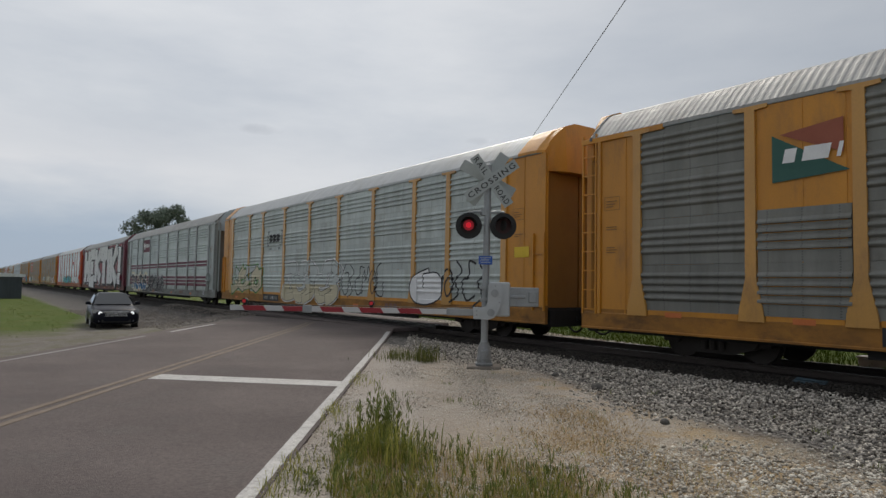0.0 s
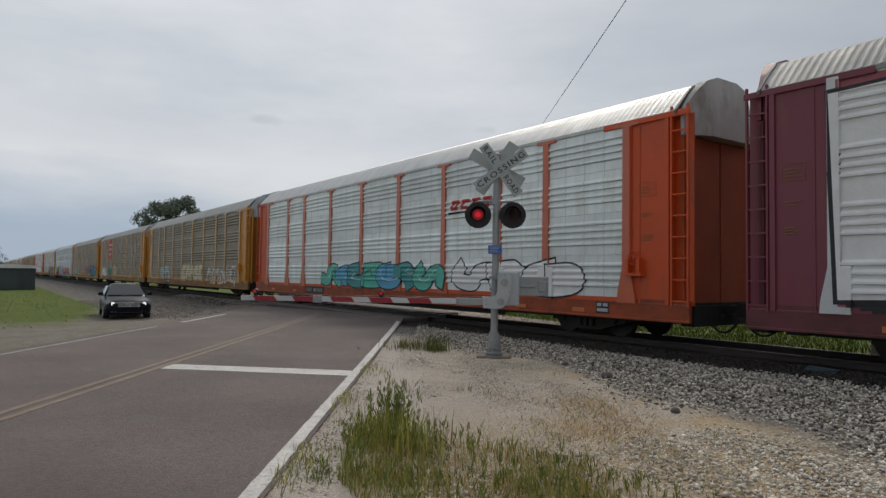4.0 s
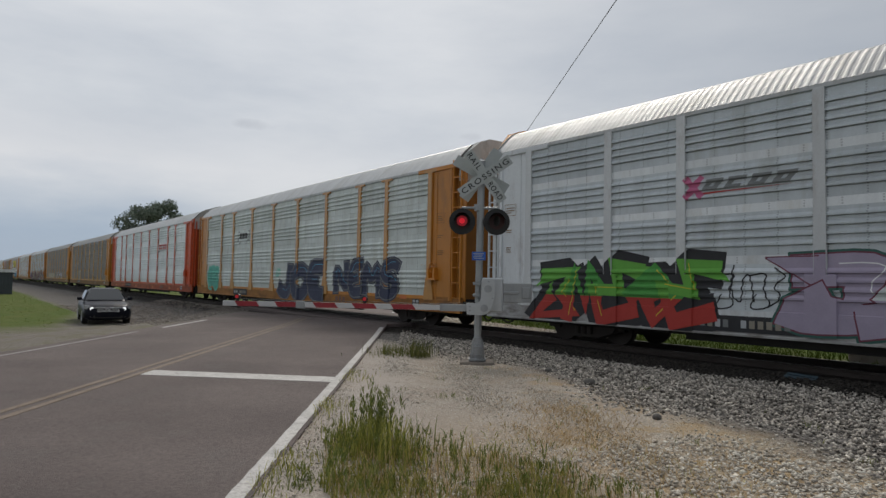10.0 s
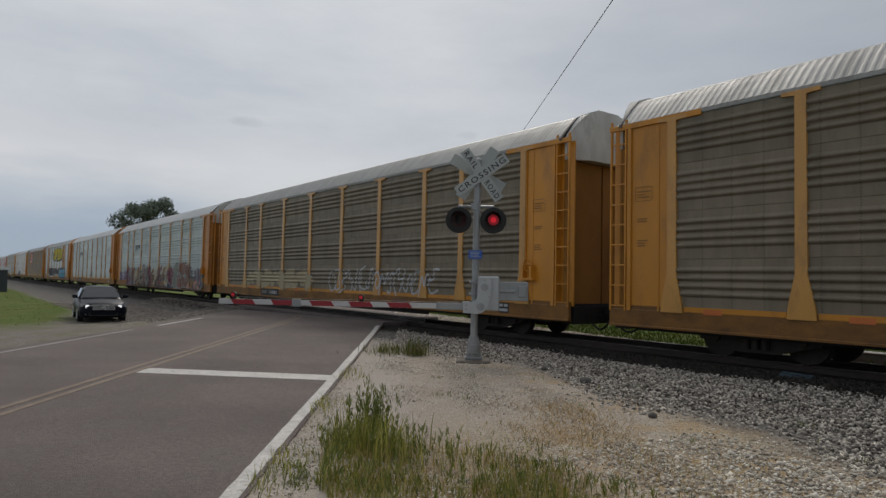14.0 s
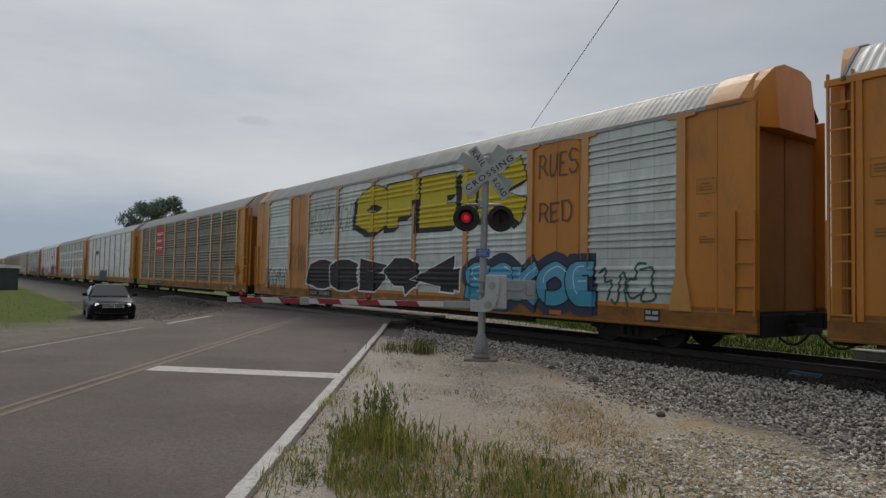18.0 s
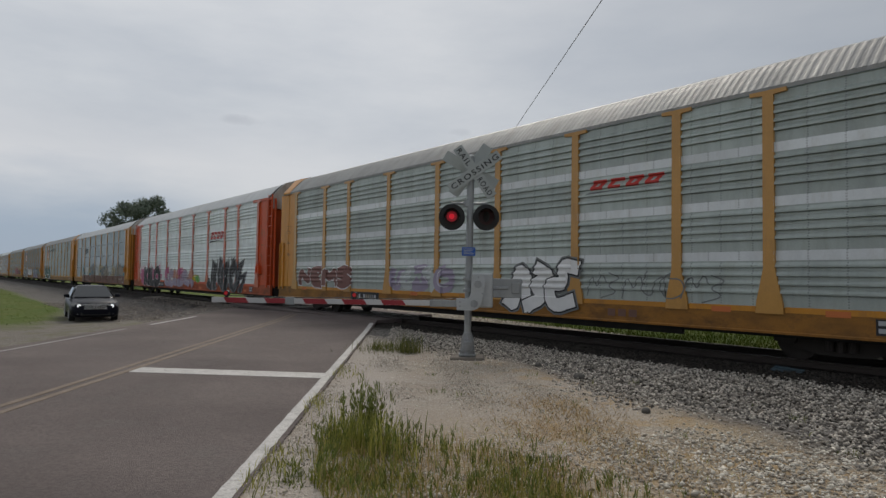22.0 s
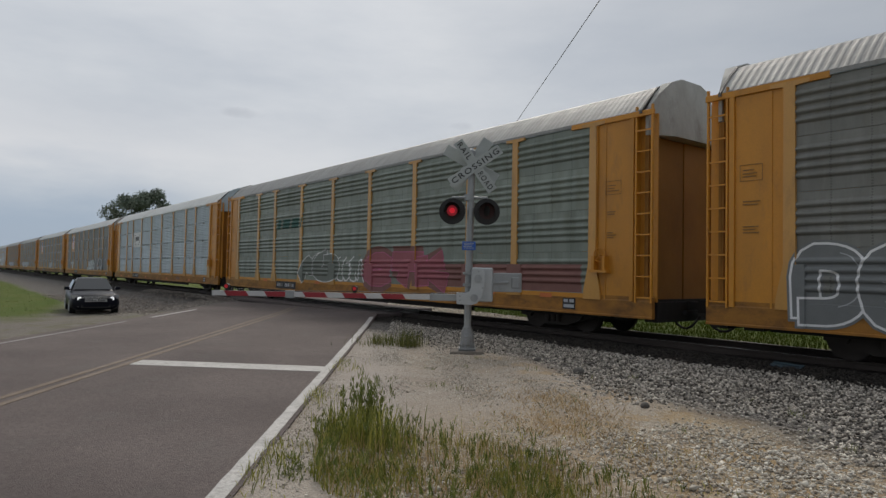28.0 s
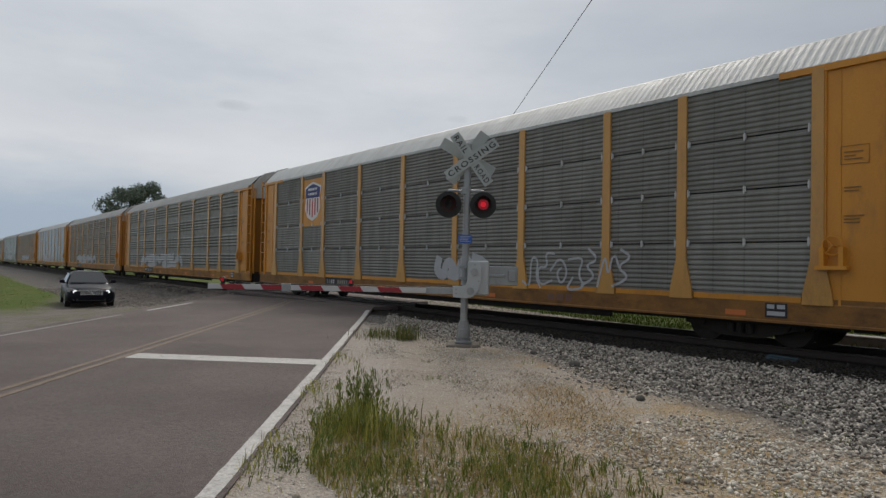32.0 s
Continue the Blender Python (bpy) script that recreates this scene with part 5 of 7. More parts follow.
def latch_mesh():
    """Pale clips that hold two rows of sheets together."""
    return bm_mesh("latch", boxes((-0.028, 0.028, -FACE - 0.045, -FACE - 0.0, -0.06, 0.06), (-0.014, 0.014, -FACE - 0.055, -FACE - 0.04, -0.085, 0.085), bevel=0.006), M_GATEW)


def brake_mesh(mt):
    """Hand brake wheel on its bracket, and a step below."""
    bm = boxes((12.02, 12.10, -FACE - 0.16, -FACE, 1.62, 1.95), (12.34, 12.42, -FACE - 0.16, -FACE, 1.62, 1.95), (11.95, 12.48, -FACE - 0.17, -FACE, 1.55, 1.62))
    n = 14
    ring = [Vector((12.22 + 0.17 * math.cos(6.2832 * i / n), -FACE - 0.10, 1.98 + 0.17 * math.sin(6.2832 * i / n))) for i in range(n + 1)]
    for a, b in zip(ring, ring[1:]):
        add_rod(bm, a, b, 0.016, 6)
    for i in (0, 5, 9):
        add_rod(bm, (12.22, -FACE - 0.10, 1.98), ring[i], 0.012, 5)
    add_rod(bm, (12.22, -FACE - 0.12, 1.98), (12.22, -FACE, 1.98), 0.025, 8)
    return bm_mesh("brake_wheel", bm, mt)


def hose_make():
    pts = [(13.35 + 0.9 * t, -0.45 - 0.12 * t, 0.74 - 1.5 * t * (1 - t) - 0.12 * t) for t in (0, 0.15, 0.3, 0.45, 0.6, 0.75, 0.9, 1.0)]
    return mesh_of("air_hose", *tube(pts, 0.028), M_UNDER)


def rim_make():
    """Dark hoop that edges the roof at its end."""
    n = len(ROOF_LINE)
    v = [(x, y * k, 5.22 + (z - 5.22) * k) for x in (-0.035, 0.03) for k in (0.985, 1.022) for y, z in ROOF_LINE]
    f = []
    for j in range(n - 1):
        f += [(j, j + 1, j + n + 1, j + n), (j + n, j + n + 1, j + 3 * n + 1, j + 3 * n), (j + 3 * n, j + 3 * n + 1, j + 2 * n + 1, j + 2 * n)]
    return mesh_of("roof_rim", v, f, M_RIM)


def hood_mesh(mt):
    """Painted roof end over the wide corner panels."""
    v, f = [], []
    n = len(ROOF_LINE)
    for x in (12.55, 13.3, 13.52):
        k = 1.012 if x < 13.5 else 0.93
        v += [(x, y * k, 5.2 + (z - 5.2) * (1.02 if x < 13.5 else 0.9) + 0.01) for y, z in ROOF_LINE]
    for i in range(2):
        for j in range(n - 1):
            a = i * n + j
            f.append((a, a + n, a + n + 1, a + 1))
    return flip_up(mesh_of("end_hood", v, f, mt))


def stencils(car, seed, dark="black"):
    """Small data stencils, placards and dashes that every car carries."""
    rng = random.Random(seed)
    for x0 in (-12.95, 12.30):
        q = [rect(x0 + 0.02, x0 + 0.48, z, z + 0.012) for z in (3.42, 3.74)] + [rect(x, x + 0.012, 3.42, 3.74) for x in (x0 + 0.02, x0 + 0.47)]
        q += [rect(x0 + 0.08, x0 + rng.uniform(0.25, 0.45), z, z + 0.022) for z in (3.5, 3.56, 3.63, 3.0, 2.94, 2.5, 2.44, 2.38)]
        lay_paint(car, "data_stencil", *merge(q), SPRAY["stencil"], 0.004)
    long = rng.uniform(-4.95, -4.66)
    lay_paint(car, "number_panel", *rect(-6.9, long, 0.60, 0.925), SPRAY[dark], 0.004, "dark number panel on the sill")
    wide = (long + 6.9 - 0.3) / 11.2
    for i in range(10):
        x = -6.75 + wide * (i + (1.2 if i > 3 else 0))
        lay_paint(car, "lettering_bar", *rect(x, x + 0.66 * wide, 0.685, 0.84), SPRAY[rng.choice(("silver", "dust", "dust", "grey"))], 0.009)
    for i in range(3):
        lay_paint(car, "lettering_bar", *rect(5.35 + 0.3 * i, 5.57 + 0.3 * i, 0.66, 0.83), SPRAY["brownred"], 0.004, "faded red-brown stencil bar")
    lay_paint(car, "data_panel", *rect(11.0, 11.42, 0.62, 0.90), SPRAY["black"], 0.004, "small black data panel")
    for x, z, w in ((11.04, 0.79, 0.14), (11.23, 0.79, 0.15), (11.04, 0.66, 0.34)):
        lay_paint(car, "lettering_bar", *rect(x, x + w, z, z + 0.08), SPRAY["silver"], 0.009)
    z = rng.choice((0.62, 0.89))
    for x in (-11.2, -8.4, -2.9, 2.9, 8.0, 10.2):
        if rng.random() < 0.8:
            lay_paint(car, "reflector", *rect(x, x + 0.42, z, z + 0.11), SPRAY["orange"], 0.005)


def shield(car, x0, x1, z0, z1, panel=True):
    """Painted panel with a plain blue, white and red shield."""
    if panel:
        lay_paint(car, "emblem_panel", *rect(x0 + 0.02, x1 - 0.02, z0, z1), PAINT["yellow"], 0.003, "yellow painted emblem panel")
    cx, w, h = (x0 + x1) / 2, (x1 - x0) * 0.37, (z1 - z0) * 0.36
    cz = z0 + (z1 - z0) * 0.53
    out = [(-1, 0.75), (-0.85, 0.2), (-0.95, -0.4), (-0.6, -0.85), (0, -1.05), (0.6, -0.85), (0.95, -0.4), (0.85, 0.2), (1, 0.75), (0.55, 0.9), (0, 1.02), (-0.55, 0.9)]
    lay_paint(car, "shield", [(cx + w * 1.12 * a, cz + h * 1.12 * b) for a, b in out], [tuple(range(12))], SPRAY["white"], 0.007, "plain striped shield emblem")
    top = [(-0.93, 0.2), (0.93, 0.2), (1, 0.75), (0.55, 0.9), (0, 1.02), (-0.55, 0.9), (-1, 0.75)]
    lay_paint(car, "shield_field", [(cx + w * a, cz + h * b) for a, b in top], [tuple(range(7))], SPRAY["shieldblue"], 0.011)
    st = [rect(cx + w * (a - 0.08), cx + w * (a + 0.08), cz - h * (0.95 - 0.35 * abs(a)), cz + h * 0.15) for a in (-0.72, -0.36, 0, 0.36, 0.72)]
    lay_paint(car, "shield_stripe", *merge(st), SPRAY["signred"], 0.011)
    bars(car, cx - 0.6 * w, cx + 0.6 * w, cz + h * 0.36, cz + h * 0.78, 2, "white", "emblem_lettering", 0.015)


def bracket_mark(car, x0, x1, z0, z1, panel=False):
    if panel:
        lay_paint(car, "emblem_panel", *rect(x0, x1, z0, z1), SPRAY["white"], 0.003, "white emblem panel")
        d, e = (x1 - x0) * 0.17, (z1 - z0) * 0.17
        x0, x1, z0, z1 = x0 + d, x1 - d, z0 + e, z1 - e
    t = 0.06
    h = z1 - z0
    sh = [rect(x0, x0 + t, z0 + 0.2 * h, z1), rect(x1 - t, x1, z0 + 0.2 * h, z1)]
    for a, b in ((x0, x0 + 0.22), (x1 - 0.22, x1)):
        sh += [rect(a, b, z1 - t, z1), rect(a, b, z0 + 0.2 * h, z0 + 0.2 * h + t)]
    w = (x1 - x0 - 0.5) / 3
    for i in range(3):
        sh.append(rect(x0 + 0.25 + i * w, x0 + 0.25 + i * w + 0.8 * w, z0 + 0.38 * h, z0 + 0.82 * h, 0.06))
    for a in (x0 + 0.25, x0 + 0.4, x1 - 0.35, x1 - 0.5):
        sh.append(rect(a, a + 0.09, z0, z0 + 0.09))
    lay_paint(car, "emblem", *merge(sh), SPRAY["black"], 0.008, "plain dark bracketed emblem")


def slant_mark(car, x0, x1, z0, z1, colour="black", tail=None):
    n, w = 4, (x1 - x0) / 4
    h = z1 - z0
    sh = []
    for i in range(n):
        a = x0 + i * w
        sh += [rect(a, a + 0.7 * w, z0 + 0.28 * h, z0 + 0.47 * h, 0.04), rect(a + 0.09, a + 0.78 * w + 0.09, z0 + 0.70 * h, z0 + 0.92 * h, 0.04), rect(a + 0.02, a + 0.28 * w + 0.02, z0 + 0.47 * h, z0 + 0.70 * h, 0.06), rect(a + 0.50 * w, a + 0.76 * w, z0 + 0.47 * h, z0 + 0.70 * h, 0.06)][: 4 if i != 1 else 3]
    lay_paint(car, "emblem", *merge(sh), SPRAY[colour], 0.008, "plain slanted-bar emblem")
    lay_paint(car, "emblem_underline", [(x0 - 0.15, z0), (x0 + 0.3, z0 + 0.02), (x1, z0 + 0.17 * h), (x0 - 0.05, z0 + 0.15 * h)], [(0, 1, 2, 3)], SPRAY[tail or colour], 0.008)

# ---- the consist, first car first ----
def build_train():
    cars = []

    def add(*a, **k):
        c = autorack(*a, **k)
        stencils(c, 100 + len(cars))
        cars.append(c)
        return c

    def solid_word(car, x0, x1, z0, z1, colour, label):
        lay_paint(car, "emblem_panel", *rect(x0, x1, z0, z1), SPRAY[colour], 0.003, label)

    c = add("yellow auto-carrier rail car with weathered grey sides", "yellow", "grey", "dull", "paint", solid=(1,))
    link("side_sheet", sheet_mesh(1.72, SHEET["grey"], 2, 0.004), c, Matrix.Translation((-8.2, -FACE - 0.032, ROW_Z)))
    lay_paint(c, "emblem_flag", [(-8.75, 3.62), (-7.35, 3.72), (-8.75, 4.55)], [(0, 1, 2)], SPRAY["forest"], 0.02, "plain green wedge emblem")
    lay_paint(c, "emblem_flag", [(-8.6, 4.55), (-7.45, 4.05), (-7.45, 4.7)], [(0, 1, 2)], SPRAY["rust"], 0.018, "plain red wedge emblem")
    bars(c, -8.55, -7.5, 3.98, 4.25, 1, "white", "emblem_lettering", 0.026, 0.06)

    c = add("yellow-framed auto-carrier rail car with pale sides and graffiti", "yellow", "ash", "bright", "paint", "wide")
    bracket_mark(c, -6.5, -4.6, 3.2, 4.15)
    spikes(c, 3, 4, -11.7, -7.3, 1.0, 2.35, ("pale", "cream"), "black", None, "cream", halo="lime", shine="black")
    bubbles(c, 204, 5, -4.3, 2.05, 0.55, 2.55, ("pale",), "black", None, "cream", halo="white", edge=0.03, shine="black")
    scrawl(c, 5, 6, 1.9, 5.2, 1.05, 2.35, "black", 0.05)
    bubbles(c, 6, 1, 7.1, 8.7, 0.85, 2.1, "white", "black")
    scrawl(c, 7, 4, 8.9, 11.2, 0.95, 2.3, "black", 0.07)
    lay_paint(c, "placard", *rect(12.4, 13.0, 2.35, 2.65), M_YPLATE, 0.006, "yellow warning placard")

    c = add("grey auto-carrier rail car with maroon stripes and graffiti", "grey", "teal", "dull", "grey")
    for z, h in ((2.74, 0.16), (2.53, 0.15), (1.70, 0.17), (1.46, 0.17), (1.20, 0.18)):
        for a, b in BAYS:
            lay_paint(c, "stripe", *rect(a, b, z, z + h), SPRAY["maroon"], 0.003)
    solid_word(c, -6.95, -4.55, 3.95, 5.0, "maroon", "maroon emblem panel")
    bars(c, -6.0, -4.8, 4.35, 4.65, 1, "white", "emblem_lettering", 0.008)
    lay_paint(c, "emblem_disc", *blob(random.Random(1), -6.45, 4.5, 0.3, 0.3, 0, 1.0), SPRAY["white"], 0.008)
    lettered(c, "TULOUS", -11.3, -5.2, 0.80, 2.05, "black", "white", "black and blue graffiti word", 0.32, 3, low="deepblue", cloud="cream", edge=0.04, shine=None)
    throw_up(c, 9, 7, -4.5, 0.75, 0.60, 2.08, ("black",), "white", 0.32, True, None, None, halo="black", edge=0.028, barbs=0.5, flare=1.3)

    c = add("white and maroon auto-carrier rail car covered with giant graffiti letters", "maroon", "white", "dull", "paint", head=0, post="white")
    lay_paint(c, "graffiti_ground", *rect(-11.9, 11.95, 1.03, 5.18), SPRAY["rose"], 0.0008, "faded rose backing colour")
    lettered(c, "HEKTIK!", -11.9, 12.0, 0.95, 5.16, "white", "black", "giant white graffiti letters with black shadows", 0.29, 4, 0.08, wobble=0.4, soft=False, flare=1.35, edge=0.08, shade=(0.62, -0.14, "black"), shine=None)

    c = add("orange-framed auto-carrier rail car with pale sides and graffiti", "orange", "clean", "bright", "white")
    bubbles(c, 12, 7, -5.0, 4.2, 0.95, 2.0, ("mint", "sky", "teal"), "black")
    bubbles(c, 13, 3, 5.0, 10.4, 0.95, 2.0, "white", "black")
    slant_mark(c, 4.7, 6.9, 3.5, 4.0, "signred", "black")

    c = add("yellow auto-carrier rail car with grimy sides and pale graffiti", "yellow", "brown", "dull", "grey", rusty=True)
    lettered(c, "NYMPH", -8.8, -5.0, 0.98, 1.95, "pale", "teal", "white and teal graffiti word", 0.24, 2, soft=False, edge=0.03, shine=None)
    lettered(c, "ERASE", -1.3, 4.4, 0.95, 2.0, "cream", "brown", "beige graffiti word", 0.30, 5, soft=False, edge=0.04, halo="tan", shine=None)
    scrawl(c, 14, 8, 5.3, 11.4, 0.8, 1.85, "white", 0.07)
    lay_paint(c, "emblem_disc", *blob(random.Random(2), -12.5, 4.35, 0.35, 0.5, 0, 0.9), SPRAY["grey"], 0.006)

    c = add("yellow auto-carrier rail car with a red emblem panel and graffiti", "yellow", "brown", "dull", "white")
    solid_word(c, -7.08, -4.45, 2.95, 5.15, "signred", "red emblem panel with white bars")
    for z, n, w in ((4.42, 8, 2.05), (3.87, 7, 1.60), (3.32, 7, 1.75)):
        sh = [rect(-6.80 + w * i / n, -6.80 + w * (i + 0.62) / n, z, z + (0.30 if i == 0 else 0.24)) for i in range(n)]
        lay_paint(c, "emblem_lettering", *merge(sh), SPRAY["white"], 0.009)
    bubbles(c, 15, 4, -11.6, -8.3, 0.85, 1.95, ("pale", "white"), "grey", edge=0.02, barbs=0.5)
    bubbles(c, 16, 3, -6.8, -4.4, 0.95, 1.98, "forest", "mint", edge=0.03, halo="forest", shine="mint")
    bubbles(c, 17, 4, -3.9, -0.8, 1.0, 2.05, "tan", "cream", edge=0.025)
    bubbles(c, 18, 3, 1.9, 4.1, 1.05, 1.85, "grey", "tan", edge=0.02)

    c = add("yellow auto-carrier rail car with grimy sides and blue graffiti", "yellow", "brown", "dull", "white")
    spikes(c, 19, 12, 5.9, 11.7, 0.95, 2.0, ("cyan", "sky", "blue"), "navy", "navy", "teal", edge=0.035, shine="sky", flare=1.8, barbs=0.9)
    lay_paint(c, "graffiti_block", *rect(-1.4, 1.35, 1.05, 1.85), SPRAY["wash"], 0.004, "faded pink sprayed block")
    spikes(c, 20, 4, 2.4, 5.75, 0.95, 2.05, ("brick", "rose"), "rust", None, None, edge=0.03, shine="pink")
    scrawl(c, 21, 4, -1.2, 1.2, 1.1, 1.8, "white", 0.04)
    bubbles(c, 22, 6, -9.3, -4.6, 0.9, 1.9, ("tan", "mint", "forest"), "white", halo="black", edge=0.03)
    scrawl(c, 221, 3, -12.9, -12.35, 2.6, 3.4, "stencil", 0.03)
    scrawl(c, 23, 3, -6.6, -5.0, 3.5, 4.1, "black", 0.05)

    c = add("white auto-carrier rail car with silver sides and bright graffiti", "white", "silver", "bright", "amber", head=0)
    for a, b in BAYS:
        for z in (1.97, 3.01, 4.06):
            lay_paint(c, "pale_band", *rect(a, b, z, z + 0.17), SHEET["white"], 0.0006, "pale joint band")
    spikes(c, 24, 5, -11.6, -6.4, 0.55, 2.1, ("lime", "green"), None, "black", "red", edge=0.05, shine="yellow", flare=1.3)
    slant_mark(c, -6.7, -4.7, 3.45, 3.8, "grey", "red")
    lay_paint(c, "emblem_cross", *merge([stroke([(-7.1, 3.4), (-6.7, 3.85)], 0.14), stroke([(-7.1, 3.85), (-6.7, 3.4)], 0.14)]), SPRAY["pink"], 0.008, "plain pink crossed emblem")
    bubbles(c, 25, 4, -5.0, 0.9, 0.6, 2.15, ("lilac", "pale", "pink"), "maroon", None, "lilac", edge=0.03, halo="forest", barbs=0.5)
    scrawl(c, 261, 4, -6.4, -4.9, 1.1, 1.9, "black", 0.03)
    spikes(c, 26, 3, 0.9, 4.0, 0.62, 2.0, ("lilac", "pink"), "maroon", None, "maroon", edge=0.03)
    lay_paint(c, "graffiti_ground", *rect(4.3, 10.6, 0.56, 2.06), SPRAY["mint"], 0.0008, "mint green sprayed backing")
    lettered(c, "PERUE", 4.5, 10.2, 0.68, 2.0, "orange", None, "orange and red graffiti word", 0.34, 2, low="brick", edge=0.03, shine="mint", flare=1.3, wobble=0.6)
    slant_mark(c, 4.6, 6.6, 3.5, 3.85, "signred")

    c = add("amber-framed auto-carrier rail car with pale sides and dark graffiti", "amber", "mid", "bright", "white")
    bracket_mark(c, -6.45, -4.7, 3.4, 4.1)
    lettered(c, "EPS", -11.4, -9.7, 0.98, 2.02, "mint", "forest", "mint green graffiti letters", 0.42, 1, edge=0.03, cloud="mint", shine=None)
    lettered(c, "JOE", -0.6, 4.3, 0.55, 2.28, "navy", "grey", "dark blue graffiti word", 0.36, 2, halo="navy", edge=0.045, shine="sky")
    lettered(c, "NEMS", 5.2, 10.1, 0.85, 2.3, "navy", "grey", "dark blue graffiti word", 0.30, 4, halo="navy", edge=0.045, shine="sky")
    scrawl(c, 30, 2, -0.9, -0.5, 1.6, 2.0, "mint", 0.06)

    c = add("orange-framed auto-carrier rail car with clean silver sides", "orange", "clean", "bright", "white")
    slant_mark(c, 4.7, 6.95, 3.4, 4.0, "signred", "black")

    c = add("yellow auto-carrier rail car with grimy grey-brown sides", "yellow", "dark", "dull", "white", rusty=True)
    scrawl(c, 31, 3, -7.0, -4.7, 1.0, 2.1, "tan", 0.12)

    c = add("yellow auto-carrier rail car with dusty sides and faded graffiti", "yellow", "dark", "dull", "white", rusty=True)
    bubbles(c, 32, 7, -9.0, -1.0, 0.95, 1.9, "tan", "dust", edge=0.02, shine=None)
    scrawl(c, 33, 6, 0.5, 8.0, 1.0, 1.9, "silver", 0.07)

    c = add("amber-framed auto-carrier rail car with colourful wild graffiti along it", "amber", "teal", "bright", "white")
    slant_mark(c, -6.35, -4.8, 3.5, 3.95)
    bubbles(c, 34, 3, -11.9, -9.4, 0.95, 1.7, ("purple", "lilac"), "navy", edge=0.03)
    for x0, x1, z1, k in ((-9.3, -4.6, 1.45, "purple"), (-4.6, 1.7, 1.5, "black"), (1.7, 6.0, 1.5, "navy"), (6.0, 11.7, 1.4, "black")):
        lay_paint(c, "graffiti_ground", *rect(x0, x1, 0.56, z1), SPRAY[k], 0.0008, "dark sprayed backing")
    throw_up(c, 341, 9, -9.3, -0.4, 0.58, 2.15, ("maroon", "grey", "brownred", "tan", "stencil", "dust", "wash", "moss"), "black", 0.36, True, None, None, halo="grey", edge=0.028, flare=1.3, barbs=0.4, shine="pale")
    throw_up(c, 35, 6, -0.6, 4.2, 0.58, 2.1, ("stencil", "tan", "brownred", "wash"), "grey", 0.38, True, None, None, edge=0.02, flare=1.3, barbs=0.4, shine="silver")
    throw_up(c, 36, 4, 4.1, 9.4, 0.58, 2.35, ("maroon", "moss", "wash", "brownred"), "pale", 0.44, True, None, None, halo="forest", edge=0.03, flare=1.2, shine="pale")
    throw_up(c, 361, 3, 8.6, 11.7, 0.60, 1.35, ("salmon", "stencil"), "silver", 0.4, True, None, None, edge=0.02, shine=None)
    spikes(c, 37, 6, 9.2, 12.5, 0.6, 2.0, ("purple", "grey"), "black", None, edge=0.03, shine="silver")

    c = add("amber-framed auto-carrier rail car with clean pale sides", "amber", "mid", "bright", "paint")
    slant_mark(c, -6.7, -4.9, 3.45, 4.0)
    scrawl(c, 38, 3, 0.3, 2.6, 1.05, 1.8, "grey", 0.07)

    c = add("amber auto-carrier rail car with yellow and blue graffiti", "amber", "mid", "dull", "paint", "wide", solid=(1, 7))
    lettered(c, "OFEIK", -2.4, 7.1, 3.2, 4.95, "yellow", "black", "big yellow graffiti word", 0.34, 3, 0.0, wobble=0.15, soft=False, edge=0.04, shade=(-0.26, -0.14, "black"), shine=None)
    lettered(c, "OC394", -6.75, 4.0, 0.95, 2.2, "black", "white", "black and white graffiti word", 0.34, 3, 0.0, wobble=0.2, soft=False, edge=0.06, shine="maroon")
    lettered(c, "SOKOE", 4.5, 9.65, 0.85, 2.0, "sky", "black", "blue graffiti word", 0.36, 6, cloud="navy", edge=0.045, low="cyan")
    lettered(c, "RED", 7.5, 8.8, 3.05, 3.6, "brown", None, "brown sprayed word", 0.12, 2, soft=False, shine=None)
    lettered(c, "RUES", 7.5, 9.0, 4.3, 4.95, "brown", None, "brown sprayed letters", 0.12, 3, soft=False, shine=None)
    scrawl(c, 40, 6, -12.2, -9.3, 0.85, 2.0, "black", 0.05)
    scrawl(c, 41, 9, -9.1, -7.3, 1.6, 3.0, "brown", 0.03)
    scrawl(c, 42, 5, -7.0, -3.0, 3.3, 4.5, "grey", 0.045)
    scrawl(c, 43, 4, 9.7, 11.3, 1.0, 1.9, "forest", 0.06)

    c = add("yellow auto-carrier rail car with a red emblem panel", "yellow", "dark", "dull", "white", rusty=True)
    solid_word(c, -7.08, -4.45, 2.95, 5.15, "signred", "red emblem panel with white bars")
    for z, n, w in ((4.42, 8, 2.05), (3.87, 7, 1.60), (3.32, 7, 1.75)):
        sh = [rect(-6.80 + w * i / n, -6.80 + w * (i + 0.62) / n, z, z + (0.30 if i == 0 else 0.24)) for i in range(n)]
        lay_paint(c, "emblem_lettering", *merge(sh), SPRAY["white"], 0.009)

    c = add("yellow-framed auto-carrier rail car with clean silver sides", "yellow", "clean", "bright", "white")
    slant_mark(c, -6.9, -5.0, 3.35, 3.85)
    lettered(c, "PERS", -3.9, 0.3, 0.42, 1.62, "navy", "teal", "dark teal graffiti word", 0.36, 3, halo="navy", edge=0.035, shine="teal")

    c = add("yellow-framed auto-carrier rail car with weathered grey-green sides", "yellow", "teal", "dull", "paint", "wide")
    slant_mark(c, 4.8, 6.9, 3.6, 3.95, "signred", "grey")
    bubbles(c, 144, 3, 1.8, 4.4, 0.62, 2.05, "white", "black", halo="grey", edge=0.04, shine=None)
    bubbles(c, 45, 5, -4.1, -0.6, 0.98, 1.95, ("lilac", "pale"), None, edge=0.02, shine="white")
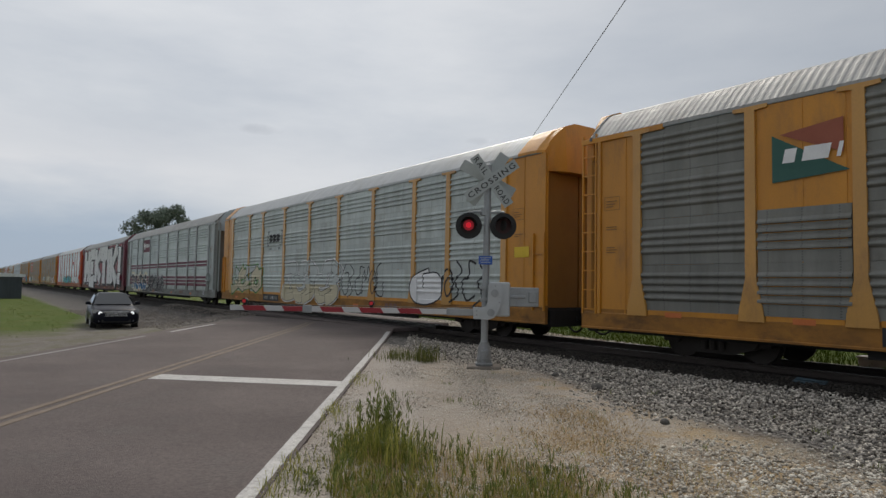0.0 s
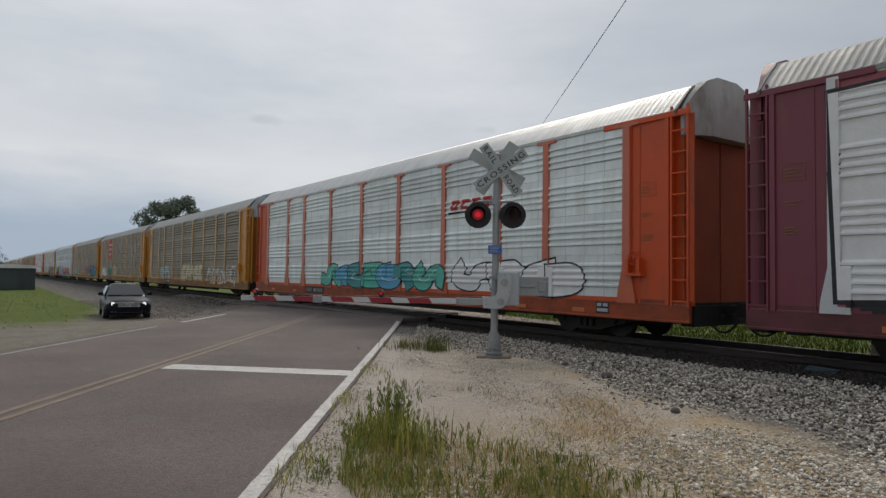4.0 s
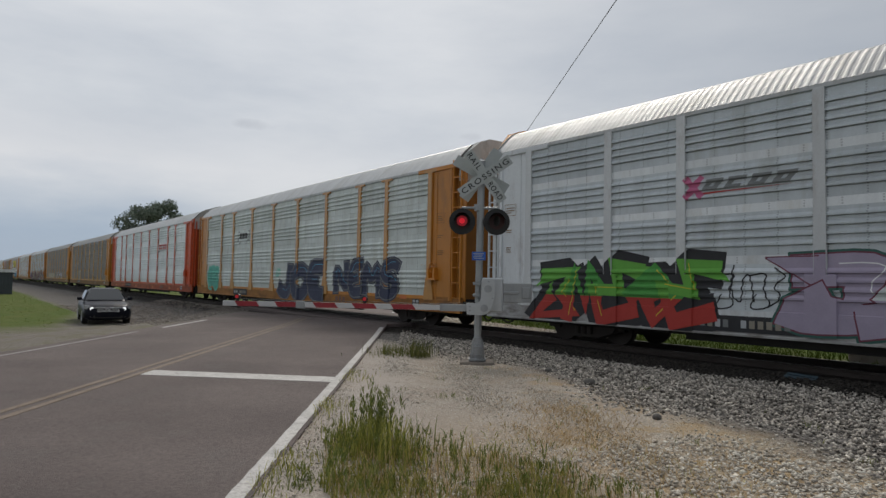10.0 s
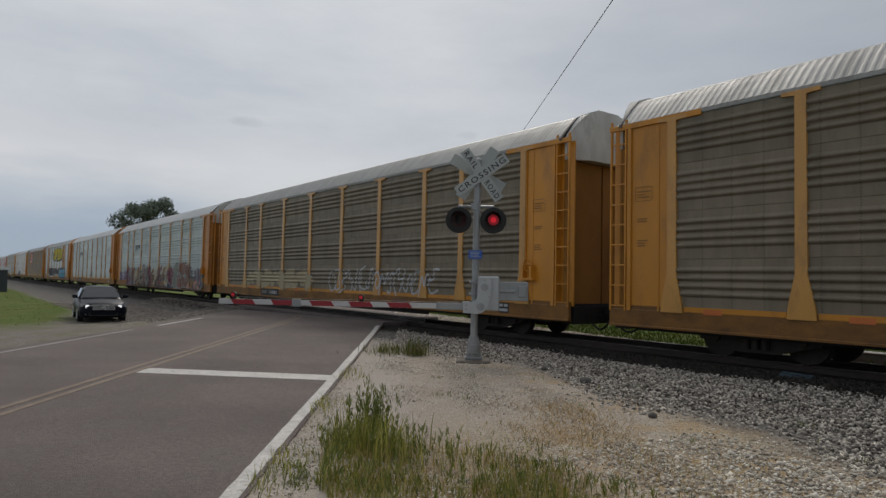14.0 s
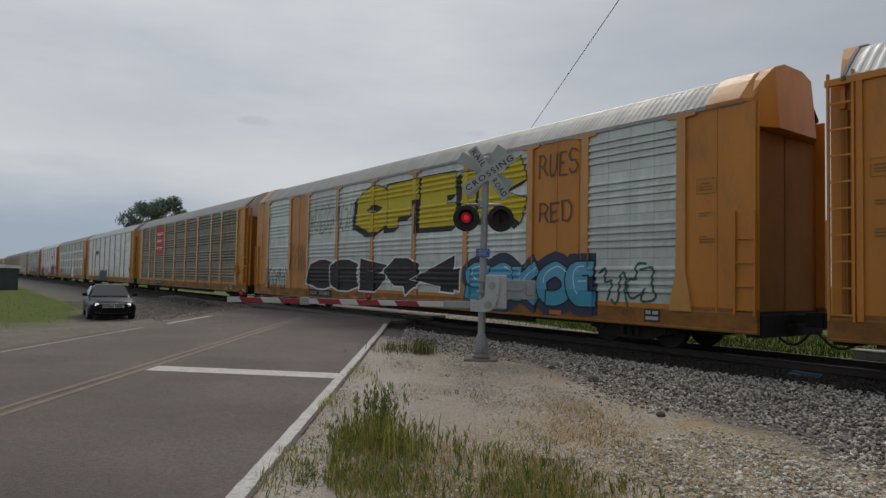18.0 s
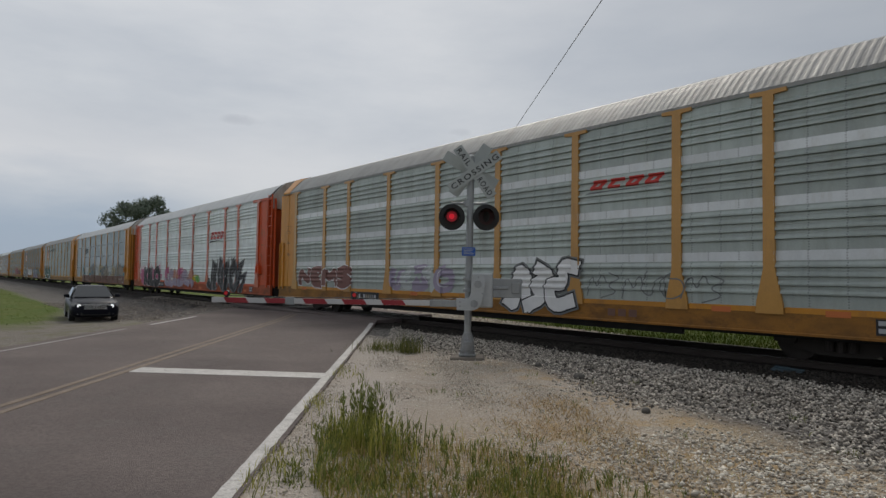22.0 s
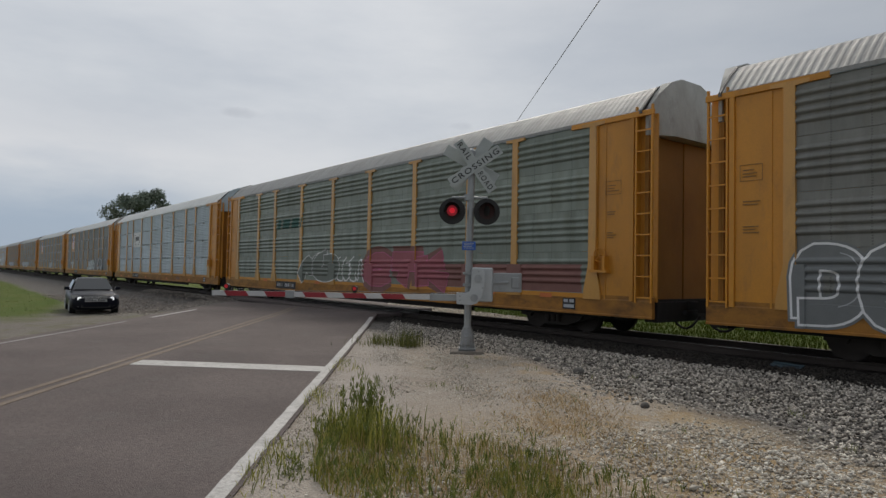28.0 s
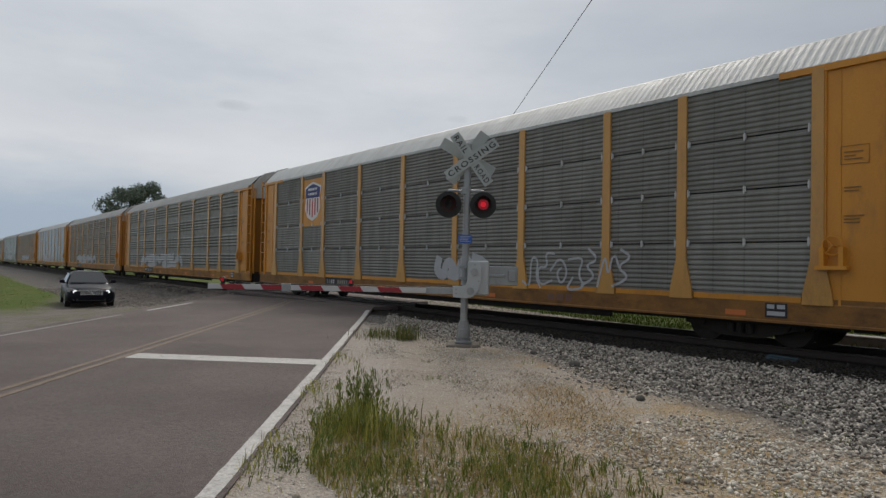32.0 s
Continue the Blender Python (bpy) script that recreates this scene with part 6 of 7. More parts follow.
    lettered(c, "NEMS", -11.6, -6.8, 1.0, 1.9, "wash", "white", "faded maroon graffiti word", 0.28, 2, edge=0.03, shine=None)
    scrawl(c, 46, 6, 4.7, 8.4, 1.1, 1.7, "grey", 0.03)
    for a, b in BAYS:
        for z in (1.92, 2.97, 4.02):
            lay_paint(c, "pale_band", *rect(a, b, z, z + 0.19), SHEET["white"], 0.003, "pale unpainted joint band")

    c = add("orange-framed auto-carrier rail car with black and pink graffiti", "orange", "clean", "bright", "white")
    slant_mark(c, 4.8, 7.0, 3.35, 4.0, "signred", "black")
    flame = random.Random(47)
    tongues = [rect(-11.2, -6.0, 0.6, 1.8)]
    for i in range(16):
        a = -11.5 + 0.36 * i
        tongues.append(([(a, 1.6), (a + 0.5, 1.6), (a + flame.uniform(-0.2, 0.5), flame.uniform(1.95, 2.4))], [(0, 1, 2)]))
    tongues += [([(x, 0.7), (x, 1.6), (x + s * flame.uniform(0.5, 0.8), flame.uniform(1.2, 2.0))], [(0, 1, 2)]) for x, s in ((-11.1, -1), (-6.1, 1))]
    for i, shape in enumerate(tongues):
        lay_paint(c, "graffiti_flame", *shape, SPRAY["pink"], 0.002 + 0.0002 * i, "pink sprayed flame")
    lettered(c, "KILO", -10.4, -6.1, 0.50, 2.06, "black", "white", "black graffiti word", 0.44, 2, 0.0, wobble=0.25, soft=False, edge=0.03, shine="silver", flare=1.1)
    bubbles(c, 48, 6, -4.6, 1.7, 0.6, 1.95, ("pink", "lilac", "salmon"), "rust", None, "lilac", edge=0.025)
    bubbles(c, 49, 2, 1.6, 2.9, 0.9, 1.5, ("yellow", "lime"), "rust", edge=0.02)
    throw_up(c, 50, 6, 4.6, 10.3, 0.55, 2.35, ("black",), "silver", 0.34, False, None, None, halo="black", edge=0.03, flare=1.4, barbs=0.4, shine="silver")

    c = add("yellow-framed auto-carrier rail car with grey-blue sides and pastel graffiti", "yellow", "steel", "bright", "white", seams=0.012)
    slant_mark(c, -7.0, -5.2, 3.45, 4.05)
    for a, b in ((-8.0, -1.6), (1.5, 4.2), (9.3, 12.0)):
        lay_paint(c, "graffiti_ground", *rect(a, b, 1.25, 2.05), SPRAY["tealdeep"], 0.0008, "teal sprayed backing")
    lay_paint(c, "graffiti_ground", *rect(-8.0, 12.0, 0.56, 1.25), SPRAY["wash"], 0.0008, "faded red sprayed backing")
    throw_up(c, 51, 13, -8.0, 11.2, 0.55, 2.2, ("dust", "pale", "tan", "grey"), "black", 0.34, False, None, "brownred", edge=0.03, flare=1.5, barbs=0.5)

    c = add("yellow auto-carrier rail car with a striped shield emblem and graffiti", "yellow", "sage", "dull", "white", "wide")
    shield(c, -9.1, -7.3, 3.2, 5.14)
    lay_paint(c, "slogan", *fitted_word("BUILDING AMERICA", 0.0, 0.0, -6.75, -0.9, 4.32, 4.66), SPRAY["black"], 0.007, "black slogan lettering")
    lettered(c, "TAPER", -11.0, -5.4, 0.58, 2.17, "forest", "white", "dark green graffiti word", 0.40, 5, 0.25, wobble=0.5, flare=1.3, edge=0.045, halo="forest", shine=None)

    c = add("yellow auto-carrier rail car with dull grey sides and white graffiti", "yellow", "grey", "dull", "white")
    shield(c, -9.1, -7.3, 3.2, 5.08)
    lettered(c, "DESTRO", -11.8, -5.0, 0.62, 2.12, "grey", "white", "silver graffiti word", 0.40, 2, edge=0.045, halo="grey", shine="silver")
    bubbles(c, 52, 5, -4.5, 0.9, 0.95, 2.05, ("white", "pale"), "silver", "wash", edge=0.02, shine=None)
    spikes(c, 53, 9, 3.2, 9.2, 0.55, 1.95, ("silver", "pale", "steelblue"), "navy", "navy", "lilac", edge=0.035, flare=1.8, barbs=0.8)
    throw_up(c, 54, 1, 9.7, 10.8, 0.9, 2.1, "forest", "mint", 0.28, True, None, None, (0,), halo="silver", edge=0.02, shine=None)
    throw_up(c, 541, 1, 10.9, 11.7, 0.6, 1.5, "moss", None, 0.3, True, shine=None)

    c = add("yellow-framed auto-carrier rail car with grey-green sides and red graffiti", "yellow", "moss", "dull", "white")
    bars(c, -6.9, -4.3, 3.35, 3.78, 1, "forest", "emblem_lettering", 0.008, 0.08)
    bubbles(c, 55, 2, -4.5, -1.0, 0.95, 2.3, "moss", "white", edge=0.03, shine=None)
    lay_paint(c, "graffiti_wash", *rect(4.4, 11.6, 1.05, 1.75), SPRAY["wash"], 0.003, "faded red spray haze")
    lettered(c, "CTK", 1.3, 6.2, 0.95, 2.1, "rose", "pink", "red graffiti word", 0.32, 3, soft=False, flare=1.2, edge=0.03, cloud="wash", shine=None)
    scrawl(c, 56, 3, -1.0, 1.0, 1.0, 2.0, "white", 0.05)

    c = add("yellow-framed auto-carrier rail car with blue-grey panel rows", "yellow", "steel", "white", "grey", seams=0.016, head=0.2)
    bracket_mark(c, -6.9, -4.5, 3.0, 4.2, True)

    c = add("yellow auto-carrier rail car with dark grey panel rows and balloon graffiti", "yellow", "grey", "white", "white", seams=0.016, head=0.2)
    shield(c, -9.1, -7.3, 3.05, 5.05)
    bubbles(c, 57, 2, -9.0, -7.5, 1.0, 1.95, "pale", "black", edge=0.03, shine=None)
    throw_up(c, 58, 5, 1.65, 5.3, 0.98, 2.05, ("pale",), "black", 0.44, True, None, None, (3, 3, 6, 2, 9), edge=0.03, shine="grey")
    throw_up(c, 59, 5, 5.8, 10.0, 0.98, 2.25, ("grey", "silver"), "black", 0.34, True, edge=0.025, shine="silver")

    c = add("yellow auto-carrier rail car with grey sides and a small shield", "yellow", "grey", "white", "white", seams=0.016, head=0, rusty=True)
    shield(c, -9.1, -7.3, 3.05, 5.05)
    bubbles(c, 60, 3, 0.5, 3.0, 1.0, 1.9, "silver", None)
    scrawl(c, 61, 4, 4.5, 8.0, 1.0, 1.9, "silver", 0.06)

    rest = (("yellow", "grey", "dull"), ("amber", "dark", "dull"), ("yellow", "steel", "bright"), ("yellow", "dark", "dull"), ("grey", "teal", "dull"), ("yellow", "grey", "white"), ("amber", "clean", "bright"), ("yellow", "dark", "dull"))
    for k, (a, b, r) in enumerate(rest):
        c = add({"yellow": "yellow", "amber": "amber", "grey": "grey"}[a] + " auto-carrier rail car with weathered ribbed sides, far down the train", a, b, r, "white", far=k > 1)
        bubbles(c, 70 + k, 5, -8 + k, 2 + k, 0.95, 1.95, "silver", None)
    return cars


CARS = build_train()

# ---- crossing signal with its gate ----
M_FOOT = surface("stained_concrete", (0.17, 0.145, 0.12), 0.92, 0, (0.10, 0.085, 0.07), 0.7, 4, (1, 1, 1), 0.3, 70, 0.3, 60)
SIGNAL = pose(-10.14, 8.47, 0.0, 0, 0, 50.3)


def build_signal():
    sig = thing("crossing_signal", SIGNAL, "galvanized railroad crossing signal with lowered striped gate arm", "crossing signal")
    bm = boxes((-0.34, 0.34, -0.34, 0.34, -0.12, 0.045), bevel=0.03)
    part("footing", bm, M_FOOT, sig, "dirt-stained concrete footing")
    bm = boxes((-0.17, 0.17, -0.17, 0.17, 0.05, 0.10), bevel=0.01)
    add_rod(bm, (0, 0, 0.09), (0, 0, 0.40), 0.150, 8, 0.120)
    add_rod(bm, (0, 0, 0.39), (0, 0, 0.50), 0.125, 8, 0.085)
    add_box(bm, -0.07, 0.07, -0.165, -0.12, 0.16, 0.34, 0.01)
    for x in (-0.13, 0.13):
        for y in (-0.13, 0.13):
            add_rod(bm, (x, y, 0.1), (x, y, 0.17), 0.02, 6)
    part("mast_base", bm, M_DULL, sig, "cast mast base")
    bm = bmesh.new()
    add_rod(bm, (0, 0, 0.42), (0.03, 0, 4.05), 0.072, 20)
    add_rod(bm, (0.03, 0, 4.05), (0.03, 0, 4.10), 0.082, 16, 0.03)
    part("mast", bm, M_GALV, sig, smooth=False)
    # crossbuck: two blades in front with lettering, a plain pair on the back
    for ang, words, y in ((-54.0, (("RAIL", -0.56, -0.18), ("ROAD", 0.16, 0.56)), -0.105), (35.5, (("CROSSING", -0.56, 0.56),), -0.118)):
        m = Matrix.Translation((0.10, y, 3.73)) @ Matrix.Rotation(radians(-ang), 4, "Y")
        blade = part("crossbuck_blade", boxes((-0.61, 0.61, -0.004, 0.004, -0.103, 0.103), bevel=0.003), M_SIGNW, sig, "white lettered crossbuck blade", m)
        for word, a, b in words:
            v, f = fitted_word(word, 0.01, 0.01, a, b, -0.057, 0.057)
            link("lettering", mesh_of("lettering", [(x, -0.007, z) for x, z in v], f, M_SIGNK), blade)
    for ang in (-30.0, 55.0):
        m = Matrix.Translation((0.02, 0.12 if ang < 0 else 0.135, 3.80)) @ Matrix.Rotation(radians(-ang), 4, "Y")
        part("crossbuck_blade", boxes((-0.61, 0.61, -0.004, 0.004, -0.115, 0.115), bevel=0.003), M_SIGNW, sig, "bare back of a crossbuck blade", m)
    bm = bmesh.new()
    add_rod(bm, (-0.36, -0.02, 3.10), (0.36, -0.02, 3.10), 0.028, 10)
    add_rod(bm, (-0.02, 0, 3.04), (-0.02, 0, 3.17), 0.09, 14)
    for x in (-0.35, 0.35):
        add_rod(bm, (x, -0.02, 3.10), (x, -0.02, 3.02), 0.03, 8)
    part("lamp_bracket", bm, M_GALV, sig)
    bulbs = []
    for x in (-0.345, 0.345):
        bm = bmesh.new()
        add_rod(bm, (0, 0.0, 0), (0, 0.012, 0), 0.265, 36)
        add_rod(bm, (0, 0.012, 0), (0, 0.16, 0), 0.16, 18, 0.10)
        lamp = part("flashing_lamp", bm, M_SIGNK, sig, "black round lamp background", Matrix.Translation((x, -0.06, 2.82)))
        # hood: open half tube over the lens
        v, f = [], []
        n = 16
        for k in range(n + 1):
            t = radians(-15 + 210 * k / n)
            for r, y0, y1 in ((0.165, 0.0, -0.30 + 0.10 * abs(math.cos(t))),):
                v += [(r * math.cos(t), y0, r * math.sin(t)), (r * math.cos(t), y1, r * math.sin(t)), ((r - 0.006) * math.cos(t), y1, (r - 0.006) * math.sin(t)), ((r - 0.006) * math.cos(t), y0, (r - 0.006) * math.sin(t))]
        for k in range(n):
            a = 4 * k
            f += [(a, a + 4, a + 5, a + 1), (a + 1, a + 5, a + 6, a + 2), (a + 2, a + 6, a + 7, a + 3)]
        link("hood", mesh_of("hood", v, f, M_SIGNK), lamp)
        bm = bmesh.new()
        add_rod(bm, (0, -0.012, 0), (0, 0.0, 0), 0.155, 28, 0.15)
        part("lens", bm, M_LENS, lamp, "dark red round lens")
        bm = bmesh.new()
        add_rod(bm, (0, -0.004, 0), (0, 0.004, 0), 0.105, 28)
        add_rod(bm, (0, -0.007, 0), (0, -0.003, 0), 0.055, 24)
        me = bm_mesh("lamp_disc", bm, M_SIGNK)
        me.materials.append(M_RED_DIM)
        me.materials.append(M_RED_ON)
        for fc in me.polygons:
            if fc.normal.y < -0.9:
                fc.material_index = 2 if fc.center.y < -0.0055 else 1
        bulbs.append(link("lamp_disc", me, lamp, Matrix.Translation((0, -0.135, 0)), "glowing red disc that turns away"))
    # small plates on the mast
    plate = part("notice_plate", boxes((-0.135, 0.135, -0.004, 0.004, -0.085, 0.085), bevel=0.003), M_SIGNB, sig, "small blue notice plate", Matrix.Translation((0.0, -0.085, 2.13)))
    for i in range(4):
        part("lettering_bar", boxes((-0.11 + 0.012 * (i % 2), 0.10 - 0.02 * (i % 3), -0.0075, -0.0045, 0.045 - 0.032 * i, 0.057 - 0.032 * i)), M_SIGNW, plate)
    # gate machine
    box = part("gate_machine", boxes((0.07, 0.49, -0.20, 0.16, 1.02, 1.70), bevel=0.025), M_CAST, sig, "grey cast gate machine housing")
    bm = boxes((0.05, 0.25, -0.24, -0.20, 1.06, 1.66), (0.05, 0.25, -0.26, -0.235, 1.60, 1.64), bevel=0.008)
    part("access_cover", bm, M_GALV, box)
    for z in (1.35, 1.58):
        bm = boxes((-0.10, 0.08, -0.13, 0.10, z - 0.03, z + 0.03))
        add_rod(bm, (-0.11, -0.12, z), (-0.03, -0.12, z), 0.02, 6)
        part("clamp", bm, M_GALV, box)
    v, f = prism([(-0.23, 1.20), (-0.22, 0.975), (0.04, 0.963), (0.12, 0.975), (0.18, 1.0), (0.235, 1.06), (0.27, 1.145), (0.305, 1.26), (0.325, 1.40), (0.32, 1.60), (0.29, 1.665), (0.09, 1.665), (0.07, 1.62), (0.055, 1.30), (0.02, 1.22), (-0.02, 1.195)], -0.335, -0.215)
    crank = link("gate_crank", flip_up(mesh_of("gate_crank", v, f, M_CAST)), sig, None, "curved cast crank holding the arm")
    bm = bmesh.new()
    for x, z in ((0.19, 1.48), (0.12, 1.10)):
        add_rod(bm, (x, -0.36, z), (x, -0.33, z), 0.075, 16)
    for x, z in ((-0.16, 1.05), (-0.16, 1.13), (0.20, 1.62), (0.28, 1.30)):
        add_rod(bm, (x, -0.352, z), (x, -0.33, z), 0.018, 6)
    part("bolt_cap", bm, M_GALV, crank)
    bm = boxes((0.46, 1.06, -0.13, -0.08, 1.22, 1.60), (0.40, 0.80, -0.16, -0.12, 1.38, 1.44), (0.86, 1.02, -0.155, -0.125, 1.30, 1.52), bevel=0.012)
    part("counterweight", bm, M_GALV, sig, "grey counterweight arm")
    arm = part("gate_arm", boxes((-5.10, -0.20, -0.285, -0.255, 1.045, 1.15), bevel=0.006), M_GATEW, sig, "white gate arm with slanted red bands")
    red = []
    for x in (-4.79, -3.98, -3.21, -2.43, -1.66):
        v, f = prism([(x, 1.047), (x + 0.44, 1.047), (x + 0.37, 1.148), (x - 0.07, 1.148)], -0.290, -0.2855)
        link("red_band", mesh_of("red_band", v, f, M_GATER), arm)
    part("splice", boxes((-3.62, -3.44, -0.30, -0.24, 1.02, 1.175), bevel=0.008), M_GALV, arm)
    part("arm_socket", boxes((-0.75, -0.2, -0.30, -0.24, 1.03, 1.165), bevel=0.008), M_GALV, arm)
    for x in (-4.80, -2.24):
        bm = boxes((x - 0.03, x + 0.03, -0.30, -0.24, 1.15, 1.19))
        add_rod(bm, (x, -0.32, 1.235), (x, -0.22, 1.235), 0.055, 12)
        lamp = part("arm_lamp", bm, M_SIGNK, arm)
        bm = bmesh.new()
        add_rod(bm, (x, -0.326, 1.235), (x, -0.32, 1.235), 0.036, 12)
        part("arm_lens", bm, M_RED_GLOW, lamp, "small glowing red lens")
    pts = [(-0.05, -0.27, 1.2), (-0.9, -0.27, 1.165), (-2.24, -0.27, 1.18), (-3.5, -0.27, 1.165), (-4.80, -0.27, 1.19)]
    link("lamp_cable", mesh_of("lamp_cable", *tube(pts, 0.008, 5), M_SIGNK), arm)
    return bulbs


BULBS = build_signal()


# ---- dark sedan parked beyond the road ----
def build_sedan():
    black = surface("black_car_paint", (0.006, 0.007, 0.013), 0.33, 0, (0.009, 0.009, 0.016), 0.4, 2, (1, 1, 1), 0.05, 40, spec=0.12, coat=0.03)
    pane = glass("tinted_car_glass", (0.03, 0.034, 0.038), 0.03, 0.2)
    chrome = plain("chrome", (0.62, 0.63, 0.64), 0.25, 0.5)
    tyre = plain("tyre_rubber", (0.02, 0.02, 0.02), 0.85)
    alloy = plain("alloy_rim", (0.45, 0.46, 0.47), 0.3, 0.8)
    lampm = glow("lit_headlamp", (0.95, 0.97, 1.0), 0.8)
    clear = plain("clear_lamp_cover", (0.42, 0.43, 0.45), 0.15, 0.4)
    car = thing("parked_sedan", pose(-32.7, 5.5, -0.44, 0, 0, -5), "black four-door sedan parked on gravel with headlights on", "car")
    # x: front positive. stations: x, half width low, half width belt, z low, z belt, crown
    st = [(2.44, 0.50, 0.52, 0.34, 0.62, 0.66), (2.38, 0.78, 0.74, 0.22, 0.70, 0.74), (2.2, 0.90, 0.84, 0.20, 0.76, 0.82), (1.75, 0.92, 0.86, 0.20, 0.82, 0.90), (1.05, 0.92, 0.87, 0.20, 0.90, 0.97), (0.2, 0.92, 0.88, 0.20, 0.93, 0.97), (-0.8, 0.92, 0.88, 0.20, 0.95, 0.99), (-1.6, 0.92, 0.88, 0.22, 0.98, 1.05), (-2.1, 0.88, 0.82, 0.26, 1.00, 1.05), (-2.35, 0.76, 0.70, 0.34, 0.96, 1.00), (-2.42, 0.60, 0.56, 0.42, 0.88, 0.90)]
    v, f = [], []
    for x, wl, wb, zl, zb, zc in st:
        zm = (zl + zb) / 2
        ring = [(0.0, zl), (wl * 0.8, zl), (wl * 0.97, zl + 0.10), (wl, zm), (wb, zb), (wb * 0.8, zb + (zc - zb) * 0.75), (0.0, zc)]
        ring += [(-y, z) for y, z in ring[-2:0:-1]]
        v += [(x, y, z) for y, z in ring]
    n = 12
    for i in range(len(st) - 1):
        for j in range(n):
            a, b = i * n + j, i * n + (j + 1) % n
            f.append((a, b, b + n, a + n))
    f += [tuple(range(n)), tuple(range((len(st) - 1) * n + n - 1, (len(st) - 1) * n - 1, -1))]
    body = link("body", flip_up(mesh_of("body", v, f, black, True)), car)
    cab = [(1.05, 0.80, 0.94), (0.62, 0.70, 1.20), (0.22, 0.60, 1.38), (-0.1, 0.58, 1.44), (-0.45, 0.58, 1.46), (-1.0, 0.58, 1.42), (-1.45, 0.66, 1.24), (-1.85, 0.76, 1.02)]
    v, f = [], []
    for x, w, z in cab:
        half = [(0.84, 0.92), (w + 0.02, z - 0.07), (w * 0.95, z - 0.02), (w * 0.82, z + 0.015), (w * 0.5, z + 0.03)]
        v += [(x, -a, b) for a, b in half] + [(x, a, b) for a, b in reversed(half)]
    for i in range(len(cab) - 1):
        for j in range(9):
            a = 10 * i + j
            f.append((a, a + 1, a + 11, a + 10))
    link("roof", flip_up(mesh_of("roof", v, f, black, True)), car)
    link("windscreen", mesh_of("windscreen", [(1.03, -0.77, 0.965), (1.03, 0.77, 0.965), (0.20, 0.55, 1.425), (0.20, -0.55, 1.425)], [(0, 1, 2, 3)], pane), car, Matrix.Translation((0.03, 0, 0.035)), "dark sloping windscreen")
    link("rear_window", mesh_of("rear_window", [(-1.78, 0.68, 1.07), (-1.78, -0.68, 1.07), (-1.05, -0.55, 1.44), (-1.05, 0.55, 1.44)], [(0, 1, 2, 3)], pane), car, Matrix.Translation((-0.03, 0, 0.03)))
    for s in (-1, 1):
        for a, b, ta, tb in ((0.78, -0.28, 0.18, -0.28), (-0.36, -1.45, -0.36, -1.0)):
            vv = [(a, s * 0.83, 0.97), (b, s * 0.83, 0.97), (tb, s * 0.655, 1.39), (ta, s * 0.655, 1.37)]
            link("side_window", mesh_of("side_window", vv, [(0, 1, 2, 3)], pane), car, Matrix.Translation((0, s * 0.02, 0)))
        bm = boxes((0.62, 0.80, s * 0.98 - 0.10, s * 0.98 + 0.10, 0.97, 1.11), bevel=0.03)
        add_box(bm, 0.68, 0.74, min(s * 0.84, s * 0.95), max(s * 0.84, s * 0.95), 0.96, 1.0)
        part("wing_mirror", bm, black, car)
        bm = bmesh.new()
        lens = [(0.40, 0.60), (0.86, 0.66), (0.88, 0.80), (0.70, 0.80), (0.44, 0.72)]
        bmesh.ops.convex_hull(bm, input=[bm.verts.new((x, s * a, b)) for a, b in lens for x in (2.05, 2.43 - 0.28 * max(0.0, a - 0.5))])
        hl = part("headlight", bm, clear, car, "lit headlight")
        bm = bmesh.new()
        add_rod(bm, (2.39, s * 0.60, 0.66), (2.41, s * 0.60, 0.66), 0.075, 14)
        part("headlight_bulb", bm, lampm, hl)
        bm = bmesh.new()
        add_rod(bm, (2.37, s * 0.62, 0.36), (2.40, s * 0.62, 0.36), 0.05, 12)
        part("fog_light", bm, clear, car)
        bm = boxes((0.1, 0.28, s * 0.885 - 0.012, s * 0.885 + 0.012, 0.80, 0.825), bevel=0.005)
        part("door_handle", bm, chrome, car)
        part("tail_light", boxes((-2.42, -2.25, s * 0.62 - 0.15, s * 0.62 + 0.15, 0.78, 0.93), bevel=0.03), M_GATER, car)
    bm = boxes((2.405, 2.455, -0.44, 0.44, 0.55, 0.73), bevel=0.03)
    gr = part("grille", bm, M_SIGNK, car, "chrome-framed grille")
    rows = [(2.44, 2.475, -0.46, 0.46, 0.715, 0.745), (2.44, 2.475, -0.42, 0.42, 0.54, 0.565)] + [(2.455, 2.472, -0.41, 0.41, 0.588 + 0.032 * i, 0.602 + 0.032 * i) for i in range(4)]
    part("grille_bar", boxes(*rows), chrome, gr)
    part("bumper_intake", boxes((2.37, 2.43, -0.55, 0.55, 0.27, 0.44), bevel=0.02), M_SIGNK, car)
    for x in (1.48, -1.38):
        for s in (-1, 1):
            bm = bmesh.new()
            add_rod(bm, (0, -0.11, 0), (0, 0.11, 0), 0.335, 26)
            wh = part("tyre", bm, tyre, car, "", Matrix.Translation((x, s * 0.80, 0.33)))
            bm = bmesh.new()
            add_rod(bm, (0, s * 0.10, 0), (0, s * 0.122, 0), 0.22, 20)
            for k in range(5):
                t = k * 1.2566
                add_rod(bm, (0, s * 0.125, 0), (0.2 * math.cos(t), s * 0.125, 0.2 * math.sin(t)), 0.022, 6)
            part("rim", bm, alloy, wh)


build_sedan()


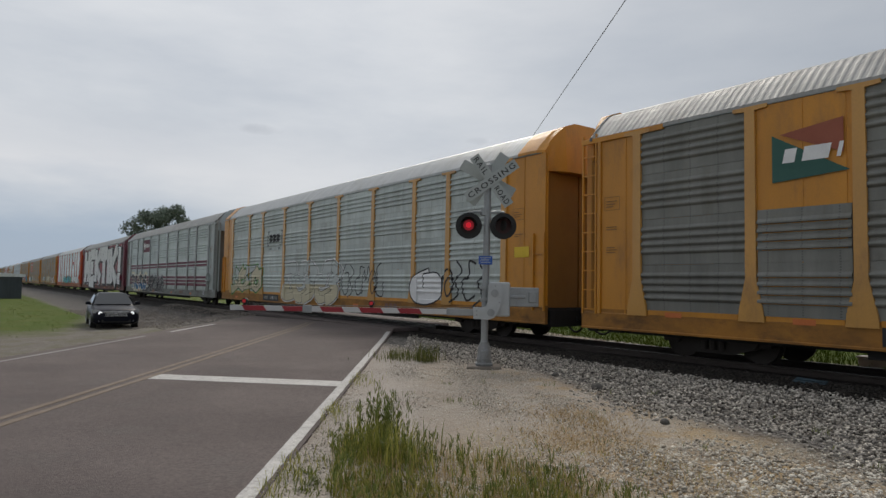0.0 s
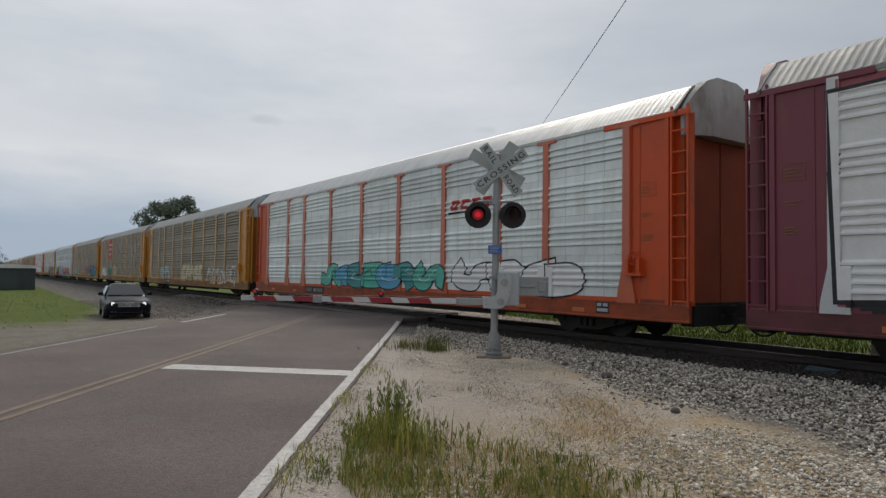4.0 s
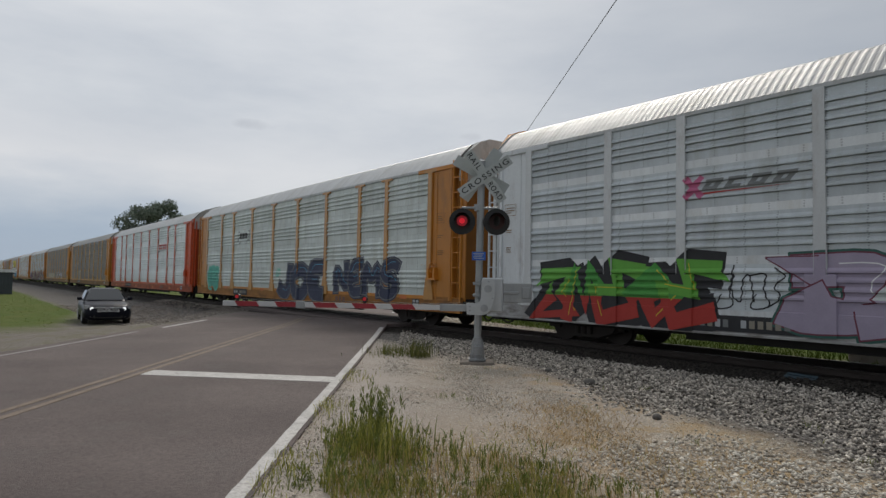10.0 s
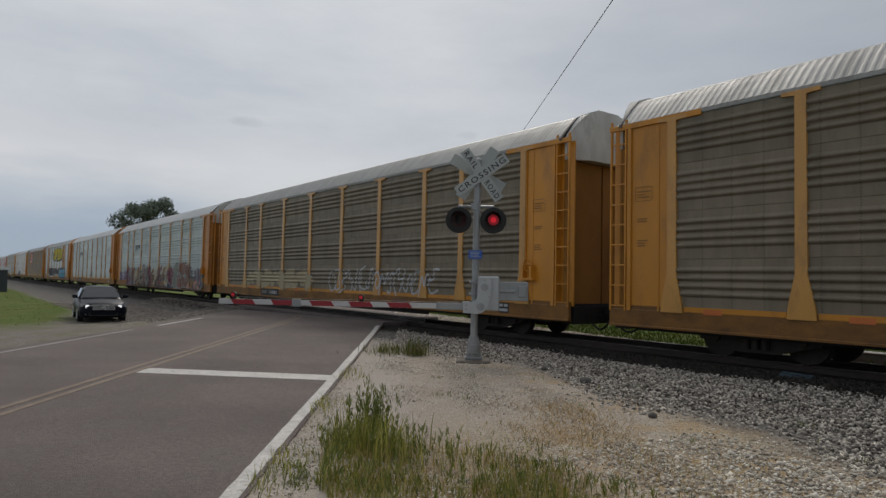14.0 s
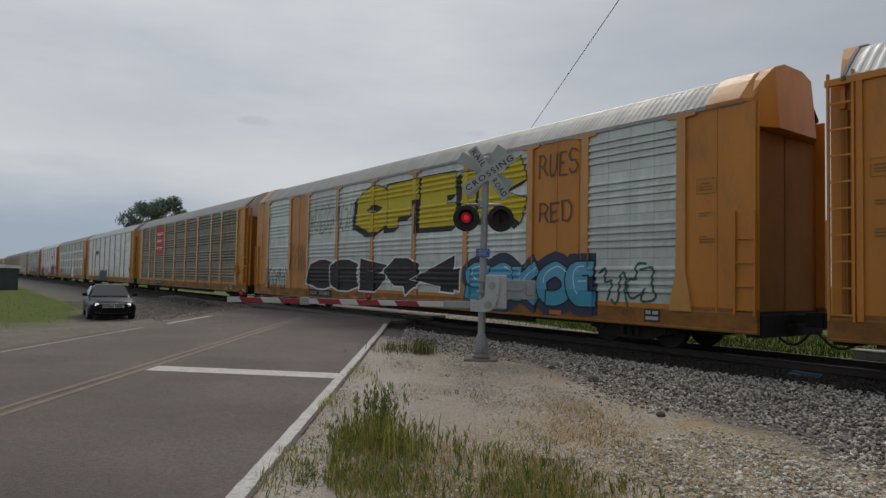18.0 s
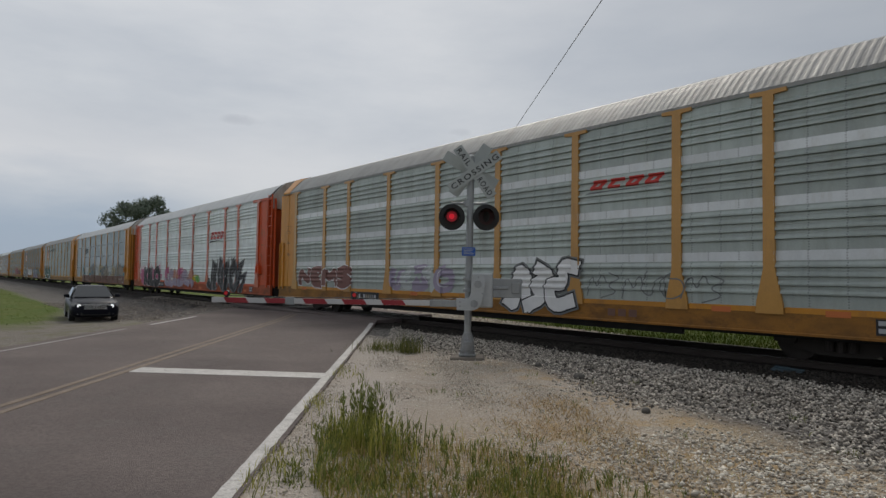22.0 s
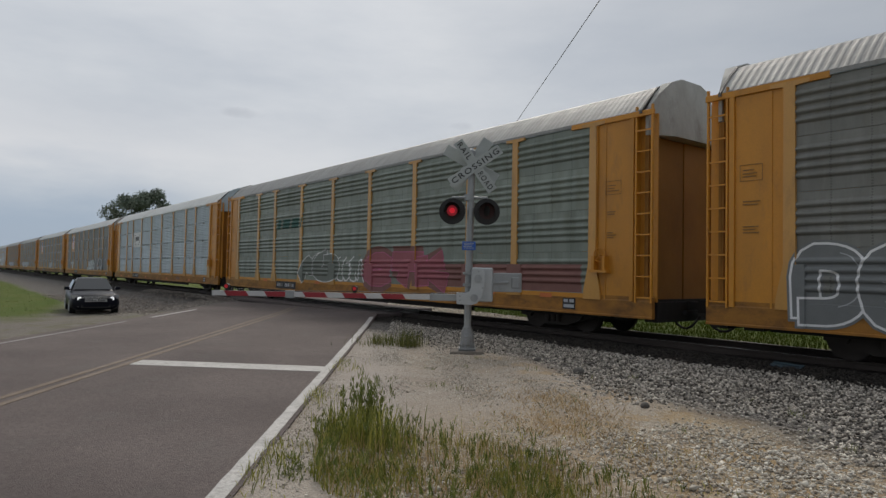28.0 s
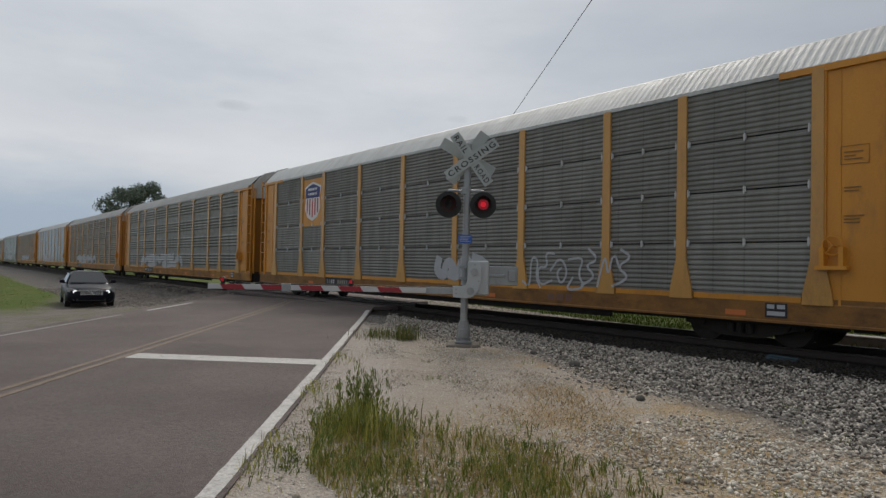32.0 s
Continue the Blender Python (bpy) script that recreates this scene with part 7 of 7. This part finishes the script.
# ---- tree, shed, wire ----
def build_tree(x, y, height, spread_r, seed, leaves, label, low=0.38):
    rng = np.random.default_rng(seed)
    tree = thing("tree", pose(x, y, -0.15), label, "tree")
    bm = bmesh.new()
    add_rod(bm, (0, 0, -0.2), (0.1, 0, height * 0.34), 0.028 * height, 10, 0.019 * height)
    tips = []
    for k in range(9):
        a, e = k * 0.7 + rng.uniform(0, 0.5), rng.uniform(0.3, 1.2)
        p = Vector((0.1, 0, height * rng.uniform(0.24, 0.36)))
        q = p + Vector((math.cos(a) * math.cos(e), math.sin(a) * math.cos(e), math.sin(e))) * height * rng.uniform(0.24, 0.40)
        add_rod(bm, p, q, 0.011 * height, 7, 0.005 * height)
        tips.append(q)
    part("trunk", bm, M_BARK, tree)
    cl = []
    for k in range(46):
        a, u = rng.uniform(0, 6.28), rng.uniform(0, 1) ** 0.55
        zz = rng.uniform(low, 1.0)
        mid = 0.5 * (1 + low)
        prof = math.sqrt(max(0.0, 1 - ((zz - mid) / (1.05 - mid)) ** 2)) ** 0.8
        cl.append((math.cos(a) * u * spread_r * prof, math.sin(a) * u * spread_r * prof, zz * height - 0.1 * spread_r, rng.uniform(0.13, 0.27) * spread_r))
    cl = np.array(cl)
    idx = rng.integers(0, len(cl), leaves)
    d = rng.normal(0, 1, (leaves, 3))
    d /= np.linalg.norm(d, axis=1)[:, None]
    c = cl[idx, :3] + d * cl[idx, 3:4] * rng.uniform(0.55, 1.15, (leaves, 1)) * (1, 1, 0.8)
    s = rng.uniform(0.10, 0.24, (leaves, 1)) * height / 11
    u = rng.normal(0, 1, (leaves, 3))
    u /= np.linalg.norm(u, axis=1)[:, None]
    w = np.cross(u, d)
    v = np.stack((c - u * s, c + w * s * 0.6, c + u * s, c - w * s * 0.6), 1).reshape(-1, 3)
    f = np.arange(leaves * 4).reshape(-1, 4)
    link("crown", mesh_of("crown", v.tolist(), f.tolist(), M_LEAF), tree, None, "dense dark green leaf crown")
    return tree


build_tree(-105.9, 25.3, 13.0, 6.0, 4, 14000, "lone broad dark green tree behind the train")
build_tree(-150, 1.5, 7.0, 3.4, 9, 2500, "small dark green tree far over the field", 0.2)
build_tree(-190, -6.0, 8.0, 5.0, 10, 2500, "small dark green tree far over the field", 0.2)


def build_shed():
    tin = sheet_mat("dark_tin", (0.055, 0.07, 0.08), 0.4, 0.1)
    roof = sheet_mat("pale_roof", (0.70, 0.71, 0.71), 0.2, 0.1)
    shed = thing("storage_shed", pose(-82, 2.3, -0.45, 0, 0, 4), "low dark metal storage shed with pale roof", "shed")
    part("wall", boxes((-3.5, 3.5, -2.4, 2.4, 0, 2.25)), tin, shed)
    ribs = [(3.5, 3.54, -2.35 + 0.3 * i, -2.30 + 0.3 * i, 0.05, 2.2) for i in range(16)]
    part("wall_rib", boxes(*ribs), tin, shed)
    v, f = prism([(-2.65, 2.2), (2.65, 2.2), (2.65, 2.46), (0, 2.62), (-2.65, 2.46)], -3.7, 3.7)
    link("roof", mesh_of("roof", v, f, roof), shed, Matrix.Rotation(radians(90), 4, "Z"))
    part("door", boxes((3.54, 3.60, -1.1, 1.1, 0.05, 1.95), bevel=0.01), tin, shed)


build_shed()


def build_wire():
    a = np.array((-9.14, 11.56, 8.0))
    d = np.array((-0.819, 0.574, 0.0))
    side = np.array((0.574, 0.819, 0.0))
    v, f, n = [], [], 6
    for i, s in enumerate(range(-40, 121, 5)):
        mid = a + d * s + np.array((0, 0, 0.00012 * (s - 20) ** 2 - 0.05))
        for k in range(n):
            t = 6.2832 * k / n
            v.append(tuple(mid + 0.011 * (side * math.cos(t) + np.array((0, 0, math.sin(t))))))
        if i:
            b = n * (i - 1)
            f += [(b + k, b + (k + 1) % n, b + n + (k + 1) % n, b + n + k) for k in range(n)]
    wire = thing("overhead_wire", Matrix.Identity(4), "thin black overhead utility wire along the road", "wire")
    link("strand", mesh_of("strand", v, f, M_RIM), wire)
    for s in (-41, 121):
        bm = bmesh.new()
        p = a + d * s
        add_rod(bm, (p[0], p[1], -0.3), (p[0], p[1], 9.0), 0.15, 12, 0.11)
        add_box(bm, p[0] - 0.06, p[0] + 0.06, p[1] - 0.9, p[1] + 0.9, 8.25, 8.37)
        part("pole", bm, M_BARK, wire, "wooden utility pole")


build_wire()

# ---- stones, grass and weeds ----
build_stones()


def build_grass():
    rng = np.random.default_rng(21)

    def inside(n, poly):
        poly = np.array(poly, float)
        lo, hi = poly.min(0), poly.max(0)
        p = rng.uniform(lo, hi, (n * 4, 2))
        ok = np.zeros(len(p), bool)
        j = len(poly) - 1
        for i in range(len(poly)):
            a, b = poly[i], poly[j]
            hit = ((a[1] > p[:, 1]) != (b[1] > p[:, 1])) & (p[:, 0] < (b[0] - a[0]) * (p[:, 1] - a[1]) / (b[1] - a[1] + 1e-12) + a[0])
            ok ^= hit
            j = i
        return p[ok][:n]

    patch = ((-6.1, 3.3), (-5.5, 3.6), (-4.8, 3.95), (-4.1, 4.2), (-3.2, 4.25), (-2.4, 3.8), (-2.5, 2.6), (-3.6, 2.2), (-4.7, 2.35), (-5.6, 2.85))
    p = inside(6200, patch)
    dens = np.sin(2.1 * p[:, 0] + 1.0) * np.sin(2.6 * p[:, 1]) + rng.normal(0, 0.6, len(p))
    q = p[dens > 0.45]
    blades("foreground_grass", q[:, 0], q[:, 1], rng.uniform(0.05, 0.22, len(q)) * rng.uniform(0.4, 1.0, len(q)) * np.where(q[:, 0] < -4.4, 1.15, 0.7), rng.uniform(0.003, 0.006, len(q)), rng.uniform(0.1, 0.5, len(q)), M_BLADE, "tall green roadside grass on gravel")
    q = inside(11000, ((-5.7, 3.0), (-5.0, 3.6), (-4.2, 3.95), (-3.2, 3.9), (-2.6, 3.4), (-2.5, 2.6), (-3.6, 2.2), (-4.7, 2.35)))
    q = q[np.sin(3.1 * q[:, 0]) * np.sin(3.7 * q[:, 1] + 1) + rng.normal(0, 0.5, len(q)) > 0.35]
    blades("low_grass", q[:, 0], q[:, 1], rng.uniform(0.03, 0.12, len(q)), rng.uniform(0.003, 0.006, len(q)), rng.uniform(0.2, 0.8, len(q)), M_MAT, "low yellow-green grass between taller stems")
    n = 420
    x, y = rng.normal(-5.35, 0.30, n), rng.normal(3.25, 0.16, n)
    blades("tall_grass", x, y, rng.uniform(0.12, 0.42, n), rng.uniform(0.003, 0.006, n), rng.uniform(0.05, 0.35, n), M_BLADE, "tall upright green grass in a clump")
    s = rng.uniform(-2.5, 7.0, 1400)
    pts = np.array([road_point(a, -0.14 - abs(b)) for a, b in zip(s, rng.normal(0, 0.22, 1400))])
    pts = pts[np.sin(2.3 * s) + 0.5 * (s < 1.2) + rng.normal(0, 0.4, 1400) > 0.5]
    blades("edge_grass", pts[:, 0], pts[:, 1], rng.uniform(0.03, 0.14, len(pts)), rng.uniform(0.003, 0.005, len(pts)), rng.uniform(0.2, 0.8, len(pts)), M_BLADE, "thin grass along the pavement edge")
    q = inside(1100, patch)
    blades("dry_grass", q[:, 0], q[:, 1], rng.uniform(0.08, 0.24, len(q)), rng.uniform(0.002, 0.004, len(q)), rng.uniform(0.1, 0.4, len(q)), M_DRY, "dry straw-coloured stems among green grass")
    # seeding spikes: a stem with short leaves all along it
    spots = np.concatenate((inside(300, patch), np.stack((rng.normal(-5.70, 0.13, 46), rng.normal(3.46, 0.09, 46)), -1)))
    hx, hy, hz, hh = [], [], [], []
    for k, (x, y) in enumerate(spots):
        h = rng.uniform(0.08, 0.24) * (1.25 if x < -4.6 else 0.85) if k < 300 else rng.uniform(0.16, 0.60)
        n = int(h * 70)
        t = rng.uniform(0.25, 1.0, n)
        hx += list(x + rng.normal(0, 0.012, n))
        hy += list(y + rng.normal(0, 0.012, n))
        hz += list(t * h - 0.02)
        hh += list(rng.uniform(0.03, 0.08, n))
    hx, hy, hz, hh = map(np.array, (hx, hy, hz, hh))
    blades("seeding_weeds", hx, hy, hh, np.full(len(hx), 0.005), rng.uniform(0.1, 0.8, len(hx)), M_WEED, "dark green seeding weeds standing in grass", "weeds", hz)
    # tuft beside the signal
    n = 430
    right = rng.uniform(0, 1, n) < 0.45
    x = np.where(right, rng.normal(-11.65, 0.13, n), rng.normal(-12.2, 0.30, n))
    y = np.where(right, rng.normal(8.1, 0.14, n), rng.normal(7.8, 0.30, n))
    blades("signal_grass", x, y, rng.uniform(0.12, 0.36, n) * np.where(right, 1.3, 0.8), np.full(n, 0.006), rng.uniform(0.1, 0.4, n), M_FAR, "tuft of green grass beside the signal")
    # low wall and a stray plate by the track
    wall = tagged(new("low_wall"), "low pale concrete wall standing behind the track", "wall")
    part("wall_block", boxes((-6.45, -2.6, 16.25, 16.6, -0.30, 0.16), bevel=0.02), M_CONC, wall)
    part("coping", boxes((-6.48, -2.57, 16.22, 16.63, 0.16, 0.21), bevel=0.012), M_CONC, wall)
    px, py = np.array((-5.72,)), np.array((12.42,))
    plate = tagged(new("steel_plate"), "faded blue steel plate lying on dark ballast", "metal plate")
    plate.matrix_world = pose(-5.72, 12.42, float(ground_height(px, py)[0]) + 0.045, 14, 3, 4)
    part("plate_sheet", boxes((-0.26, 0.26, -0.12, 0.12, -0.012, 0.012), bevel=0.005), M_BLUEPLATE, plate)
    part("plate_rib", boxes((-0.24, 0.24, -0.02, 0.02, 0.012, 0.035), bevel=0.006), M_BLUEPLATE, plate)
    # sparse sprouts on the gravel
    n = 420
    k = rng.integers(0, 46, n)
    cx, cy = rng.uniform(-9.5, -1.5, 46), rng.uniform(2.2, 8.6, 46)
    ok = ~on_road(cx, cy, 0.15)
    k = k[ok[k]]
    x, y = cx[k] + rng.normal(0, 0.06, len(k)), cy[k] + rng.normal(0, 0.06, len(k))
    blades("sprouts", x, y, rng.uniform(0.03, 0.11, len(k)), np.full(len(k), 0.004), rng.uniform(0.2, 0.9, len(k)), M_WEED, "sparse small green sprouts in gravel", "weeds")
    n = 900
    x, y = rng.normal(-3.6, 0.9, n), rng.normal(4.75, 0.45, n)
    ok = (np.sin(2.2 * x) * np.sin(3.1 * y) + rng.normal(0, 0.4, n) > 0.2) & ~on_road(x, y, 0.3)
    x, y = x[ok], y[ok]
    blades("thin_grass", x, y, rng.uniform(0.015, 0.07, len(x)), np.full(len(x), 0.004), rng.uniform(0.2, 0.9, len(x)), M_BLADE, "thin low green grass in stony dirt")
    # straw-coloured dead grass lying on the gravel
    n = 2600
    k = rng.integers(0, 3, n)
    x = np.array((-4.75, -5.6, -3.6))[k] + rng.normal(0, 1, n) * np.array((0.42, 0.5, 0.6))[k]
    y = np.array((5.35, 6.2, 5.0))[k] + rng.normal(0, 1, n) * np.array((0.42, 0.35, 0.4))[k]
    blades("dead_grass", x, y, rng.uniform(0.02, 0.09, n), np.full(n, 0.004), rng.uniform(0.5, 1.8, n), M_DRY, "flattened straw-coloured dead grass on gravel")
    # small weeds at the pavement's edge
    n = 230
    k = rng.integers(0, 4, n)
    x = np.array((-6.38, -5.17, -4.74, -4.9))[k] + rng.normal(0, 0.08, n)
    y = np.array((3.26, 2.42, 2.22, 2.35))[k] + rng.normal(0, 0.06, n)
    blades("edge_weeds", x, y, rng.uniform(0.02, 0.09, n), np.full(n, 0.005), rng.uniform(0.3, 1.0, n), M_WEED, "small green weeds at the pavement edge", "weeds")
    # verge past the road
    p = inside(3600, ((-30.5, 3.9), (-36, 4.9), (-52, 5.9), (-75, 5.6), (-75, -6), (-27, -6), (-26, 1.0)))
    q = p[~on_road(p[:, 0], p[:, 1], 0.6)]
    blades("verge_grass", q[:, 0], q[:, 1], rng.uniform(0.02, 0.06, len(q)), rng.uniform(0.01, 0.025, len(q)), rng.uniform(0.6, 1.6, len(q)), M_VERGE, "short green verge grass past the road")
    # strip behind the track, its blades coloured dark for the train's shade
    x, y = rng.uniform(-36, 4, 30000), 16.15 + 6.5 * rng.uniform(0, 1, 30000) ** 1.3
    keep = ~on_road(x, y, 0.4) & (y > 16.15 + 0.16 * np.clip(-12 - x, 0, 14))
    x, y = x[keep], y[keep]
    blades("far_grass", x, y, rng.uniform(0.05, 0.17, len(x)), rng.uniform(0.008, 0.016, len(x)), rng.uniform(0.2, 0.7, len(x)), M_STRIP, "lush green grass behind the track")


build_grass()


# ---- what moves ----
SPEED = ((0, 0.30), (1, 0.19), (2, 0.03), (3, -0.05), (4.5, 0.0), (6, 0.01), (7, -0.05), (8, -0.24), (9, -0.24), (10, -0.03), (11, -0.02), (12, -0.12), (13, -0.18), (14.5, 0.0), (16, 0.04), (17, -0.10), (18, -0.12), (19, 0.06), (20, 0.15), (21, 0.08), (22, -0.14), (23, 0.2), (24, -0.13), (25.5, 0.0), (27, -0.07), (28, -0.19), (29, -0.04), (30, 0.10), (31, 0.0), (32, -0.02))

SLACK = {18: 0.2, 19: 0.5}


def motions():
    for k, car in enumerate(CARS):
        rows = []
        for t, d in SPEED:
            x = -12.36 + 22.542 * t + 0.0030855 * t * t + d + PITCH * (0.5 - k) + SLACK.get(k, 0.0)
            rows.append((t, pose(x, TRACK_Y, RAIL_Z)))
        walk(car, rows)
    # the two lamps take turns, a little over half a second each
    half, first = 0.605, 5.87
    for side, bulb in enumerate(BULBS):
        rows = []

        def at(t, on):
            rows.append((t, pose(0, -0.135, 0, 0, 0, {True: 0, None: 62, False: 124}[on])))
        lit0 = side == 0
        at(0.0, lit0)
        for k in range(-9, 44):
            t = first + half * k
            if not 0.1 < t < 31.9:
                continue
            on = (k % 2 == 0) == (side == 0)
            at(t - 0.07, not on)
            at(t, None)
            at(t + 0.07, on)
        at(32.0, (43 % 2 == 0) == (side == 0))
        walk(bulb, rows)


motions()
